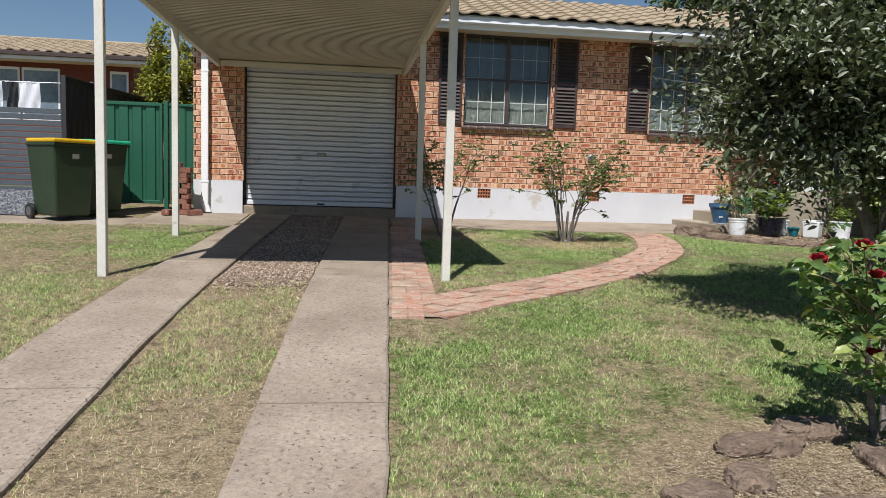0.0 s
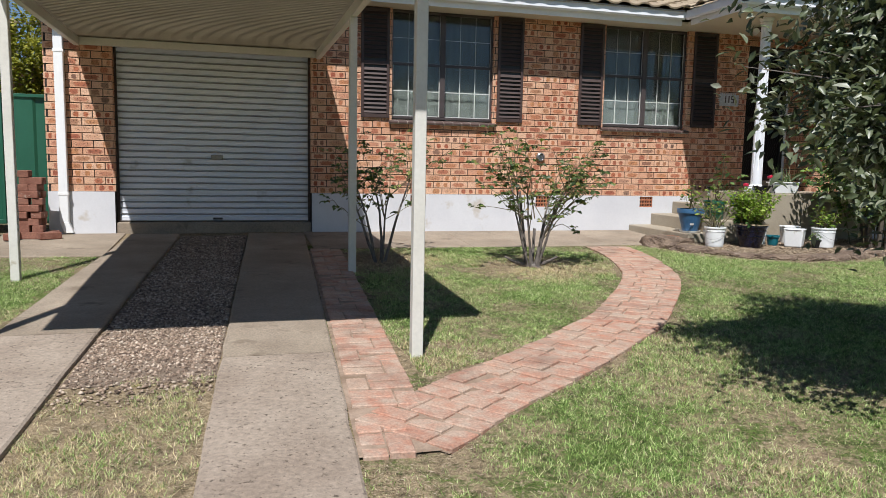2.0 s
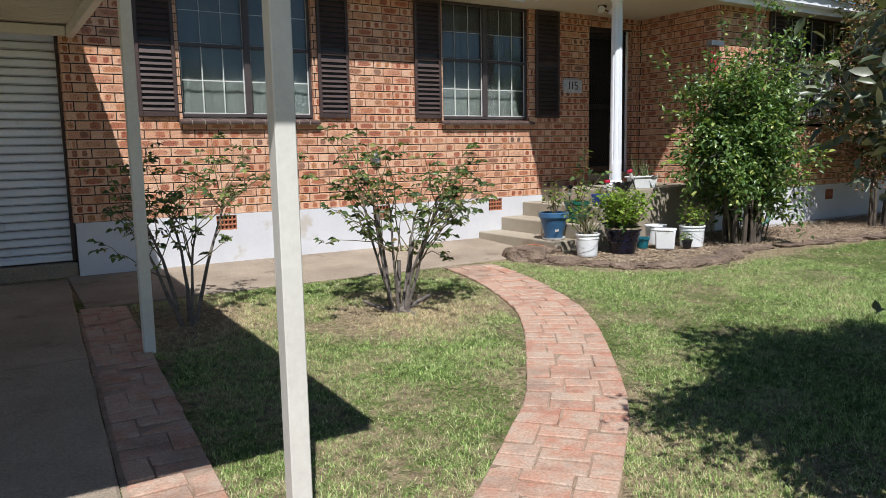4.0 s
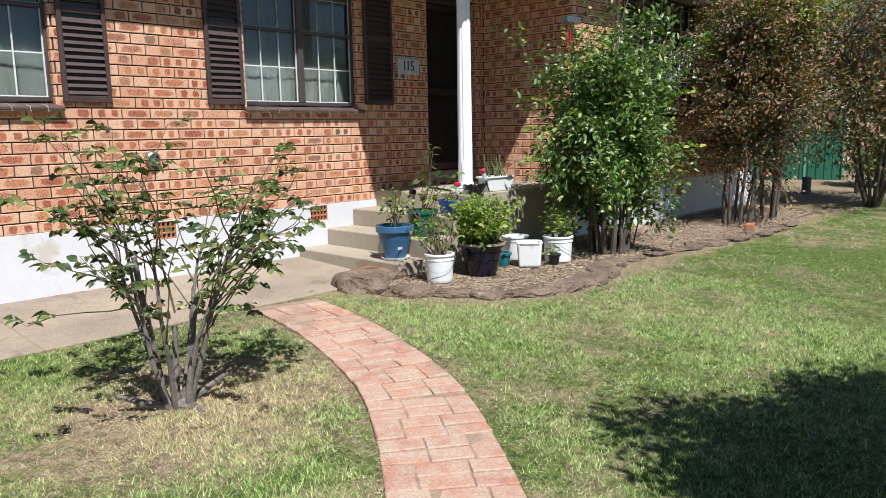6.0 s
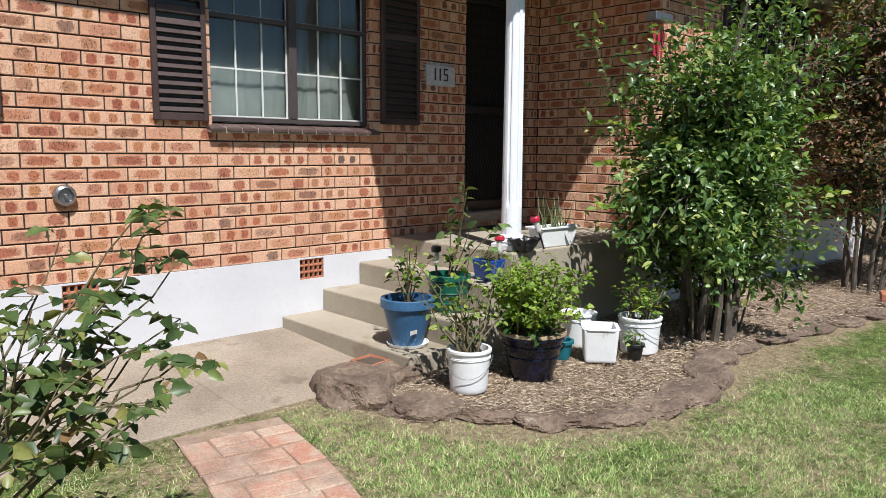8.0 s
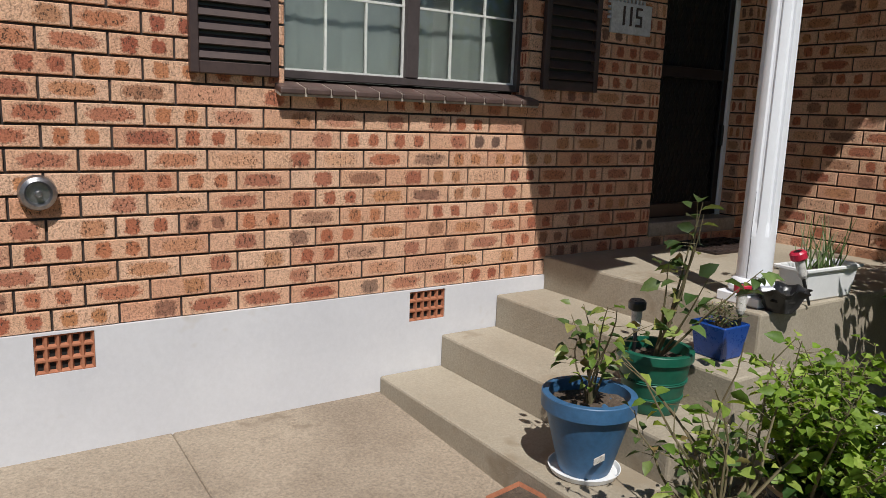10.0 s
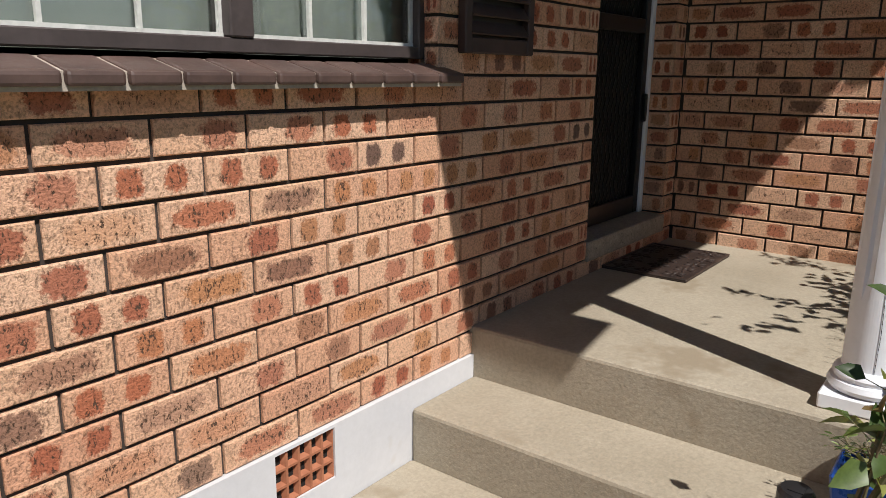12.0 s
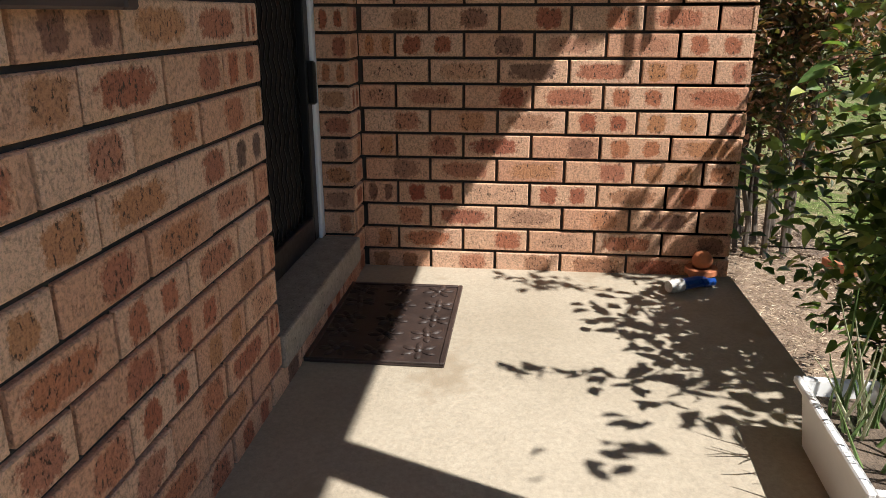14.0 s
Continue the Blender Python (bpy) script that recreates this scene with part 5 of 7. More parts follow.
def rose(at, seed, stems, height, spread, sprays, label, leaf_mat, stubs=0, flowers=0, leaf=0.045, group="rose bushes", petal=None, reach=()):
    """A pruned rose: woody canes, green shoots and compound leaves."""
    rng = random.Random(seed)
    ob = thing("rose_bush", label, "rose bush", at, group=group)
    shoots = bmesh.new()
    b, w, tips = [], [], []
    for i in range(stems):
        a = 2 * math.pi * (i + rng.uniform(-0.25, 0.25)) / stems
        out = Vector((math.cos(a), math.sin(a), 0))
        pts = grow(rng, out * 0.05 + Vector((0, 0, -0.03)), out * spread * 0.55 + Vector((0, 0, 1)), height * rng.uniform(0.45, 0.62), 6, 0.07, 0.02)
        cane = tube(bmesh.new(), pts, taper(7, rng.uniform(0.012, 0.020), 0.007), 7)
        part("cane", cane, M_BARK, ob, smooth=True)
        for _ in range(max(1, sprays // stems)):
            s = pts[rng.choice((3, 4, 5, 6, 6))]
            d = Vector((rng.gauss(0, 0.45), rng.gauss(0, 0.45), 0)) + out * spread * 0.8 + Vector((0, 0, rng.uniform(0.35, 1.1)))
            q = grow(rng, s, d, height * rng.uniform(0.22, 0.5), 6, 0.16)
            tube(shoots, q, taper(7, 0.005, 0.0018), 5)
            tips.append(q[-1])
            for k in (2, 3, 4, 5, 6, 6):
                if rng.random() < 0.25:
                    continue
                la = rng.uniform(0, 6.28)
                d2 = Vector((math.cos(la), math.sin(la), rng.uniform(-0.25, 0.5))).normalized()
                L = rng.uniform(0.06, 0.11)
                tube(shoots, [q[k], q[k] + d2 * L], [0.0014, 0.001], 3)
                sd = d2.cross(Vector((0, 0, 1))).normalized()
                for t, s2 in ((0.45, 1), (0.45, -1), (0.8, 1), (0.8, -1), (1.0, 0)):
                    b.append(q[k] + d2 * L * t)
                    w.append(d2 * (0.5 if s2 else 1.0) + sd * s2 * 0.9 + Vector((rng.gauss(0, 0.15), rng.gauss(0, 0.15), rng.gauss(-0.12, 0.2))))
    for p0, p1 in reach:
        q = [Vector(p0).lerp(Vector(p1), k / 7) + Vector((rng.gauss(0, 0.015), rng.gauss(0, 0.015), 0.05 * math.sin(math.pi * k / 7))) for k in range(8)]
        tube(shoots, q, taper(8, 0.006, 0.002), 5)
        for k in (3, 4, 5, 6, 7, 7):
            la = rng.uniform(0, 6.28)
            d2 = Vector((math.cos(la), math.sin(la), rng.uniform(-0.3, 0.35))).normalized()
            sd = d2.cross(Vector((0, 0, 1))).normalized()
            tube(shoots, [q[k], q[k] + d2 * 0.10], [0.0015, 0.001], 3)
            for t, s2 in ((0.4, 1), (0.4, -1), (0.75, 1), (0.75, -1), (1.0, 0)):
                b.append(q[k] + d2 * 0.11 * t)
                w.append(d2 * (0.5 if s2 else 1.0) + sd * s2 * 0.9 + Vector((0, 0, rng.gauss(-0.25, 0.2))))
    for _ in range(stubs):
        a = rng.uniform(0, 6.28)
        p0 = Vector((math.cos(a) * 0.07, math.sin(a) * 0.07, -0.03))
        pts = grow(rng, p0, (math.cos(a) * 0.12, math.sin(a) * 0.12, 1), rng.uniform(0.35, 0.85), 4, 0.03)
        part("cane", tube(bmesh.new(), pts, taper(5, 0.020, 0.015), 8), M_BARK, ob, smooth=True)
    if stubs:
        for a in (0.3, 2.6, -0.9):
            part("cane", tube(bmesh.new(), grow(rng, (0, 0, 0.0), (math.cos(a), math.sin(a), 0.25), 0.30, 4, 0.12), taper(5, 0.028, 0.010), 7), M_BARK, ob, smooth=True)
    part("twiggy_growth", shoots, M_STEM, ob)["kind"] = "stuff"
    b, w = np.array([tuple(v) for v in b]), np.array([tuple(v) for v in w])
    r = np.random.default_rng(seed)
    ln = leaf * r.uniform(0.7, 1.3, len(b))
    leaves("foliage", b, w, ln, ln * 0.62, leaf_mat, ob, seed)
    rng.shuffle(tips)
    for p in tips[:flowers]:
        fb, fw = [], []
        for k in range(22):
            a, e = k * 2.4, 0.2 + 0.9 * (k / 22)
            fb.append(tuple(p + Vector((0, 0, 0.004))))
            fw.append((math.cos(a) * math.cos(e), math.sin(a) * math.cos(e), math.sin(e)))
        fl = np.full(22, 0.042)
        leaves("flower", np.array(fb), np.array(fw), fl, fl * 0.9, petal or M_PETAL_RED, ob, 4, 0.3, -0.35, "dark red open rose")
    return ob


rose((2.75, 8.86, ground_z(8.86)), 14, 6, 1.48, 0.50, 56, "sparse pruned rose bush on bare soil", M_LEAF_ROSE, stubs=4, leaf=0.048,
     reach=(((0.12, -0.02, 0.45), (0.60, -0.10, 1.26)), ((0.14, -0.05, 0.40), (0.70, -0.10, 1.13)), ((0.12, 0.0, 0.35), (0.71, -0.12, 0.98)), ((0.10, -0.02, 0.3), (0.60, -0.08, 0.72)), ((-0.05, -0.1, 0.5), (-0.22, -0.30, 1.2)), ((0.35, -0.06, 0.75), (0.70, -0.06, 1.24)), ((0.35, -0.08, 0.60), (0.72, -0.14, 0.88))))
rose((1.27, 9.36, ground_z(9.36)), 23, 5, 1.45, 0.50, 44, "slender leafy rose bush near the carport post", M_LEAF_ROSE)
rose((2.50, 2.98, ground_z(2.98)), 31, 6, 1.15, 0.55, 46, "rose bush with dark red blooms", M_LEAF_SHRUB, flowers=14, leaf=0.065)

# ---------------- porch column ----------------
def column():
    ob = thing("porch_column", "white painted fluted timber porch column with cracks", "column", (6.635, 10.43, PORCH))
    top = SOFFIT - PORCH - 0.005
    part("plinth", boxm(-0.105, 0.105, -0.105, 0.105, 0, 0.045, 0.005), M_TRIM, ob)
    part("base_moulding", lathe(bmesh.new(), [(0.075, 0.045), (0.098, 0.050), (0.104, 0.062), (0.098, 0.076), (0.088, 0.080), (0.093, 0.092), (0.088, 0.104), (0.076, 0.112)], 40), M_TRIM, ob, smooth=True)
    bm = bmesh.new()
    n, rows = 72, []
    levels = [0.10, 0.30, 0.36, 0.40, 0.8, 1.4, 2.0, 2.12, 2.16, top - 0.08]
    for z in levels:
        r0 = 0.074 - 0.012 * (z / top)
        cut = 0.0 if z < 0.35 or z > 2.14 else 0.009
        ring = []
        for i in range(n):
            r = r0 - (cut if i % 9 in (3, 4, 5) else 0.0)
            a = 2 * math.pi * i / n
            ring.append(bm.verts.new((r * math.cos(a), r * math.sin(a), z)))
        rows.append(ring)
    for a, b in zip(rows, rows[1:]):
        for i in range(n):
            bm.faces.new((a[i], a[(i + 1) % n], b[(i + 1) % n], b[i]))
    part("shaft", bm, M_TRIM, ob)
    part("capital", lathe(bmesh.new(), [(0.062, top - 0.09), (0.078, top - 0.075), (0.078, top - 0.06), (0.068, top - 0.05), (0.085, top - 0.03), (0.092, top - 0.02), (0.092, top)], 40), M_TRIM, ob, smooth=True)
    bm = bmesh.new()
    tube(bm, [(-0.0735, -0.014, 0.11), (-0.0735, -0.016, 0.22), (-0.0722, -0.012, 0.34), (-0.071, -0.015, 0.5)], [0.0007, 0.0009, 0.0007, 0.0004], 4)
    part("crack", bm, M_DARK, ob, "dark split in the paint")


column()

# ---------------- doormat ----------------
M_RUBBER = surf("brown_rubber_mat", (0.030, 0.020, 0.017), (0.055, 0.036, 0.030), 8, 90, 0.45, 0.3, 0.003)
mat_ob = thing("doormat", "dark brown rubber doormat with moulded flowers", "doormat", (7.785, 11.425, PORCH))
part("pad", boxm(-0.30, 0.30, -0.195, 0.195, 0, 0.010, 0.004, 2), M_RUBBER, mat_ob)
bm = bmesh.new()
for a, b, c, d in ((-0.30, 0.30, -0.195, -0.180), (-0.30, 0.30, 0.180, 0.195), (-0.30, -0.285, -0.180, 0.180), (0.285, 0.30, -0.180, 0.180)):
    box(bm, a, b, c, d, 0.008, 0.015, 0.002)
part("border", bm, M_RUBBER, mat_ob)
mrng = random.Random(2)
for i in range(5):
    for j in range(3):
        cx, cy = -0.23 + i * 0.115 + mrng.uniform(-0.012, 0.012), -0.125 + j * 0.125 + mrng.uniform(-0.012, 0.012)
        bm = bmesh.new()
        a0 = mrng.uniform(0, 1)
        for k in range(6):
            a = a0 + k * math.pi / 3
            r = bmesh.ops.create_uvsphere(bm, u_segments=8, v_segments=5, radius=1, matrix=Matrix.Translation((cx + 0.033 * math.cos(a), cy + 0.033 * math.sin(a), 0.010)) @ pose(0, 0, 0, 0, 0, math.degrees(a)) @ Matrix.Diagonal((0.022, 0.011, 0.007, 1)))
        bmesh.ops.create_uvsphere(bm, u_segments=8, v_segments=5, radius=1, matrix=Matrix.Translation((cx, cy, 0.010)) @ Matrix.Diagonal((0.012, 0.012, 0.009, 1)))
        part("moulded_flower", bm, M_RUBBER, mat_ob, smooth=True)

# ---------------- pots ----------------
M_BLUE = surf("blue_glazed_plastic", (0.035, 0.115, 0.235), (0.055, 0.15, 0.29), 4, 40, 0.45, 0.1, 0.002, spots=((0.12, 0.16, 0.20), 7.0, 0.66))
M_BLUE2 = surf("cobalt_plastic", (0.01, 0.05, 0.24), (0.015, 0.07, 0.31), 4, 40, 0.3, 0.05, 0.001)
M_POTGREEN = surf("green_plastic_pot", (0.008, 0.10, 0.06), (0.012, 0.13, 0.08), 4, 40, 0.4, 0.05, 0.001)
M_NAVY = surf("navy_glazed_ceramic", (0.006, 0.007, 0.022), (0.010, 0.012, 0.034), 5, 40, 0.22, 0.05, 0.001)
M_RIM = surf("tan_unglazed_rim", (0.33, 0.24, 0.15), (0.42, 0.32, 0.21), 9, 60, 0.8)
M_TEAL = surf("teal_plastic", (0.01, 0.13, 0.17), (0.015, 0.17, 0.21), 4, 40, 0.4)
M_RED = surf("red_plastic", (0.50, 0.015, 0.045), (0.58, 0.03, 0.07), 4, 40, 0.35, 0.05, 0.001)
M_CLEAR = surf("cloudy_clear_plastic", (0.55, 0.52, 0.48), (0.68, 0.66, 0.62), 30, 60, 0.3)
M_TERRACOTTA = surf("orange_terracotta", (0.50, 0.16, 0.07), (0.60, 0.22, 0.10), 6, 50, 0.8)


def pot_shell(r0, r1, h, wall=0.012, bands=(), rim=0.02, rim_out=0.01):
    prof = [(r0 * 0.96, 0.0), (r0, 0.006)]
    n = 8
    for i in range(1, n):
        t = i / n
        prof.append((r0 + (r1 - r0) * t, (h - rim) * t))
    for b in bands:
        t = b
        r = r0 + (r1 - r0) * t
        prof += [(r, (h - rim) * t - 0.006), (r + 0.005, (h - rim) * t - 0.004), (r + 0.005, (h - rim) * t + 0.004), (r, (h - rim) * t + 0.006)]
    prof = sorted(prof, key=lambda q: q[1])
    prof += [(r1, h - rim), (r1 + rim_out, h - rim), (r1 + rim_out, h - 0.003), (r1 + rim_out - 0.003, h), (r1 - wall, h), (r1 - wall - 0.002, h - 0.05)]
    return prof


def pot(name, label, category, at, r0, r1, h, material, bands=(), rim=0.02, rim_out=0.01, soil=True, saucer=None, soil_mat=None, rim_mat=None):
    ob = thing(name, label, category, at)
    z0 = 0.0
    if saucer:
        part("saucer", lathe(bmesh.new(), [(r0 * 1.05, 0), (r0 * 1.32, 0.004), (r0 * 1.42, 0.024), (r0 * 1.38, 0.024), (r0 * 1.28, 0.010), (r0 * 0.5, 0.008)], 40), saucer, ob, smooth=False)
        z0 = 0.009
    bm = lathe(bmesh.new(), [(r, z + z0) for r, z in pot_shell(r0, r1, h, 0.012, bands, rim, rim_out)], 44)
    p = part("pot", bm, material, ob, smooth=True)
    if rim_mat:
        part("rim", lathe(bmesh.new(), [(r1 - 0.004, h - 0.012), (r1 + rim_out + 0.004, h - 0.010), (r1 + rim_out + 0.003, h + 0.006), (r1 - 0.010, h + 0.007), (r1 - 0.014, h - 0.010)], 44), rim_mat, ob)
    if soil:
        bm = bmesh.new()
        v = []
        for ring in range(6):
            rr = (r1 - 0.013) * ring / 5
            v.append([bm.verts.new((rr * math.cos(a), rr * math.sin(a), h - 0.045 + z0 + 0.012 * noise.noise((rr * 30 * math.cos(a), rr * 30 * math.sin(a), at[0])))) for a in [2 * math.pi * k / 24 for k in range(24)]])
        for a, b in zip(v, v[1:]):
            for k in range(24):
                bm.faces.new((a[k], a[(k + 1) % 24], b[(k + 1) % 24], b[k]))
        bmesh.ops.remove_doubles(bm, verts=bm.verts[:], dist=1e-5)
        part("soil", bm, soil_mat or M_SOIL, ob)
    return ob


def herb(parent, seed, z, stems, height, spread, leaf, leaf_mat, per=9, ratio=0.55, wander=0.16, name="foliage", lean=(0, 0), start=0.0):
    """Soft stems with leaves, growing in a pot of that soil height."""
    rng = random.Random(seed)
    wood, b, w = bmesh.new(), [], []
    for i in range(stems):
        a = 2 * math.pi * rng.random()
        r = start * rng.random()
        d = Vector((math.cos(a) * spread * rng.random() + lean[0], math.sin(a) * spread * rng.random() + lean[1], 1))
        pts = grow(rng, (r * math.cos(a), r * math.sin(a), z - 0.02), d, height * rng.uniform(0.55, 1.0), 7, wander)
        tube(wood, pts, taper(8, 0.0045 + 0.004 * height, 0.0015), 5)
        for k in range(per):
            t = rng.uniform(0.3, 1.0) * 7
            j = min(int(t), 6)
            p = pts[j].lerp(pts[j + 1], t - j)
            la = rng.uniform(0, 6.28)
            o = Vector((math.cos(la), math.sin(la), rng.uniform(-0.1, 0.7)))
            q = p + o * rng.uniform(0.01, 0.06)
            if rng.random() < 0.6:
                tube(wood, [p, q], [0.0013, 0.001], 3)
            b.append(q)
            w.append(o + Vector((0, 0, rng.uniform(-0.6, 0.2))))
    st = part("stem", wood, M_STEM, parent)
    r = np.random.default_rng(seed)
    ln = leaf * r.uniform(0.6, 1.3, len(b))
    return leaves(name, np.array([tuple(v) for v in b]), np.array([tuple(v) for v in w]), ln, ln * ratio, leaf_mat, parent, seed)


def solar_light(at, tilt, lean, label, cap=None):
    ob = thing("solar_stake_light", label, "garden light", at)
    m = pose(0, 0, 0, tilt, lean, 0)
    for nm, prof, mt in (("stake", [(0.006, -0.06), (0.008, 0.06), (0.012, 0.07)], M_BLACK), ("tube", [(0.012, 0.065), (0.019, 0.08), (0.021, 0.15), (0.026, 0.155)], M_CLEAR), ("cap", [(0.030, 0.152), (0.035, 0.158), (0.035, 0.182), (0.029, 0.190)], cap or M_RED)):
        bm = lathe(bmesh.new(), prof, 24)
        bm.transform(m)
        part(nm, bm, mt, ob)
    bm = boxm(-0.014, 0.014, -0.014, 0.014, 0.1895, 0.192)
    bm.transform(m)
    part("solar_panel", bm, M_BLACK, ob)
    return ob


BZ = 0.755
M_LEAF_LIME = island_mat("lime_green_leaf", [(0.0, (0.12, 0.20, 0.025)), (0.5, (0.24, 0.37, 0.05)), (1.0, (0.42, 0.52, 0.11))], 0.5, 60, 0.4)
p = pot("potted_rose", "leggy rose in a blue plastic pot on a white saucer", "potted plant", (5.605, 10.37, 0.875), 0.095, 0.160, 0.30, M_BLUE, rim=0.055, rim_out=0.014, saucer=M_WHITE_PLASTIC)
herb(p, 4, 0.265, 5, 0.46, 0.28, 0.050, M_LEAF_ROSE, 11, 0.66, 0.14, lean=(0.05, -0.15))
herb(p, 44, 0.265, 3, 0.50, 0.12, 0.045, M_LEAF_LIGHT, 10, 0.66, 0.10, lean=(-0.22, -0.08))
part("label_tag", boxm(-0.115, -0.05, -0.118, -0.1145, 0.10, 0.125, 0.001), M_CLEAR, p).matrix_basis = pose(0, 0, 0, 0, 0, 10)
p = pot("potted_rose", "tall bare-stemmed rose in a green plastic pot", "potted plant", (5.985, 10.40, 1.04), 0.105, 0.140, 0.25, M_POTGREEN, bands=(0.3, 0.62), rim=0.035)
herb(p, 9, 0.215, 4, 0.78, 0.06, 0.068, M_LEAF_ROSE, 8, 0.66, 0.07, lean=(0.0, -0.28))
herb(p, 91, 0.215, 2, 0.56, 0.08, 0.066, M_LEAF_SHRUB, 9, 0.7, 0.07, lean=(0.16, -0.66))
solar_light((5.93, 10.46, 1.285), 2, -3, "black-capped stake light in the green pot", M_BLACK)
# square blue pot
p = thing("square_pot", "square cobalt blue plastic pot with a dry seedling", "plant pot", (6.33, 10.36, 1.215))
bm = boxm(-0.085, 0.085, -0.085, 0.085, 0, 0.145, 0.006)
for v in bm.verts:
    s = 0.78 + 0.22 * v.co.z / 0.145
    v.co.x *= s
    v.co.y *= s
top = max(bm.faces, key=lambda f: f.calc_center_median().z + f.calc_area())
r = bmesh.ops.inset_region(bm, faces=[top], thickness=0.010)
bmesh.ops.translate(bm, verts=top.verts[:], vec=(0, 0, -0.03))
part("pot", bm, M_BLUE2, p)
part("soil", boxm(-0.07, 0.07, -0.07, 0.07, 0.09, 0.118, 0.004), M_SOIL, p)
herb(p, 12, 0.12, 9, 0.16, 0.5, 0.022, M_LEAF_ROSE, 22, 0.25, 0.15)
solar_light((6.37, 10.30, 1.335), -4, 5, "red-capped solar stake light in the blue pot")
# small black pot with fluted brim
p = thing("black_pot", "shallow crumpled black plastic pot of potting mix", "plant pot", (6.60, 10.27, PORCH))
bm = bmesh.new()
n, rings = 36, []
for z, r, amp in ((0.0, 0.055, 0.0), (0.03, 0.075, 0.002), (0.085, 0.095, 0.010), (0.10, 0.112, 0.014), (0.097, 0.104, 0.014), (0.06, 0.080, 0.006)):
    rings.append([bm.verts.new(((r + amp * math.sin(7 * a)) * math.cos(a), (r + amp * math.sin(7 * a)) * math.sin(a), z + amp * 0.6 * math.cos(7 * a + 1))) for a in [2 * math.pi * i / n for i in range(n)]])
for a, b in zip(rings, rings[1:]):
    for i in range(n):
        bm.faces.new((a[i], a[(i + 1) % n], b[(i + 1) % n], b[i]))
bm.faces.new(rings[0])
part("pot", bm, M_BLACK, p, smooth=True)
part("soil", lathe(bmesh.new(), [(0.001, 0.068), (0.06, 0.066), (0.082, 0.060), (0.082, 0.050)], 30), surf("black_potting_mix", (0.012, 0.010, 0.009), (0.035, 0.03, 0.026), 40, 130, 1.0, 0.9, 0.006), p)
# trough with spring onions
p = thing("planter_trough", "grey-white plastic trough of spring onions", "planter", (7.02, 10.355, PORCH), -3)
bm = boxm(-0.20, 0.20, -0.075, 0.075, 0, 0.15, 0.008)
for v in bm.verts:
    s = 0.84 + 0.16 * v.co.z / 0.15
    v.co.x *= s
    v.co.y *= s
top = max(bm.faces, key=lambda f: f.calc_center_median().z + f.calc_area())
bmesh.ops.inset_region(bm, faces=[top], thickness=0.010)
bmesh.ops.translate(bm, verts=top.verts[:], vec=(0, 0, -0.035))
part("trough", bm, M_WHITE_PLASTIC, p)
bm = bmesh.new()
for a, b, c, d in ((-0.212, 0.212, -0.087, -0.072), (-0.212, 0.212, 0.072, 0.087), (-0.212, -0.196, -0.072, 0.072), (0.196, 0.212, -0.072, 0.072)):
    box(bm, a, b, c, d, 0.138, 0.154, 0.003)
part("rim", bm, M_WHITE_PLASTIC, p)
part("soil", boxm(-0.185, 0.185, -0.062, 0.062, 0.10, 0.122, 0.004), M_SOIL, p)
orng = random.Random(8)
bm = bmesh.new()
for _ in range(34):
    x, y = orng.uniform(-0.16, 0.16), orng.uniform(-0.045, 0.045)
    pts = grow(orng, (x, y, 0.11), (orng.gauss(0, 0.22), orng.gauss(0, 0.22), 1), orng.uniform(0.12, 0.34), 5, 0.07)
    tube(bm, pts, taper(6, 0.0045, 0.001), 5)
part("onion_leaves", bm, island_mat("onion_green", [(0.0, (0.10, 0.17, 0.05)), (0.6, (0.20, 0.30, 0.10)), (1.0, (0.55, 0.55, 0.38))], 0.5, 60, 0.2), p)["kind"] = "stuff"
solar_light((6.79, 10.27, 1.455), -10, -16, "red-capped solar stake light beside the trough")


def bucket(at, r0, r1, h, label, soil, handle_turn=0.0):
    p = pot("plastic_bucket", label, "bucket", at, r0, r1, h, M_WHITE_PLASTIC, bands=(0.86,), rim=0.016, rim_out=0.008, soil=soil)
    bm = bmesh.new()
    pts = []
    for i in range(13):
        a = math.pi * i / 12
        pts.append(((r1 + 0.012) * math.cos(a), -(r1 + 0.012) * math.sin(a) * 0.98 - 0.004, h * 0.86 - 0.115 * math.sin(a)))
    tube(bm, pts, 0.002, 5)
    bm.transform(pose(0, 0, 0, 0, 0, handle_turn))
    part("handle", bm, surf("galvanised_wire", (0.4, 0.4, 0.4), (0.5, 0.5, 0.5), 9, 60, 0.4, metal=0.8), p)
    return p


p = bucket((5.53, 9.74, BZ), 0.106, 0.122, 0.245, "white plastic bucket with a straggly rose cutting", True, -50)
herb(p, 17, 0.20, 12, 0.68, 0.42, 0.052, M_LEAF_LIGHT, 9, 0.62, 0.2, start=0.06)
herb(p, 18, 0.20, 7, 0.50, 0.6, 0.045, M_LEAF_ROSE, 8, 0.6, 0.2, start=0.06)
p = pot("potted_tomato", "big navy glazed pot with a bushy light green plant", "potted plant", (5.985, 9.66, BZ), 0.125, 0.190, 0.285, M_NAVY, bands=(0.55, 0.82), rim=0.03, rim_out=0.012, rim_mat=M_RIM)
herb(p, 25, 0.25, 44, 0.52, 0.46, 0.036, M_LEAF_LIME, 44, 0.85, 0.17, start=0.12)
herb(p, 26, 0.25, 16, 0.20, 0.7, 0.065, M_LEAF_DARK, 10, 0.62, 0.2, start=0.12)
solar_light((6.10, 9.62, BZ + 0.27), 0, 0, "black-capped stake light in the navy pot", M_BLACK)
p = bucket((6.80, 9.93, BZ), 0.105, 0.122, 0.235, "empty white plastic bucket", False, 40)
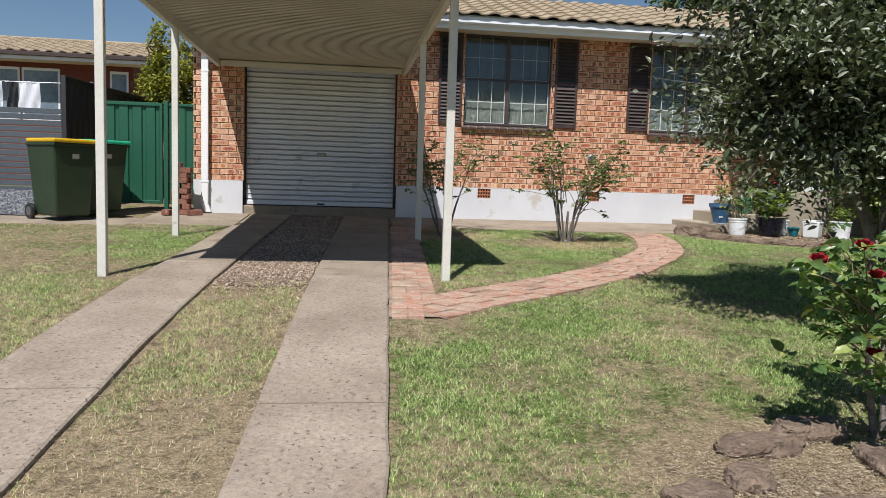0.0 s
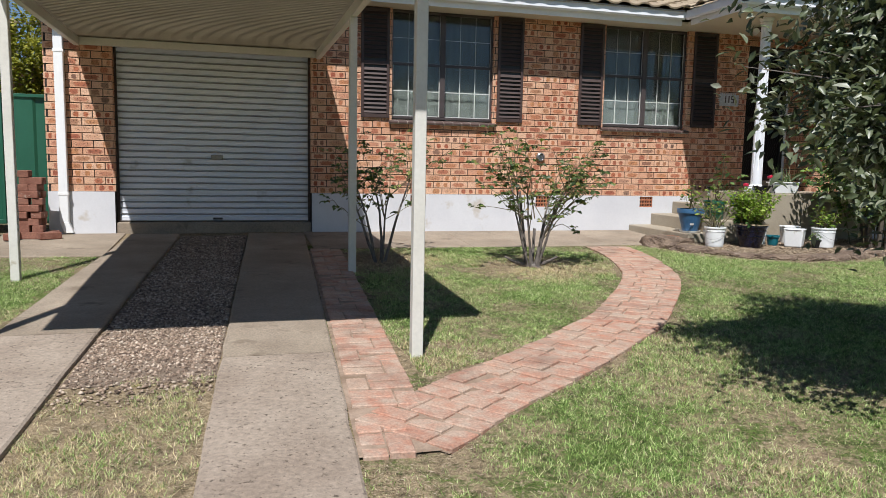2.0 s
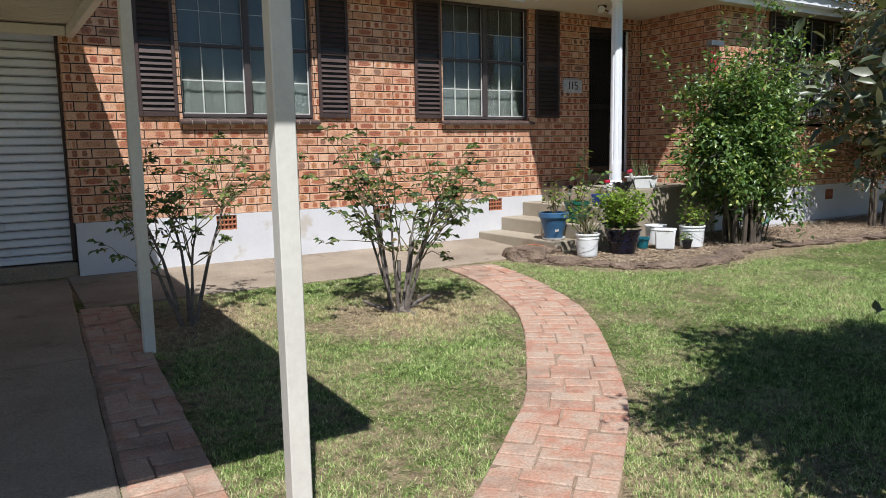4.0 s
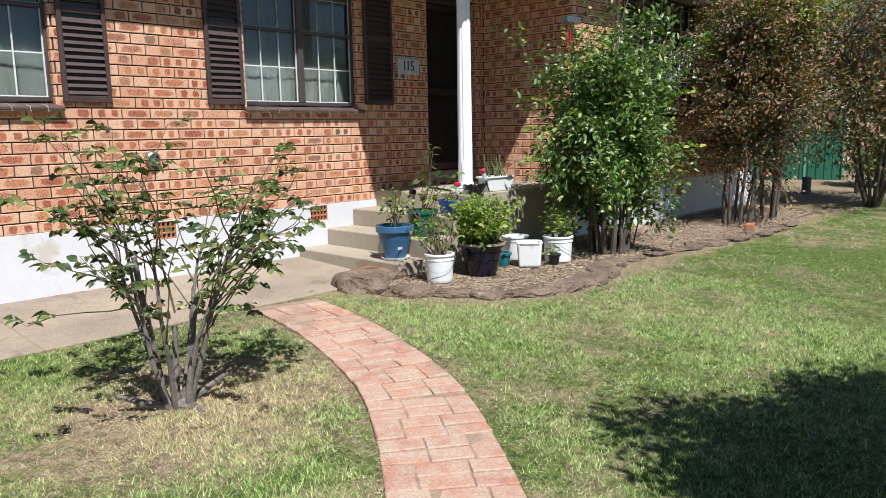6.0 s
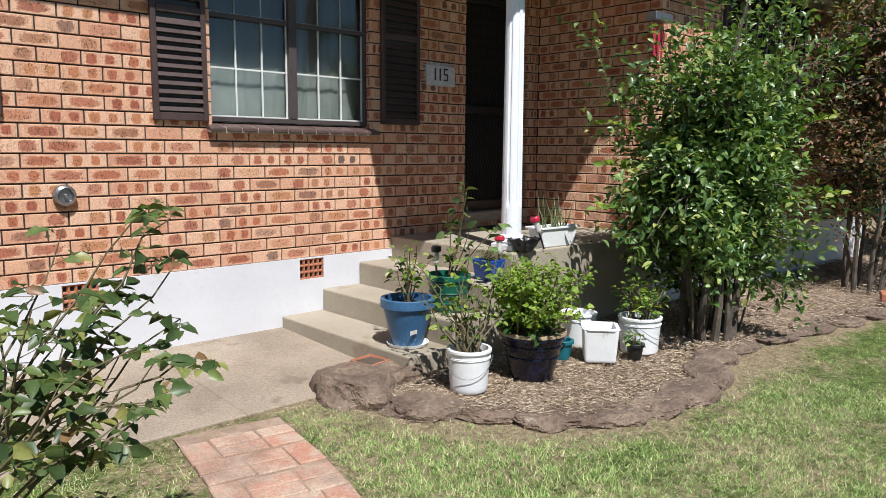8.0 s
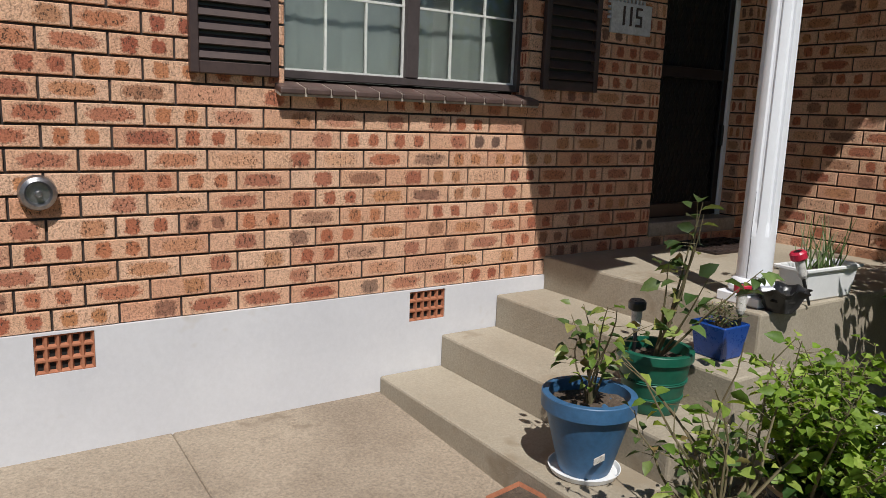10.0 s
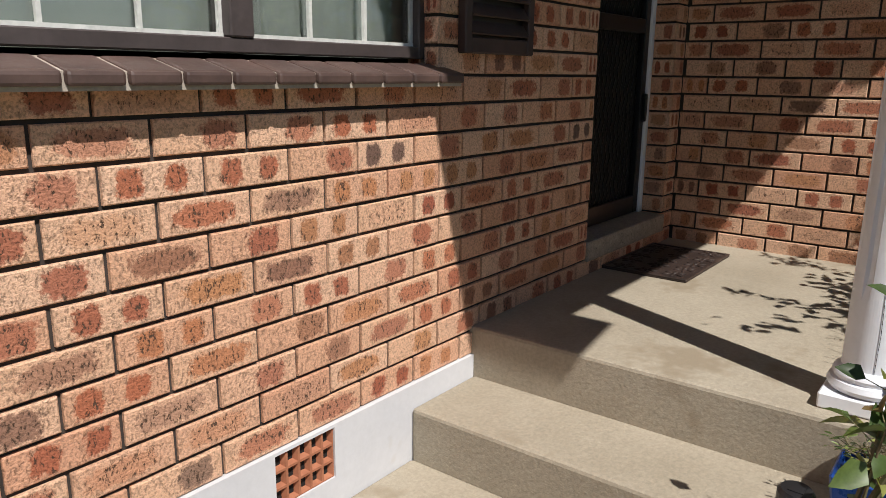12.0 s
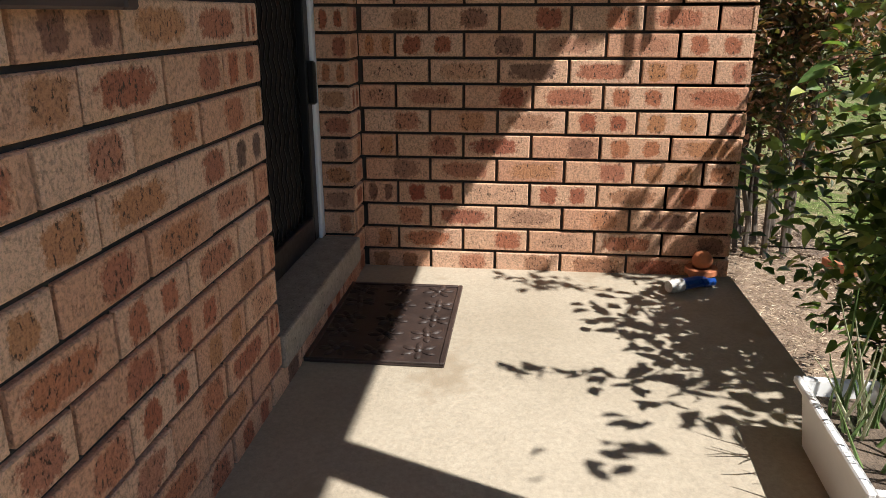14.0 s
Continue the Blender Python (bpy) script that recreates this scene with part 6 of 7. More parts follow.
p = bucket((6.30, 9.93, BZ), 0.10, 0.115, 0.23, "white plastic bucket behind the navy pot", True, 10)
p = pot("plant_pot", "small teal plastic pot behind the navy pot", "plant pot", (6.42, 9.78, BZ), 0.055, 0.075, 0.13, M_TEAL)
# square tub
p = thing("square_tub", "square white plastic tub with a rolled rim", "tub", (6.59, 9.60, BZ), 40)
bm = boxm(-0.115, 0.115, -0.115, 0.115, 0, 0.23, 0.02, 3)
for v in bm.verts:
    s = 0.86 + 0.14 * v.co.z / 0.23
    v.co.x *= s
    v.co.y *= s
top = max(bm.faces, key=lambda f: f.calc_center_median().z * 10 + f.calc_area())
bmesh.ops.inset_region(bm, faces=[top], thickness=0.004)
bmesh.ops.translate(bm, verts=top.verts[:], vec=(0, 0, -0.2))
for v in top.verts:
    v.co.x *= 0.88
    v.co.y *= 0.88
part("body", bm, M_WHITE_PLASTIC, p)
bm = bmesh.new()
tube(bm, [(0.117 * math.copysign(min(1, abs(1.25 * math.cos(a))), math.cos(a)), 0.117 * math.copysign(min(1, abs(1.25 * math.sin(a))), math.sin(a)), 0.222) for a in [2 * math.pi * i / 32 for i in range(33)]], 0.006, 6)
part("rim", bm, M_WHITE_PLASTIC, p)
p = bucket((6.98, 9.55, BZ), 0.125, 0.140, 0.245, "white plastic bucket with a young leafy plant", True, 20)
herb(p, 33, 0.21, 14, 0.34, 0.45, 0.060, M_LEAF_LIGHT, 13, 0.38, 0.14, start=0.07)
p = pot("plant_pot", "small black nursery pot with a seedling", "plant pot", (6.79, 9.46, BZ), 0.042, 0.055, 0.105, M_BLACK)
herb(p, 35, 0.07, 5, 0.20, 0.35, 0.038, M_LEAF_SHRUB, 7, 0.6, 0.14)
# buried square tray beside the step
p = thing("tray", "square terracotta tray of soil by the steps", "tray", (5.33, 10.40, 0.775), 8)
bm = boxm(-0.09, 0.09, -0.09, 0.09, 0, 0.05, 0.004)
top = max(bm.faces, key=lambda f: f.calc_center_median().z * 10 + f.calc_area())
bmesh.ops.inset_region(bm, faces=[top], thickness=0.012)
bmesh.ops.translate(bm, verts=top.verts[:], vec=(0, 0, -0.02))
part("body", bm, M_TERRA, p)
part("soil", boxm(-0.076, 0.076, -0.076, 0.076, 0.022, 0.040, 0.004), M_SOIL, p)
# odds at the end of the porch
p = pot("plant_pot", "small terracotta pot lying by the porch edge", "plant pot", (8.235, 10.40, PORCH), 0.034, 0.046, 0.06, M_TERRACOTTA, soil=False)
p = thing("hose_nozzle", "blue and black garden hose nozzle with an orange collar", "hose nozzle", (8.15, 10.46, PORCH + 0.028), 120)
bm = bmesh.new()
tube(bm, [(-0.11, 0, -0.01), (-0.04, 0, 0.0), (0.03, 0, 0.0)], [0.018, 0.020, 0.022], 10)
part("grip", bm, M_BLUE2, p)
bm = bmesh.new()
tube(bm, [(0.03, 0, 0.0), (0.06, 0, 0.0), (0.085, 0, 0.0)], [0.024, 0.026, 0.020], 12)
part("collar", bm, M_CLEAR, p)
p = thing("gnome_ball", "orange ball ornament resting in the terracotta pot", "ornament", (8.235, 10.40, PORCH + 0.085))
bm = bmesh.new()
bmesh.ops.create_uvsphere(bm, u_segments=20, v_segments=12, radius=0.035)
part("ball", bm, M_TERRACOTTA, p, smooth=True)

# ---------------- rocks and planted bed ----------------
def mulch_mat():
    return surf("straw_mulch", (0.25, 0.17, 0.115), (0.42, 0.315, 0.22), 5, 75, 1.0, 0.9, 0.015, grain=0.55, spots=((0.10, 0.072, 0.05), 8.0, 0.60))


M_MULCH = mulch_mat()
bm = bmesh.new()
prev = None
for i in range(95):
    x = 5.02 + i * 0.085
    rx = min(ROCKLINE, key=lambda q: abs(q.x - x) + (0.6 if q.y > 9.9 and x > 5.15 else 0))
    y0 = rx.y
    y1 = 10.45 if x < 5.42 else (10.28 if x > 6.46 else 10.35)
    y1 = max(y1, y0 + 0.05)
    cur = []
    for k in range(10):
        y = y0 + (y1 - y0) * k / 9
        cur.append(bm.verts.new((x, y, ground_z(y) + 0.012 + 0.035 * min(1, k / 2) * (1 if x < 8.2 else max(0.2, 1 - (x - 8.2) * 0.6)) + 0.014 * noise.noise((x * 5, y * 5, 0)))))
    if prev:
        for k in range(9):
            bm.faces.new((prev[k], cur[k], cur[k + 1], prev[k + 1]))
    prev = cur
tagged(part("garden_bed", bm, M_MULCH, smooth=True), "dry mulch and soil bed edged with rocks", "garden bed", kind="structure")


def litter(n, seed):
    r = np.random.default_rng(seed)
    x = np.concatenate([r.uniform(5.05, 8.4, int(n * 0.7)), r.uniform(8.4, 13, n - int(n * 0.7))])
    y = r.uniform(8.6, 10.3, n)
    ok = in_bed(x, y) & ~((x > 5.4) & (x < 6.5) & (y > 10.1))
    x, y = x[ok], y[ok]
    n = len(x)
    z = np.interp(y, GYS, GZS) + 0.045 + r.uniform(0, 0.012, n)
    a, l, w = r.uniform(0, 6.28, n), r.uniform(0.012, 0.055, n), r.uniform(0.0014, 0.005, n)
    dx, dy = np.cos(a), np.sin(a)
    t = r.normal(0, 0.15, n)
    A = np.stack([x, y, z], 1)
    B = np.stack([x + dx * l, y + dy * l, z + t * l], 1)
    C = np.stack([x + dx * l * 0.5 - dy * w, y + dy * l * 0.5 + dx * w, z + t * l * 0.5 + 0.003], 1)
    return np_mesh("leaf_litter", np.stack([A, B, C], 1).reshape(-1, 3), np.arange(3 * n).reshape(-1, 3), island_mat("dry_litter", [(0.0, (0.10, 0.065, 0.045)), (0.5, (0.40, 0.30, 0.20)), (1.0, (0.66, 0.55, 0.40))]))


tagged(litter(80000, 6), "dry straw and leaf litter on the bed", "leaf litter", kind="stuff")


def rock(at, size, turn, seed, name="garden_rock", label="weathered brown-grey basalt rock edging the bed", group="edging rocks"):
    bm = bmesh.new()
    bmesh.ops.create_icosphere(bm, subdivisions=5, radius=1)
    o = Vector((seed * 3.7, seed * 1.3, 0))
    for v in bm.verts:
        d = v.co.normalized()
        k = 1.08 + 0.28 * noise.noise(d * 1.2 + o) - 0.14 * abs(noise.noise(d * 2.3 + o)) - 0.06 * abs(noise.noise(d * 4.6 + o)) + 0.03 * noise.noise(d * 9 + o) + 0.02 * noise.noise(d * 21 + o)
        c = d * k
        c.z = min(c.z, 0.66 + 0.14 * noise.noise(d * 2.5 + o))
        v.co = Vector((c.x * size[0], c.y * size[1], c.z * size[2]))
    ob = part(name, bm, M_ROCK, smooth=True)
    ob.matrix_basis = pose(*at, 0, 0, turn)
    return tagged(ob, label, "rock", group=group)


rrng = random.Random(40)
for i, (x, y, sx, sy, sz, turn) in enumerate(((5.06, 10.19, 0.25, 0.19, 0.20, 75), (5.32, 10.18, 0.20, 0.12, 0.15, 20), (5.20, 9.74, 0.20, 0.13, 0.12, -40), (5.42, 9.48, 0.16, 0.11, 0.085, -45), (5.62, 9.22, 0.18, 0.12, 0.09, -42), (5.90, 9.03, 0.19, 0.12, 0.10, -20), (6.22, 8.96, 0.17, 0.13, 0.11, 0), (6.55, 8.95, 0.20, 0.13, 0.12, 5), (6.95, 9.03, 0.22, 0.13, 0.15, 25), (7.30, 9.18, 0.21, 0.13, 0.13, 20), (7.75, 9.24, 0.20, 0.12, 0.075, -5), (8.25, 9.18, 0.20, 0.12, 0.07, -12), (8.75, 9.10, 0.22, 0.13, 0.085, -8), (9.25, 9.03, 0.20, 0.12, 0.07, -10), (9.75, 8.97, 0.22, 0.13, 0.09, -6), (10.3, 8.92, 0.22, 0.14, 0.10, 4), (10.9, 8.94, 0.24, 0.14, 0.09, 10), (11.5, 9.0, 0.24, 0.15, 0.08, 0))):
    rock((x, y, ground_z(y) + 0.012), (sx * 1.12, sy * 1.15, sz * (0.90 if i < 2 else 0.66)), turn, i + 1)
for i, (x, y, sx, sy, sz, turn) in enumerate(((1.80, 2.88, 0.20, 0.10, 0.075, 5), (2.12, 3.02, 0.20, 0.10, 0.085, 10), (2.28, 2.72, 0.17, 0.09, 0.07, 70), (1.62, 2.62, 0.13, 0.09, 0.06, 40), (1.35, 2.50, 0.14, 0.10, 0.05, 15), (1.95, 2.35, 0.18, 0.10, 0.06, -30))):
    rock((x, y, ground_z(y) + 0.005), (sx, sy, sz), turn, i + 31, label="flat grey-brown rock on dry ground under the rose", group="rocks by the rose")
ob = part("brick_offcut", boxm(-0.11, 0.11, -0.05, 0.05, 0, 0.07, 0.005), M_TERRA)
ob.matrix_basis = pose(10.35, 9.02, ground_z(9.0) + 0.055, 0, 0, 20)
tagged(ob, "loose red brick on the bed", "brick")

# ---------------- wall fittings ----------------
p = thing("house_number_plate", "pale scalloped plaque with house numerals", "number plate", (7.01, W - 0.002, 2.745))
M_PLAQUE = surf("pale_stone_plaque", (0.52, 0.52, 0.53), (0.68, 0.68, 0.68), 24, 70, 0.8, 0.4, 0.003)
bm = boxm(-0.165, 0.165, -0.014, 0.0, -0.095, 0.075, 0.003)
for k in range(9):
    u = -0.155 + k * 0.031
    box(bm, u, u + 0.014, -0.013, -0.001, 0.074, 0.098)
for k in range(4):
    v = -0.02 + k * 0.028
    box(bm, -0.185, -0.164, -0.013, -0.001, v, v + 0.012)
part("plaque", bm, M_PLAQUE, p)
for x0, x1, z0, z1 in ((-0.075, -0.060, -0.05, 0.055), (-0.018, -0.003, -0.05, 0.055), (0.030, 0.043, 0.010, 0.0418), (0.030, 0.080, -0.05, -0.037), (0.030, 0.080, 0.042, 0.055), (0.030, 0.080, -0.003, 0.0098), (0.067, 0.080, -0.0368, -0.0032)):
    part("numeral_bar", boxm(x0, x1, -0.019, -0.0145, z0, z1), M_BROWN, p)
# round fitting on the wall
M_STEEL = surf("dull_steel", (0.30, 0.30, 0.31), (0.42, 0.42, 0.43), 9, 60, 0.35, metal=0.9)
p = thing("gas_fitting", "round dull steel wall fitting with a brass centre", "wall fitting", (3.977, W - 0.002, 1.825))
bm = lathe(bmesh.new(), [(0.062, 0.0), (0.066, 0.012), (0.060, 0.040), (0.046, 0.052), (0.040, 0.044), (0.038, 0.030)], 32)
bm.transform(pose(0, 0, 0, 90))
part("rim", bm, M_STEEL, p, smooth=True)
bm = lathe(bmesh.new(), [(0.012, 0.028), (0.012, 0.058), (0.008, 0.062)], 16)
bm.transform(pose(0, 0, 0, 90))
part("spindle", bm, M_STEEL, p)
# twin spotlight under the porch ceiling
p = thing("porch_spotlight", "twin white adjustable spotlights under the porch ceiling", "light fitting", (7.0, 11.05, SOFFIT))
part("base", lathe(bmesh.new(), [(0.055, -0.002), (0.055, -0.022), (0.030, -0.032)], 24), M_BROWN, p)
for s in (-1, 1):
    bm = bmesh.new()
    tube(bm, [(0, 0, -0.03), (s * 0.05, -0.02, -0.06), (s * 0.085, -0.05, -0.075)], [0.010, 0.010, 0.014], 8)
    part("arm", bm, M_BROWN, p)
    bm = lathe(bmesh.new(), [(0.020, -0.03), (0.036, 0.0), (0.044, 0.05), (0.040, 0.052)], 20)
    bm.transform(pose(s * 0.09, -0.06, -0.08, 70, 0, s * 25))
    part("head", bm, M_TRIM, p)
# red chimes at the corner of the wing
p = thing("wind_chime", "red tube wind chime hung on a grey bracket", "wind chime", (8.20, 10.24, 3.16))
part("bracket", boxm(-0.14, 0.12, -0.05, 0.045, 0.0, 0.07, 0.006), M_STEEL, p)
for k, x in enumerate((-0.08, -0.05, -0.02, 0.01, 0.04)):
    bm = bmesh.new()
    tube(bm, [(x, 0, 0.0), (x, 0, -0.06), (x, 0, -0.065)], [0.001, 0.001, 0.009], 8)
    tube(bm, [(x, 0.012 * (k % 2), -0.06), (x, 0.012 * (k % 2), -0.36 + 0.03 * abs(k - 2))], 0.009, 8)
    part("chime_tube", bm, M_RED, p)
# downpipe
p = thing("downpipe", "white painted rectangular downpipe with a kicked foot", "downpipe", (-2.09, W - 0.055, 0))
part("pipe", boxm(-0.05, 0.05, -0.04, 0.04, 0.93, 3.66, 0.006), M_RUST_PIPE, p)
bm = boxm(-0.05, 0.05, -0.04, 0.04, 0.80, 0.932, 0.006)
for v in bm.verts:
    v.co.x += (0.93 - v.co.z) * 0.35
part("foot", bm, M_RUST_PIPE, p)
for z in (1.25, 2.9):
    part("strap", boxm(-0.058, 0.058, -0.044, 0.054, z, z + 0.03, 0.002), M_RUST_PIPE, p)

# ---------------- stack of old bricks ----------------
srng = random.Random(77)
M_OLD = surf("old_red_brick", (0.22, 0.085, 0.055), (0.34, 0.16, 0.11), 7, 60, 0.95, 0.5, 0.005, grain=0.4, spots=((0.42, 0.34, 0.28), 12.0, 0.64))
stack_data = part("old_brick", boxm(-0.115, 0.115, -0.055, 0.055, 0, 0.076, 0.006), M_OLD)
stack_mesh = stack_data.data
bpy.data.objects.remove(stack_data)
gz = ground_z(11.2) + 0.012
for c in range(10):
    for i in range(2):
        if c == 9 and i == 1:
            continue
        ob = new("old_brick", stack_mesh)
        turn = 0 if c % 2 == 0 else 90
        off = -0.058 + i * 0.117
        x, y = (-2.36, 11.25 + off) if turn == 0 else (-2.36 + off, 11.25)
        ob.matrix_basis = pose(x + srng.uniform(-0.022, 0.022), y + srng.uniform(-0.012, 0.012), gz + c * 0.0765, 0, 0, turn + srng.uniform(-7, 7))
        tagged(ob, "reclaimed red brick in a rough stack", "brick", group="stack of old bricks")
for x, y, turn in ((-2.17, 11.15, 30), (-2.52, 11.08, 80), (-2.15, 11.28, 100)):
    ob = new("old_brick", stack_mesh)
    ob.matrix_basis = pose(x, y, gz, 0, 0, turn)
    tagged(ob, "loose reclaimed red brick at the foot of the stack", "brick", group="stack of old bricks")

# ---------------- bins ----------------
M_BIN = surf("dark_green_bin_plastic", (0.018, 0.036, 0.016), (0.028, 0.05, 0.022), 3, 40, 0.5, 0.08, 0.002, grain=0.12)
M_LID_Y = surf("yellow_lid_plastic", (0.70, 0.42, 0.01), (0.78, 0.50, 0.02), 3, 40, 0.45)
M_LID_G = surf("mint_green_lid_plastic", (0.02, 0.42, 0.22), (0.03, 0.50, 0.27), 3, 40, 0.45)


def bin_thing(at, turn, lid_mat, label):
    ob = thing("wheelie_bin", label, "wheelie bin", at, turn, group="wheelie bins")
    bm = boxm(-0.29, 0.29, -0.34, 0.34, 0.06, 0.98, 0.03, 2)
    for v in bm.verts:
        s = 0.78 + 0.22 * (v.co.z - 0.06) / 0.92
        v.co.x *= s
        v.co.y = v.co.y * s + 0.05 * (1 - s)
    part("body", bm, M_BIN, ob)
    bm = boxm(-0.305, 0.305, -0.37, 0.33, 0.955, 0.995, 0.012, 2)
    part("collar", bm, M_BIN, ob)
    bm = boxm(-0.312, 0.312, -0.385, 0.30, 0.997, 1.045, 0.02, 3)
    for v in bm.verts:
        if v.co.z > 1.02:
            v.co.z += 0.02 * math.cos(v.co.x * 4.5)
    part("lid", bm, lid_mat, ob)
    bm = bmesh.new()
    tube(bm, [(-0.24, 0.30, 0.97), (-0.22, 0.40, 1.0), (0.22, 0.40, 1.0), (0.24, 0.30, 0.97)], 0.016, 8)
    part("handle", bm, M_BIN, ob)
    for s in (-1, 1):
        bm = lathe(bmesh.new(), [(0.06, -0.025), (0.10, -0.024), (0.105, 0.0), (0.10, 0.024), (0.06, 0.025)], 28)
        bm.transform(pose(s * 0.27, 0.30, 0.105, 0, 90, 0))
        wh = part("wheel", bm, M_BLACK, ob)
        bm = lathe(bmesh.new(), [(0.02, -0.028), (0.058, -0.027), (0.058, 0.027), (0.02, 0.028)], 20)
        bm.transform(pose(s * 0.27, 0.30, 0.105, 0, 90, 0))
        part("hub", bm, M_STEEL, wh)
    bm = boxm(-0.045, 0.045, -0.3345, -0.330, 0.80, 0.86, 0.001)
    part("badge", bm, M_CLEAR, ob)
    return ob


bin_thing((-3.66, 10.25, ground_z(10.25) + 0.008), 48, M_LID_Y, "dark green wheelie bin with a yellow lid")
bin_thing((-3.47, 10.95, ground_z(10.8) + 0.008), 48, M_LID_G, "dark green wheelie bin with a mint green lid")

# ---------------- gate, fences, neighbour ----------------
def ribbed_panel(x0, x1, z0, z1, pitch=0.095):
    """Trapezoid ribbed steel sheet in the plane y = 0."""
    bm = bmesh.new()
    us, n = [], int((x1 - x0) / pitch)
    for i in range(n):
        u = x0 + (x1 - x0) * i / n
        w = (x1 - x0) / n
        us += [(u, 0.0), (u + w * 0.62, 0.0), (u + w * 0.70, 0.022), (u + w * 0.92, 0.022)]
    us.append((x1, 0.0))
    prev = None
    for u, d in us:
        cur = [bm.verts.new((u, d + e, z)) for e, z in ((0.0, z0), (0.0, z1), (0.003, z1), (0.003, z0))]
        if prev:
            for k in range(4):
                bm.faces.new((prev[k], cur[k], cur[(k + 1) % 4], prev[(k + 1) % 4]))
        prev = cur
    return bm


gate = thing("side_gate", "closed green ribbed steel side gate", "gate", (-3.06, W + 0.10, 0))
part("sheet", ribbed_panel(-0.50, 0.28, 0.95, 2.38, 0.19), M_GREEN, gate)
for a, b, c, d in ((-0.54, 0.32, 0.90, 0.95), (-0.54, 0.32, 2.37, 2.42), (-0.54, -0.50, 0.95, 2.37), (0.28, 0.32, 0.95, 2.37)):
    part("gate_frame", boxm(a, b, -0.02, 0.03, c, d, 0.004), M_GREEN, gate)
part("latch", boxm(-0.53, -0.45, -0.04, -0.02, 1.62, 1.66, 0.004), M_BLACK, gate)
fence = thing("steel_fence", "green ribbed steel fence panel beside the gate", "fence", (-2.52, W + 0.10, 0))
part("sheet", ribbed_panel(-0.13, 0.24, 0.90, 2.38, 0.19), M_GREEN, fence)
part("top_rail", boxm(-0.13, 0.245, -0.02, 0.03, 2.38, 2.42, 0.004), M_GREEN, fence)
part("post", boxm(-0.195, -0.135, -0.04, 0.03, 0.75, 2.45, 0.004), M_GREEN, fence)

fence = thing("charcoal_fence", "charcoal ribbed steel boundary fence", "fence", (-4.23, 12.0, 0), 83)
part("sheet", ribbed_panel(0.03, 4.4, 0.8, 2.73, 0.19), M_CHARCOAL, fence)
part("top_rail", boxm(0.0, 4.4, -0.02, 0.04, 2.73, 2.79, 0.004), M_CHARCOAL, fence)
for u in (0.0, 2.2, 4.35):
    part("post", boxm(u - 0.03, u + 0.03, -0.03, 0.045, 0.7, 2.79, 0.004), M_CHARCOAL, fence)

fence = thing("slat_fence", "grey horizontal slat fence of the neighbouring yard", "fence", (0, 13.2, 0))
slat_bm = boxm(-9.5, -4.62, -0.012, 0.012, 0, 0.085, 0.003)
first = part("slat", slat_bm, M_SLATE_FENCE, fence)
for k in range(14):
    s = first if k == 0 else new("slat", first.data)
    s.parent = fence
    s.location = (0, 0, 0.98 + k * 0.1005)
for x in (-9.4, -7.8, -6.2, -4.66):
    part("post", boxm(x - 0.03, x + 0.03, 0.014, 0.07, 0.8, 2.42, 0.004), M_SLATE_FENCE, fence)

M_CLOTH = surf("white_cotton", (0.70, 0.70, 0.74), (0.80, 0.80, 0.83), 6, 90, 0.9, 0.3, 0.004, grain=0.1)
line = thing("clothes_line", "thin wire clothes line behind the slat fence", "clothes line", (0, 13.75, 0))
bm = bmesh.new()
tube(bm, [(-9.0, 0, 2.86), (-6.5, 0, 2.84), (-4.4, 0, 2.86)], 0.004, 5)
part("wire", bm, M_STEEL, line)
for x in (-9.0, -4.4):
    part("post", boxm(x - 0.025, x + 0.025, -0.025, 0.025, 0.8, 2.9, 0.003), M_STEEL, line)
for x, w, mt, lab in ((-6.25, 0.24, M_CLOTH, "white cloth pegged on a clothes line"), (-5.98, 0.24, M_CLOTH, "white cloth pegged on a clothes line"), (-5.70, 0.18, M_CHARCOAL, "dark garment pegged on a clothes line"), (-5.42, 0.34, M_CLOTH, "white sheet pegged on a clothes line")):
    bm = bmesh.new()
    rows = []
    for i in range(9):
        u = -w / 2 + w * i / 8
        rows.append([bm.verts.new((u, 0.02 * math.sin(i * 1.4 + k), 2.845 - 0.09 * k)) for k in range(6)])
    for a, b in zip(rows, rows[1:]):
        for k in range(5):
            bm.faces.new((a[k], b[k], b[k + 1], a[k + 1]))
    ob = part("washing", bm, mt, smooth=True)
    ob.location = (x, 13.75, 0)
    tagged(ob, lab, "washing", group="washing on the line")

M_BLUE_GRAVEL = island_mat("blue_grey_gravel", [(0.0, (0.10, 0.105, 0.115)), (0.5, (0.19, 0.195, 0.21)), (1.0, (0.33, 0.335, 0.35))])
r9 = np.random.default_rng(9)
pts = np.stack([r9.uniform(-9, -4.25, 7000), r9.uniform(10.7, 13.1, 7000)], 1)
pts = np.column_stack([pts, np.interp(pts[:, 1], [10.7, 13.1], [0.76, 1.0])])
ob = stones("blue_gravel", pts, 0.026, M_BLUE_GRAVEL, 10)
tagged(ob, "blue-grey gravel of the neighbouring drive", "gravel", kind="stuff")
bm = bmesh.new()
bm.faces.new([bm.verts.new(v) for v in ((-9, 10.65, 0.752), (-4.2, 10.65, 0.752), (-4.2, 13.15, 1.0), (-9, 13.15, 1.0))])
tagged(part("gravel_base", bm, surf("grey_gravel_base", (0.13, 0.13, 0.14), (0.2, 0.2, 0.21), 9, 60, 1.0)), "grey gravel drive next door", "drive", kind="structure")

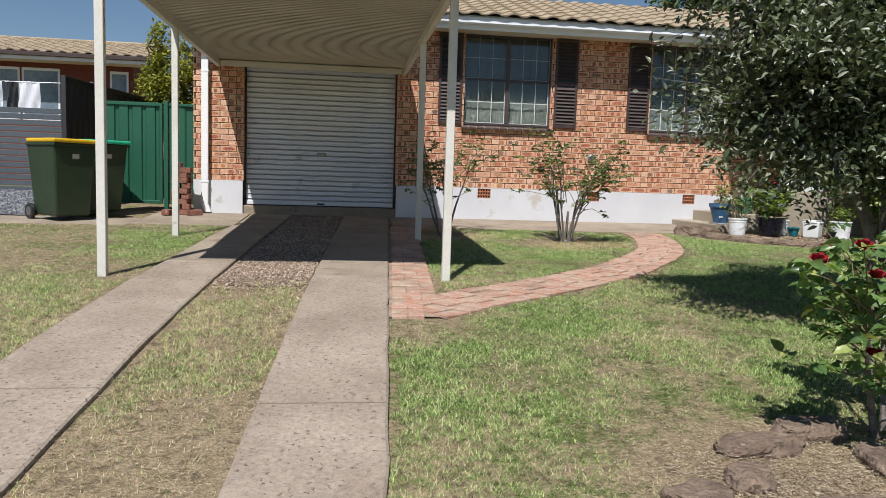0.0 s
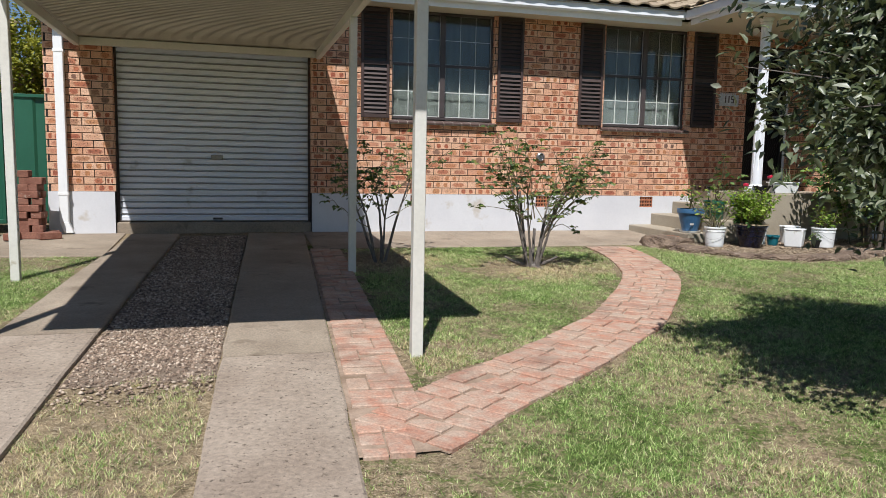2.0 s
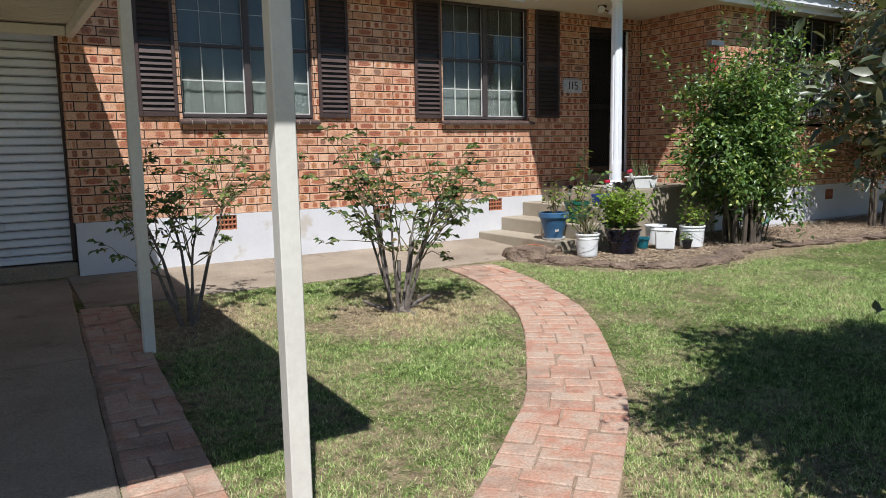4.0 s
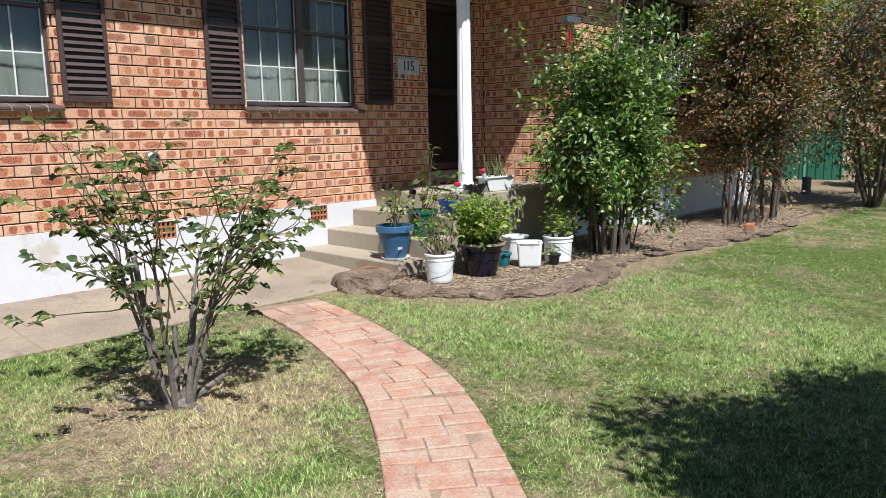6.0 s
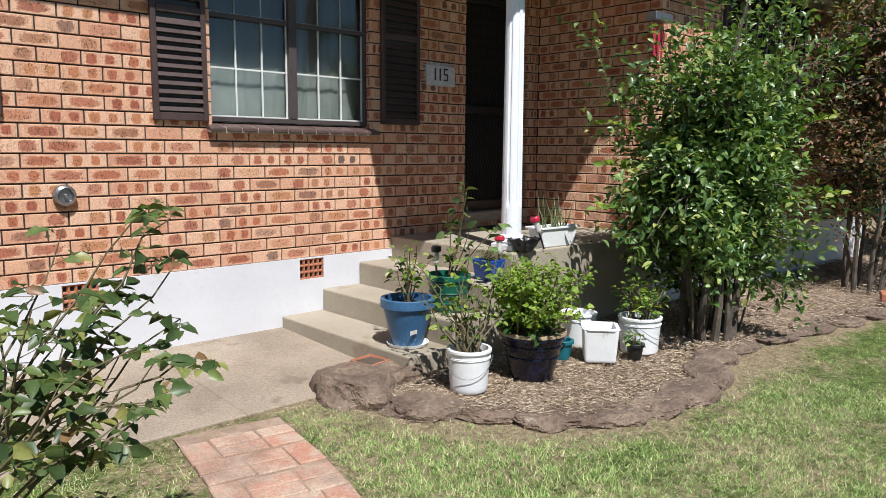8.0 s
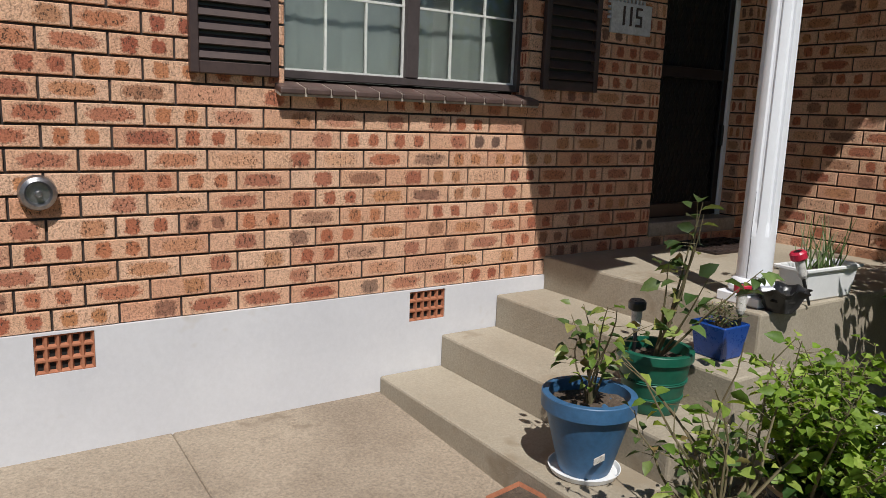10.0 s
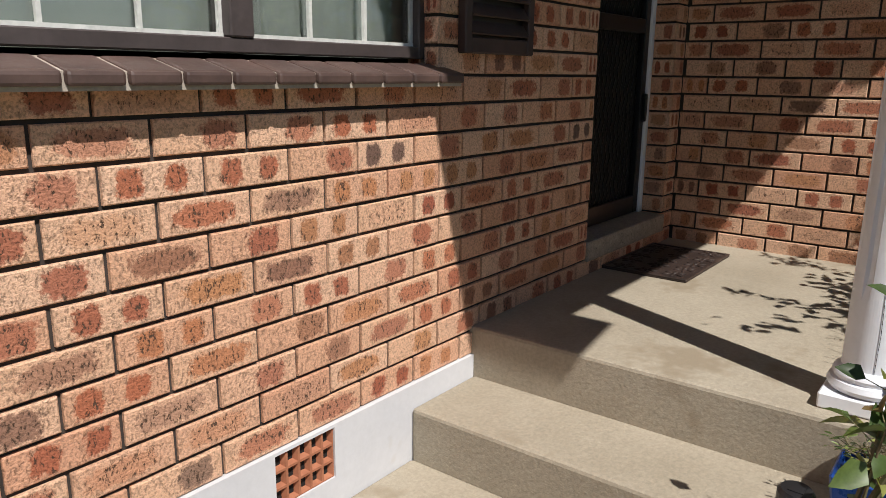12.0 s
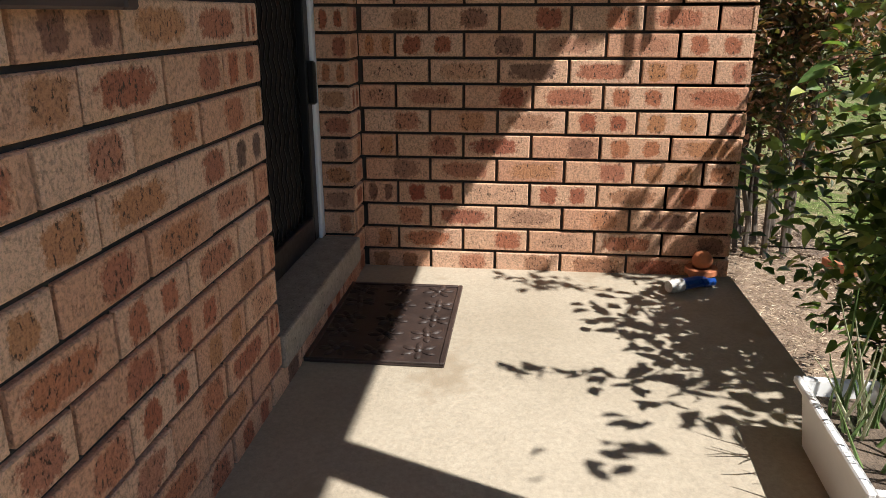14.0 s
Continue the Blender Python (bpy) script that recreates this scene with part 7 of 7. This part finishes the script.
house = thing("neighbour_house", "red brick neighbouring house with a tan tiled roof", "house", (0, 20, 0))
# red brick with the shadow on this wall darkened into its colour
M_REDBRICK = surf("far_red_brick_shaded", (0.15, 0.04, 0.025), (0.20, 0.058, 0.034), 8, 40, 0.9)
part("wall", boxm(-16, -5.4, 0, 6, 0.5, 4.05), M_REDBRICK, house)
part("fascia", boxm(-16.3, -4.9, -0.62, -0.58, 3.98, 4.14), M_TRIM, house, "white fascia")
part("gutter", boxm(-16.3, -4.9, -0.70, -0.63, 4.06, 4.16, 0.01), M_BROWN, house)
part("soffit", boxm(-16.3, -4.9, -0.58, -0.002, 3.98, 4.0), M_SOFFIT, house)
nvs, nfs = [], []
for r in range(7):
    for k in range(38):
        m = pose(-16.3 + k * TILE_W, -0.66 + r * TILE_L * math.cos(radians(16)), 4.16 + r * TILE_L * math.sin(radians(16)), 16)
        b = len(nvs)
        nvs += [m @ Vector(v) for v in tv]
        nfs += [tuple(i + b for i in f) for f in tf]
mesh_object("roof_tiles", nvs, nfs, M_TILE, house)["kind"] = "stuff"
part("ridge", boxm(-16.3, -4.9, 1.40, 1.62, 4.74, 4.83, 0.03), M_TILE, house)
part("rear_roof", boxm(-16.2, -5.0, 1.5, 1.7, 4.0, 4.75), M_TILE, house)
for x0, x1 in ((-8.9, -8.1), (-8.05, -7.15), (-5.95, -5.5)):
    wn = part("window", boxm(x0, x1, -0.03, -0.002, 2.55, 3.85, 0.004), M_TRIM, house)
    part("pane", boxm(x0 + 0.05, x1 - 0.05, -0.036, -0.031, 2.62, 3.78), surf("far_window_glass", (0.12, 0.16, 0.20), (0.25, 0.31, 0.36), 1.2, 9, 0.15, 0.0, 0.001), wn)

woody("tree", "small light green tree behind the side gate", "tree", (-3.35, 15.2, ground_z(15.2)), 51, 5, (0, 0, 2.25), (0.75, 0.7, 1.15), 520, 14, (0.07, 0.045), M_LEAF_YELLOW, 0.06, M_BARK, 0.5, 0.06)
woody("tree", "dark tree behind the house roof", "tree", (13.5, 27, 1.0), 52, 6, (0, 0, 7.0), (2.6, 2.2, 2.4), 500, 18, (0.20, 0.11), M_LEAF_FAR, 0.25, M_BARK, 0.5, 0.16)

# ---------------- far side of the lawn ----------------
woody("shrub", "bronze-leafed crepe myrtle by the far fence", "shrub", (14.6, 8.7, ground_z(8.7)), 61, 7, (0, 0, 2.3), (2.1, 1.5, 2.1), 1050, 15, (0.075, 0.038), M_LEAF_MYRTLE, 0.06, M_BARK_DARK, 0.5, 0.10, shell=0.2)
woody("shrub", "low green bush beside the green steel fence", "shrub", (18.6, 9.6, ground_z(9.6)), 62, 6, (0, 0, 0.75), (0.95, 0.8, 0.65), 320, 14, (0.08, 0.04), M_LEAF_SHRUB, 0.06, M_BARK, 0.4, 0.08, shell=0.2)
fence = thing("green_fence", "green ribbed steel fence at the far end of the lawn", "fence", (18.2, 12.3, 0), -42)
part("sheet", ribbed_panel(0.0, 2.4, 0.75, 2.35, 0.19), M_GREEN, fence)
for u in (-0.03, 1.5, 2.43):
    part("post", boxm(u - 0.03, u + 0.03, -0.03, 0.04, 0.6, 2.4, 0.004), surf("pale_green_post", (0.10, 0.22, 0.17), (0.14, 0.27, 0.21), 4, 40, 0.5), fence)
part("top_rail", boxm(0.0, 2.4, -0.02, 0.03, 2.35, 2.39, 0.004), M_GREEN, fence)
for x, y, h in ((16.1, 10.2, 0.32), (16.9, 9.5, 0.36)):
    bm = lathe(bmesh.new(), [(0.09, -0.05), (0.085, 0.05), (0.08, h - 0.01), (0.075, h), (0.02, h + 0.004)], 14)
    ob = part("tree_stump", bm, M_BARK)
    ob.location = (x, y, ground_z(y))
    tagged(ob, "short sawn grey-brown tree stump in the lawn", "stump", group="stumps")
ob = thing("fallen_limb", "pale bare leaning limb beside the bush", "branch", (18.0, 9.3, ground_z(9.3)))
bm = bmesh.new()
tube(bm, [(0, 0, -0.03), (0.35, -0.35, 0.55), (0.8, -0.9, 1.15), (1.5, -1.6, 1.6), (2.4, -2.3, 2.2)], [0.06, 0.055, 0.05, 0.04, 0.025], 8)
part("limb", bm, surf("pale_bark", (0.30, 0.26, 0.21), (0.42, 0.37, 0.30), 9, 60, 0.9), ob)
frng = random.Random(70)
for i, (x, y, h, lm) in enumerate(((23, 13.5, 5.2, M_LEAF_FAR), (24.5, 10.5, 6.0, M_LEAF_YELLOW), (26, 7.2, 5.0, M_LEAF_FAR), (27, 3.5, 5.6, M_LEAF_FAR), (25, 0.0, 4.8, M_LEAF_FAR), (22.5, 17.5, 6.0, M_LEAF_FAR))):
    woody("tree", "tall leafy garden tree beyond the lawn" if lm is M_LEAF_FAR else "yellow-green tree beyond the lawn", "tree", (x, y, ground_z(y)), 80 + i, 6, (0, 0, h * 0.55), (2.2, 2.2, h * 0.5), 420, 16, (0.17, 0.09), lm, 0.2, M_BARK, 0.5, 0.16, group="far trees", shell=0.3)
hose = thing("garden_hose", "coiled green garden hose hung by the wing wall", "garden hose", (9.25, WY - 0.10, 1.02))
bm = bmesh.new()
pts = []
for i in range(150):
    a = i * 0.21
    pts.append((0.20 * math.cos(a) * (1 + 0.08 * math.sin(i * 0.7)), 0.03 * math.sin(i * 0.31), 0.22 * math.sin(a) + 0.02 * math.sin(i * 0.13)))
tube(bm, pts, 0.008, 6)
part("coil", bm, surf("green_hose_rubber", (0.03, 0.16, 0.12), (0.05, 0.2, 0.15), 9, 60, 0.5), hose)
part("hook", boxm(-0.02, 0.02, -0.03, 0.088, 0.15, 0.20, 0.004), M_STEEL, hose)

# ---------------- bricks ----------------
def brick_mesh(length=0.230, height=0.0769, depth=0.013, ch=0.003):
    """A brick face, centred, that looks along -y, with a UV across its front."""
    me = bpy.data.meshes.new("brick")
    hl, hh = length / 2, height / 2
    vs = [(-hl, depth, -hh), (hl, depth, -hh), (hl, depth, hh), (-hl, depth, hh),
          (-hl, ch, -hh), (hl, ch, -hh), (hl, ch, hh), (-hl, ch, hh),
          (-hl + ch, 0, -hh + ch), (hl - ch, 0, -hh + ch), (hl - ch, 0, hh - ch), (-hl + ch, 0, hh - ch)]
    fs = [(8, 9, 10, 11)]
    for i in range(4):
        j = (i + 1) % 4
        fs.append((4 + i, 4 + j, 8 + j, 8 + i))
        fs.append((i, j, 4 + j, 4 + i))
    me.from_pydata(vs, [], fs)
    uv = me.uv_layers.new(name="UVMap")
    for lp in me.loops:
        v = vs[lp.vertex_index]
        uv.data[lp.index].uv = (v[0] / length + 0.5, v[2] / height + 0.5)
    me.materials.append(M_BRICK)
    return me, vs, fs


BRICK, BV, BF = brick_mesh()


def lay_bricks(wall, m0, a0, a1, z0, z1, phase, holes, near):
    """Stretcher bond on a face. m0: the pose of the face (its x along the wall, looking along -y); near(u, z): a piece of its own."""
    rng = random.Random(5)
    vs, fs, uvs = [], [], []
    k0 = int(math.floor((z0 - COURSE0) / COURSE + 0.01))
    k = k0
    while COURSE0 + k * COURSE < z1 - 0.01:
        za, zb = COURSE0 + k * COURSE, min(COURSE0 + k * COURSE + 0.0769, z1)
        za = max(za, z0)
        spans = [(a0, a1)]
        for h in holes:
            if h[2] < (za + zb) / 2 < h[3]:
                spans = [s for (p, q) in spans for s in ((p, min(q, h[0])), (max(p, h[1]), q)) if s[1] - s[0] > 0.02]
        off = phase + (0 if k % 2 == 0 else 0.12)
        for p, q in spans:
            n = math.floor((p - off) / STRETCH)
            while off + n * STRETCH < q:
                u0, u1 = off + n * STRETCH + 0.005, off + (n + 1) * STRETCH - 0.005
                n += 1
                u0, u1 = max(u0, p), min(u1, q)
                if u1 - u0 < 0.025 or zb - za < 0.015:
                    continue
                m = m0 @ Matrix.Translation(((u0 + u1) / 2, rng.uniform(-0.0025, 0.0022), (za + zb) / 2 + 0.005)) @ pose(0, 0, 0, rng.uniform(-0.4, 0.4), rng.uniform(-0.25, 0.25), rng.uniform(-0.3, 0.3)) @ Matrix.Diagonal(((u1 - u0) / 0.230, 1, (zb - za) / 0.0769, 1))
                if near((u0 + u1) / 2, (za + zb) / 2):
                    b = new("brick", BRICK)
                    b.parent = wall
                    b.matrix_basis = m
                else:
                    i0 = len(vs)
                    vs += [m @ Vector(v) for v in BV]
                    fs += [tuple(i + i0 for i in f) for f in BF]
                    for f in BF:
                        uvs += [(BV[i][0] / 0.230 + 0.5, BV[i][2] / 0.0769 + 0.5) for i in f]
        k += 1
    if fs:
        rest = mesh_object("brickwork", vs, fs, M_BRICK_FAR, wall)
        uv = rest.data.uv_layers.new(name="UVMap")
        uv.data.foreach_set("uv", [c for t in uvs for c in t])
        rest["kind"] = "stuff"


lay_bricks(wall_north, pose(0, W, 0), HX0, NX - 0.002, COURSE0, SOFFIT, 4.0, HOLES, lambda u, z: u > 4.45 and z < 3.0)
lay_bricks(wall_east, pose(NX, 0, 0, 0, 0, -90), -(W - 0.002), -WY, COURSE0, SOFFIT, -11.49, [], lambda u, z: z < 3.0)
lay_bricks(wall_wing, pose(0, WY, 0), NX, 13.6, COURSE0, SOFFIT, 8.31, [WWIN], lambda u, z: False)
# returns of the openings
lay_bricks(wall_north, pose(DOOR[1] - 0.012, 0, 0, 0, 0, -90), -(W + 0.114), -(W + 0.002), COURSE0 + 2 * COURSE, 3.55, -(W + 0.12), [], lambda u, z: True)
for e, turn, s in ((WIN1[0], 90, 1), (WIN1[1], -90, -1), (WIN2[0], 90, 1), (WIN2[1], -90, -1), (GARAGE[0], 90, 1), (GARAGE[1], -90, -1)):
    lo = 1.29 if e in GARAGE else 2.23
    a, b = sorted((s * (W + 0.003), s * (W + 0.12)))
    lay_bricks(wall_north, pose(e + s * 0.012, 0, 0, 0, 0, turn), a, b, lo, 3.1 if e in GARAGE else SOFFIT, a - 0.06, [], lambda u, z: False)
lay_bricks(wall_west, pose(HX0, 0, 0, 0, 0, -90), -18.9, -(W + 0.002), COURSE0, SOFFIT, -11.7, [], lambda u, z: False)
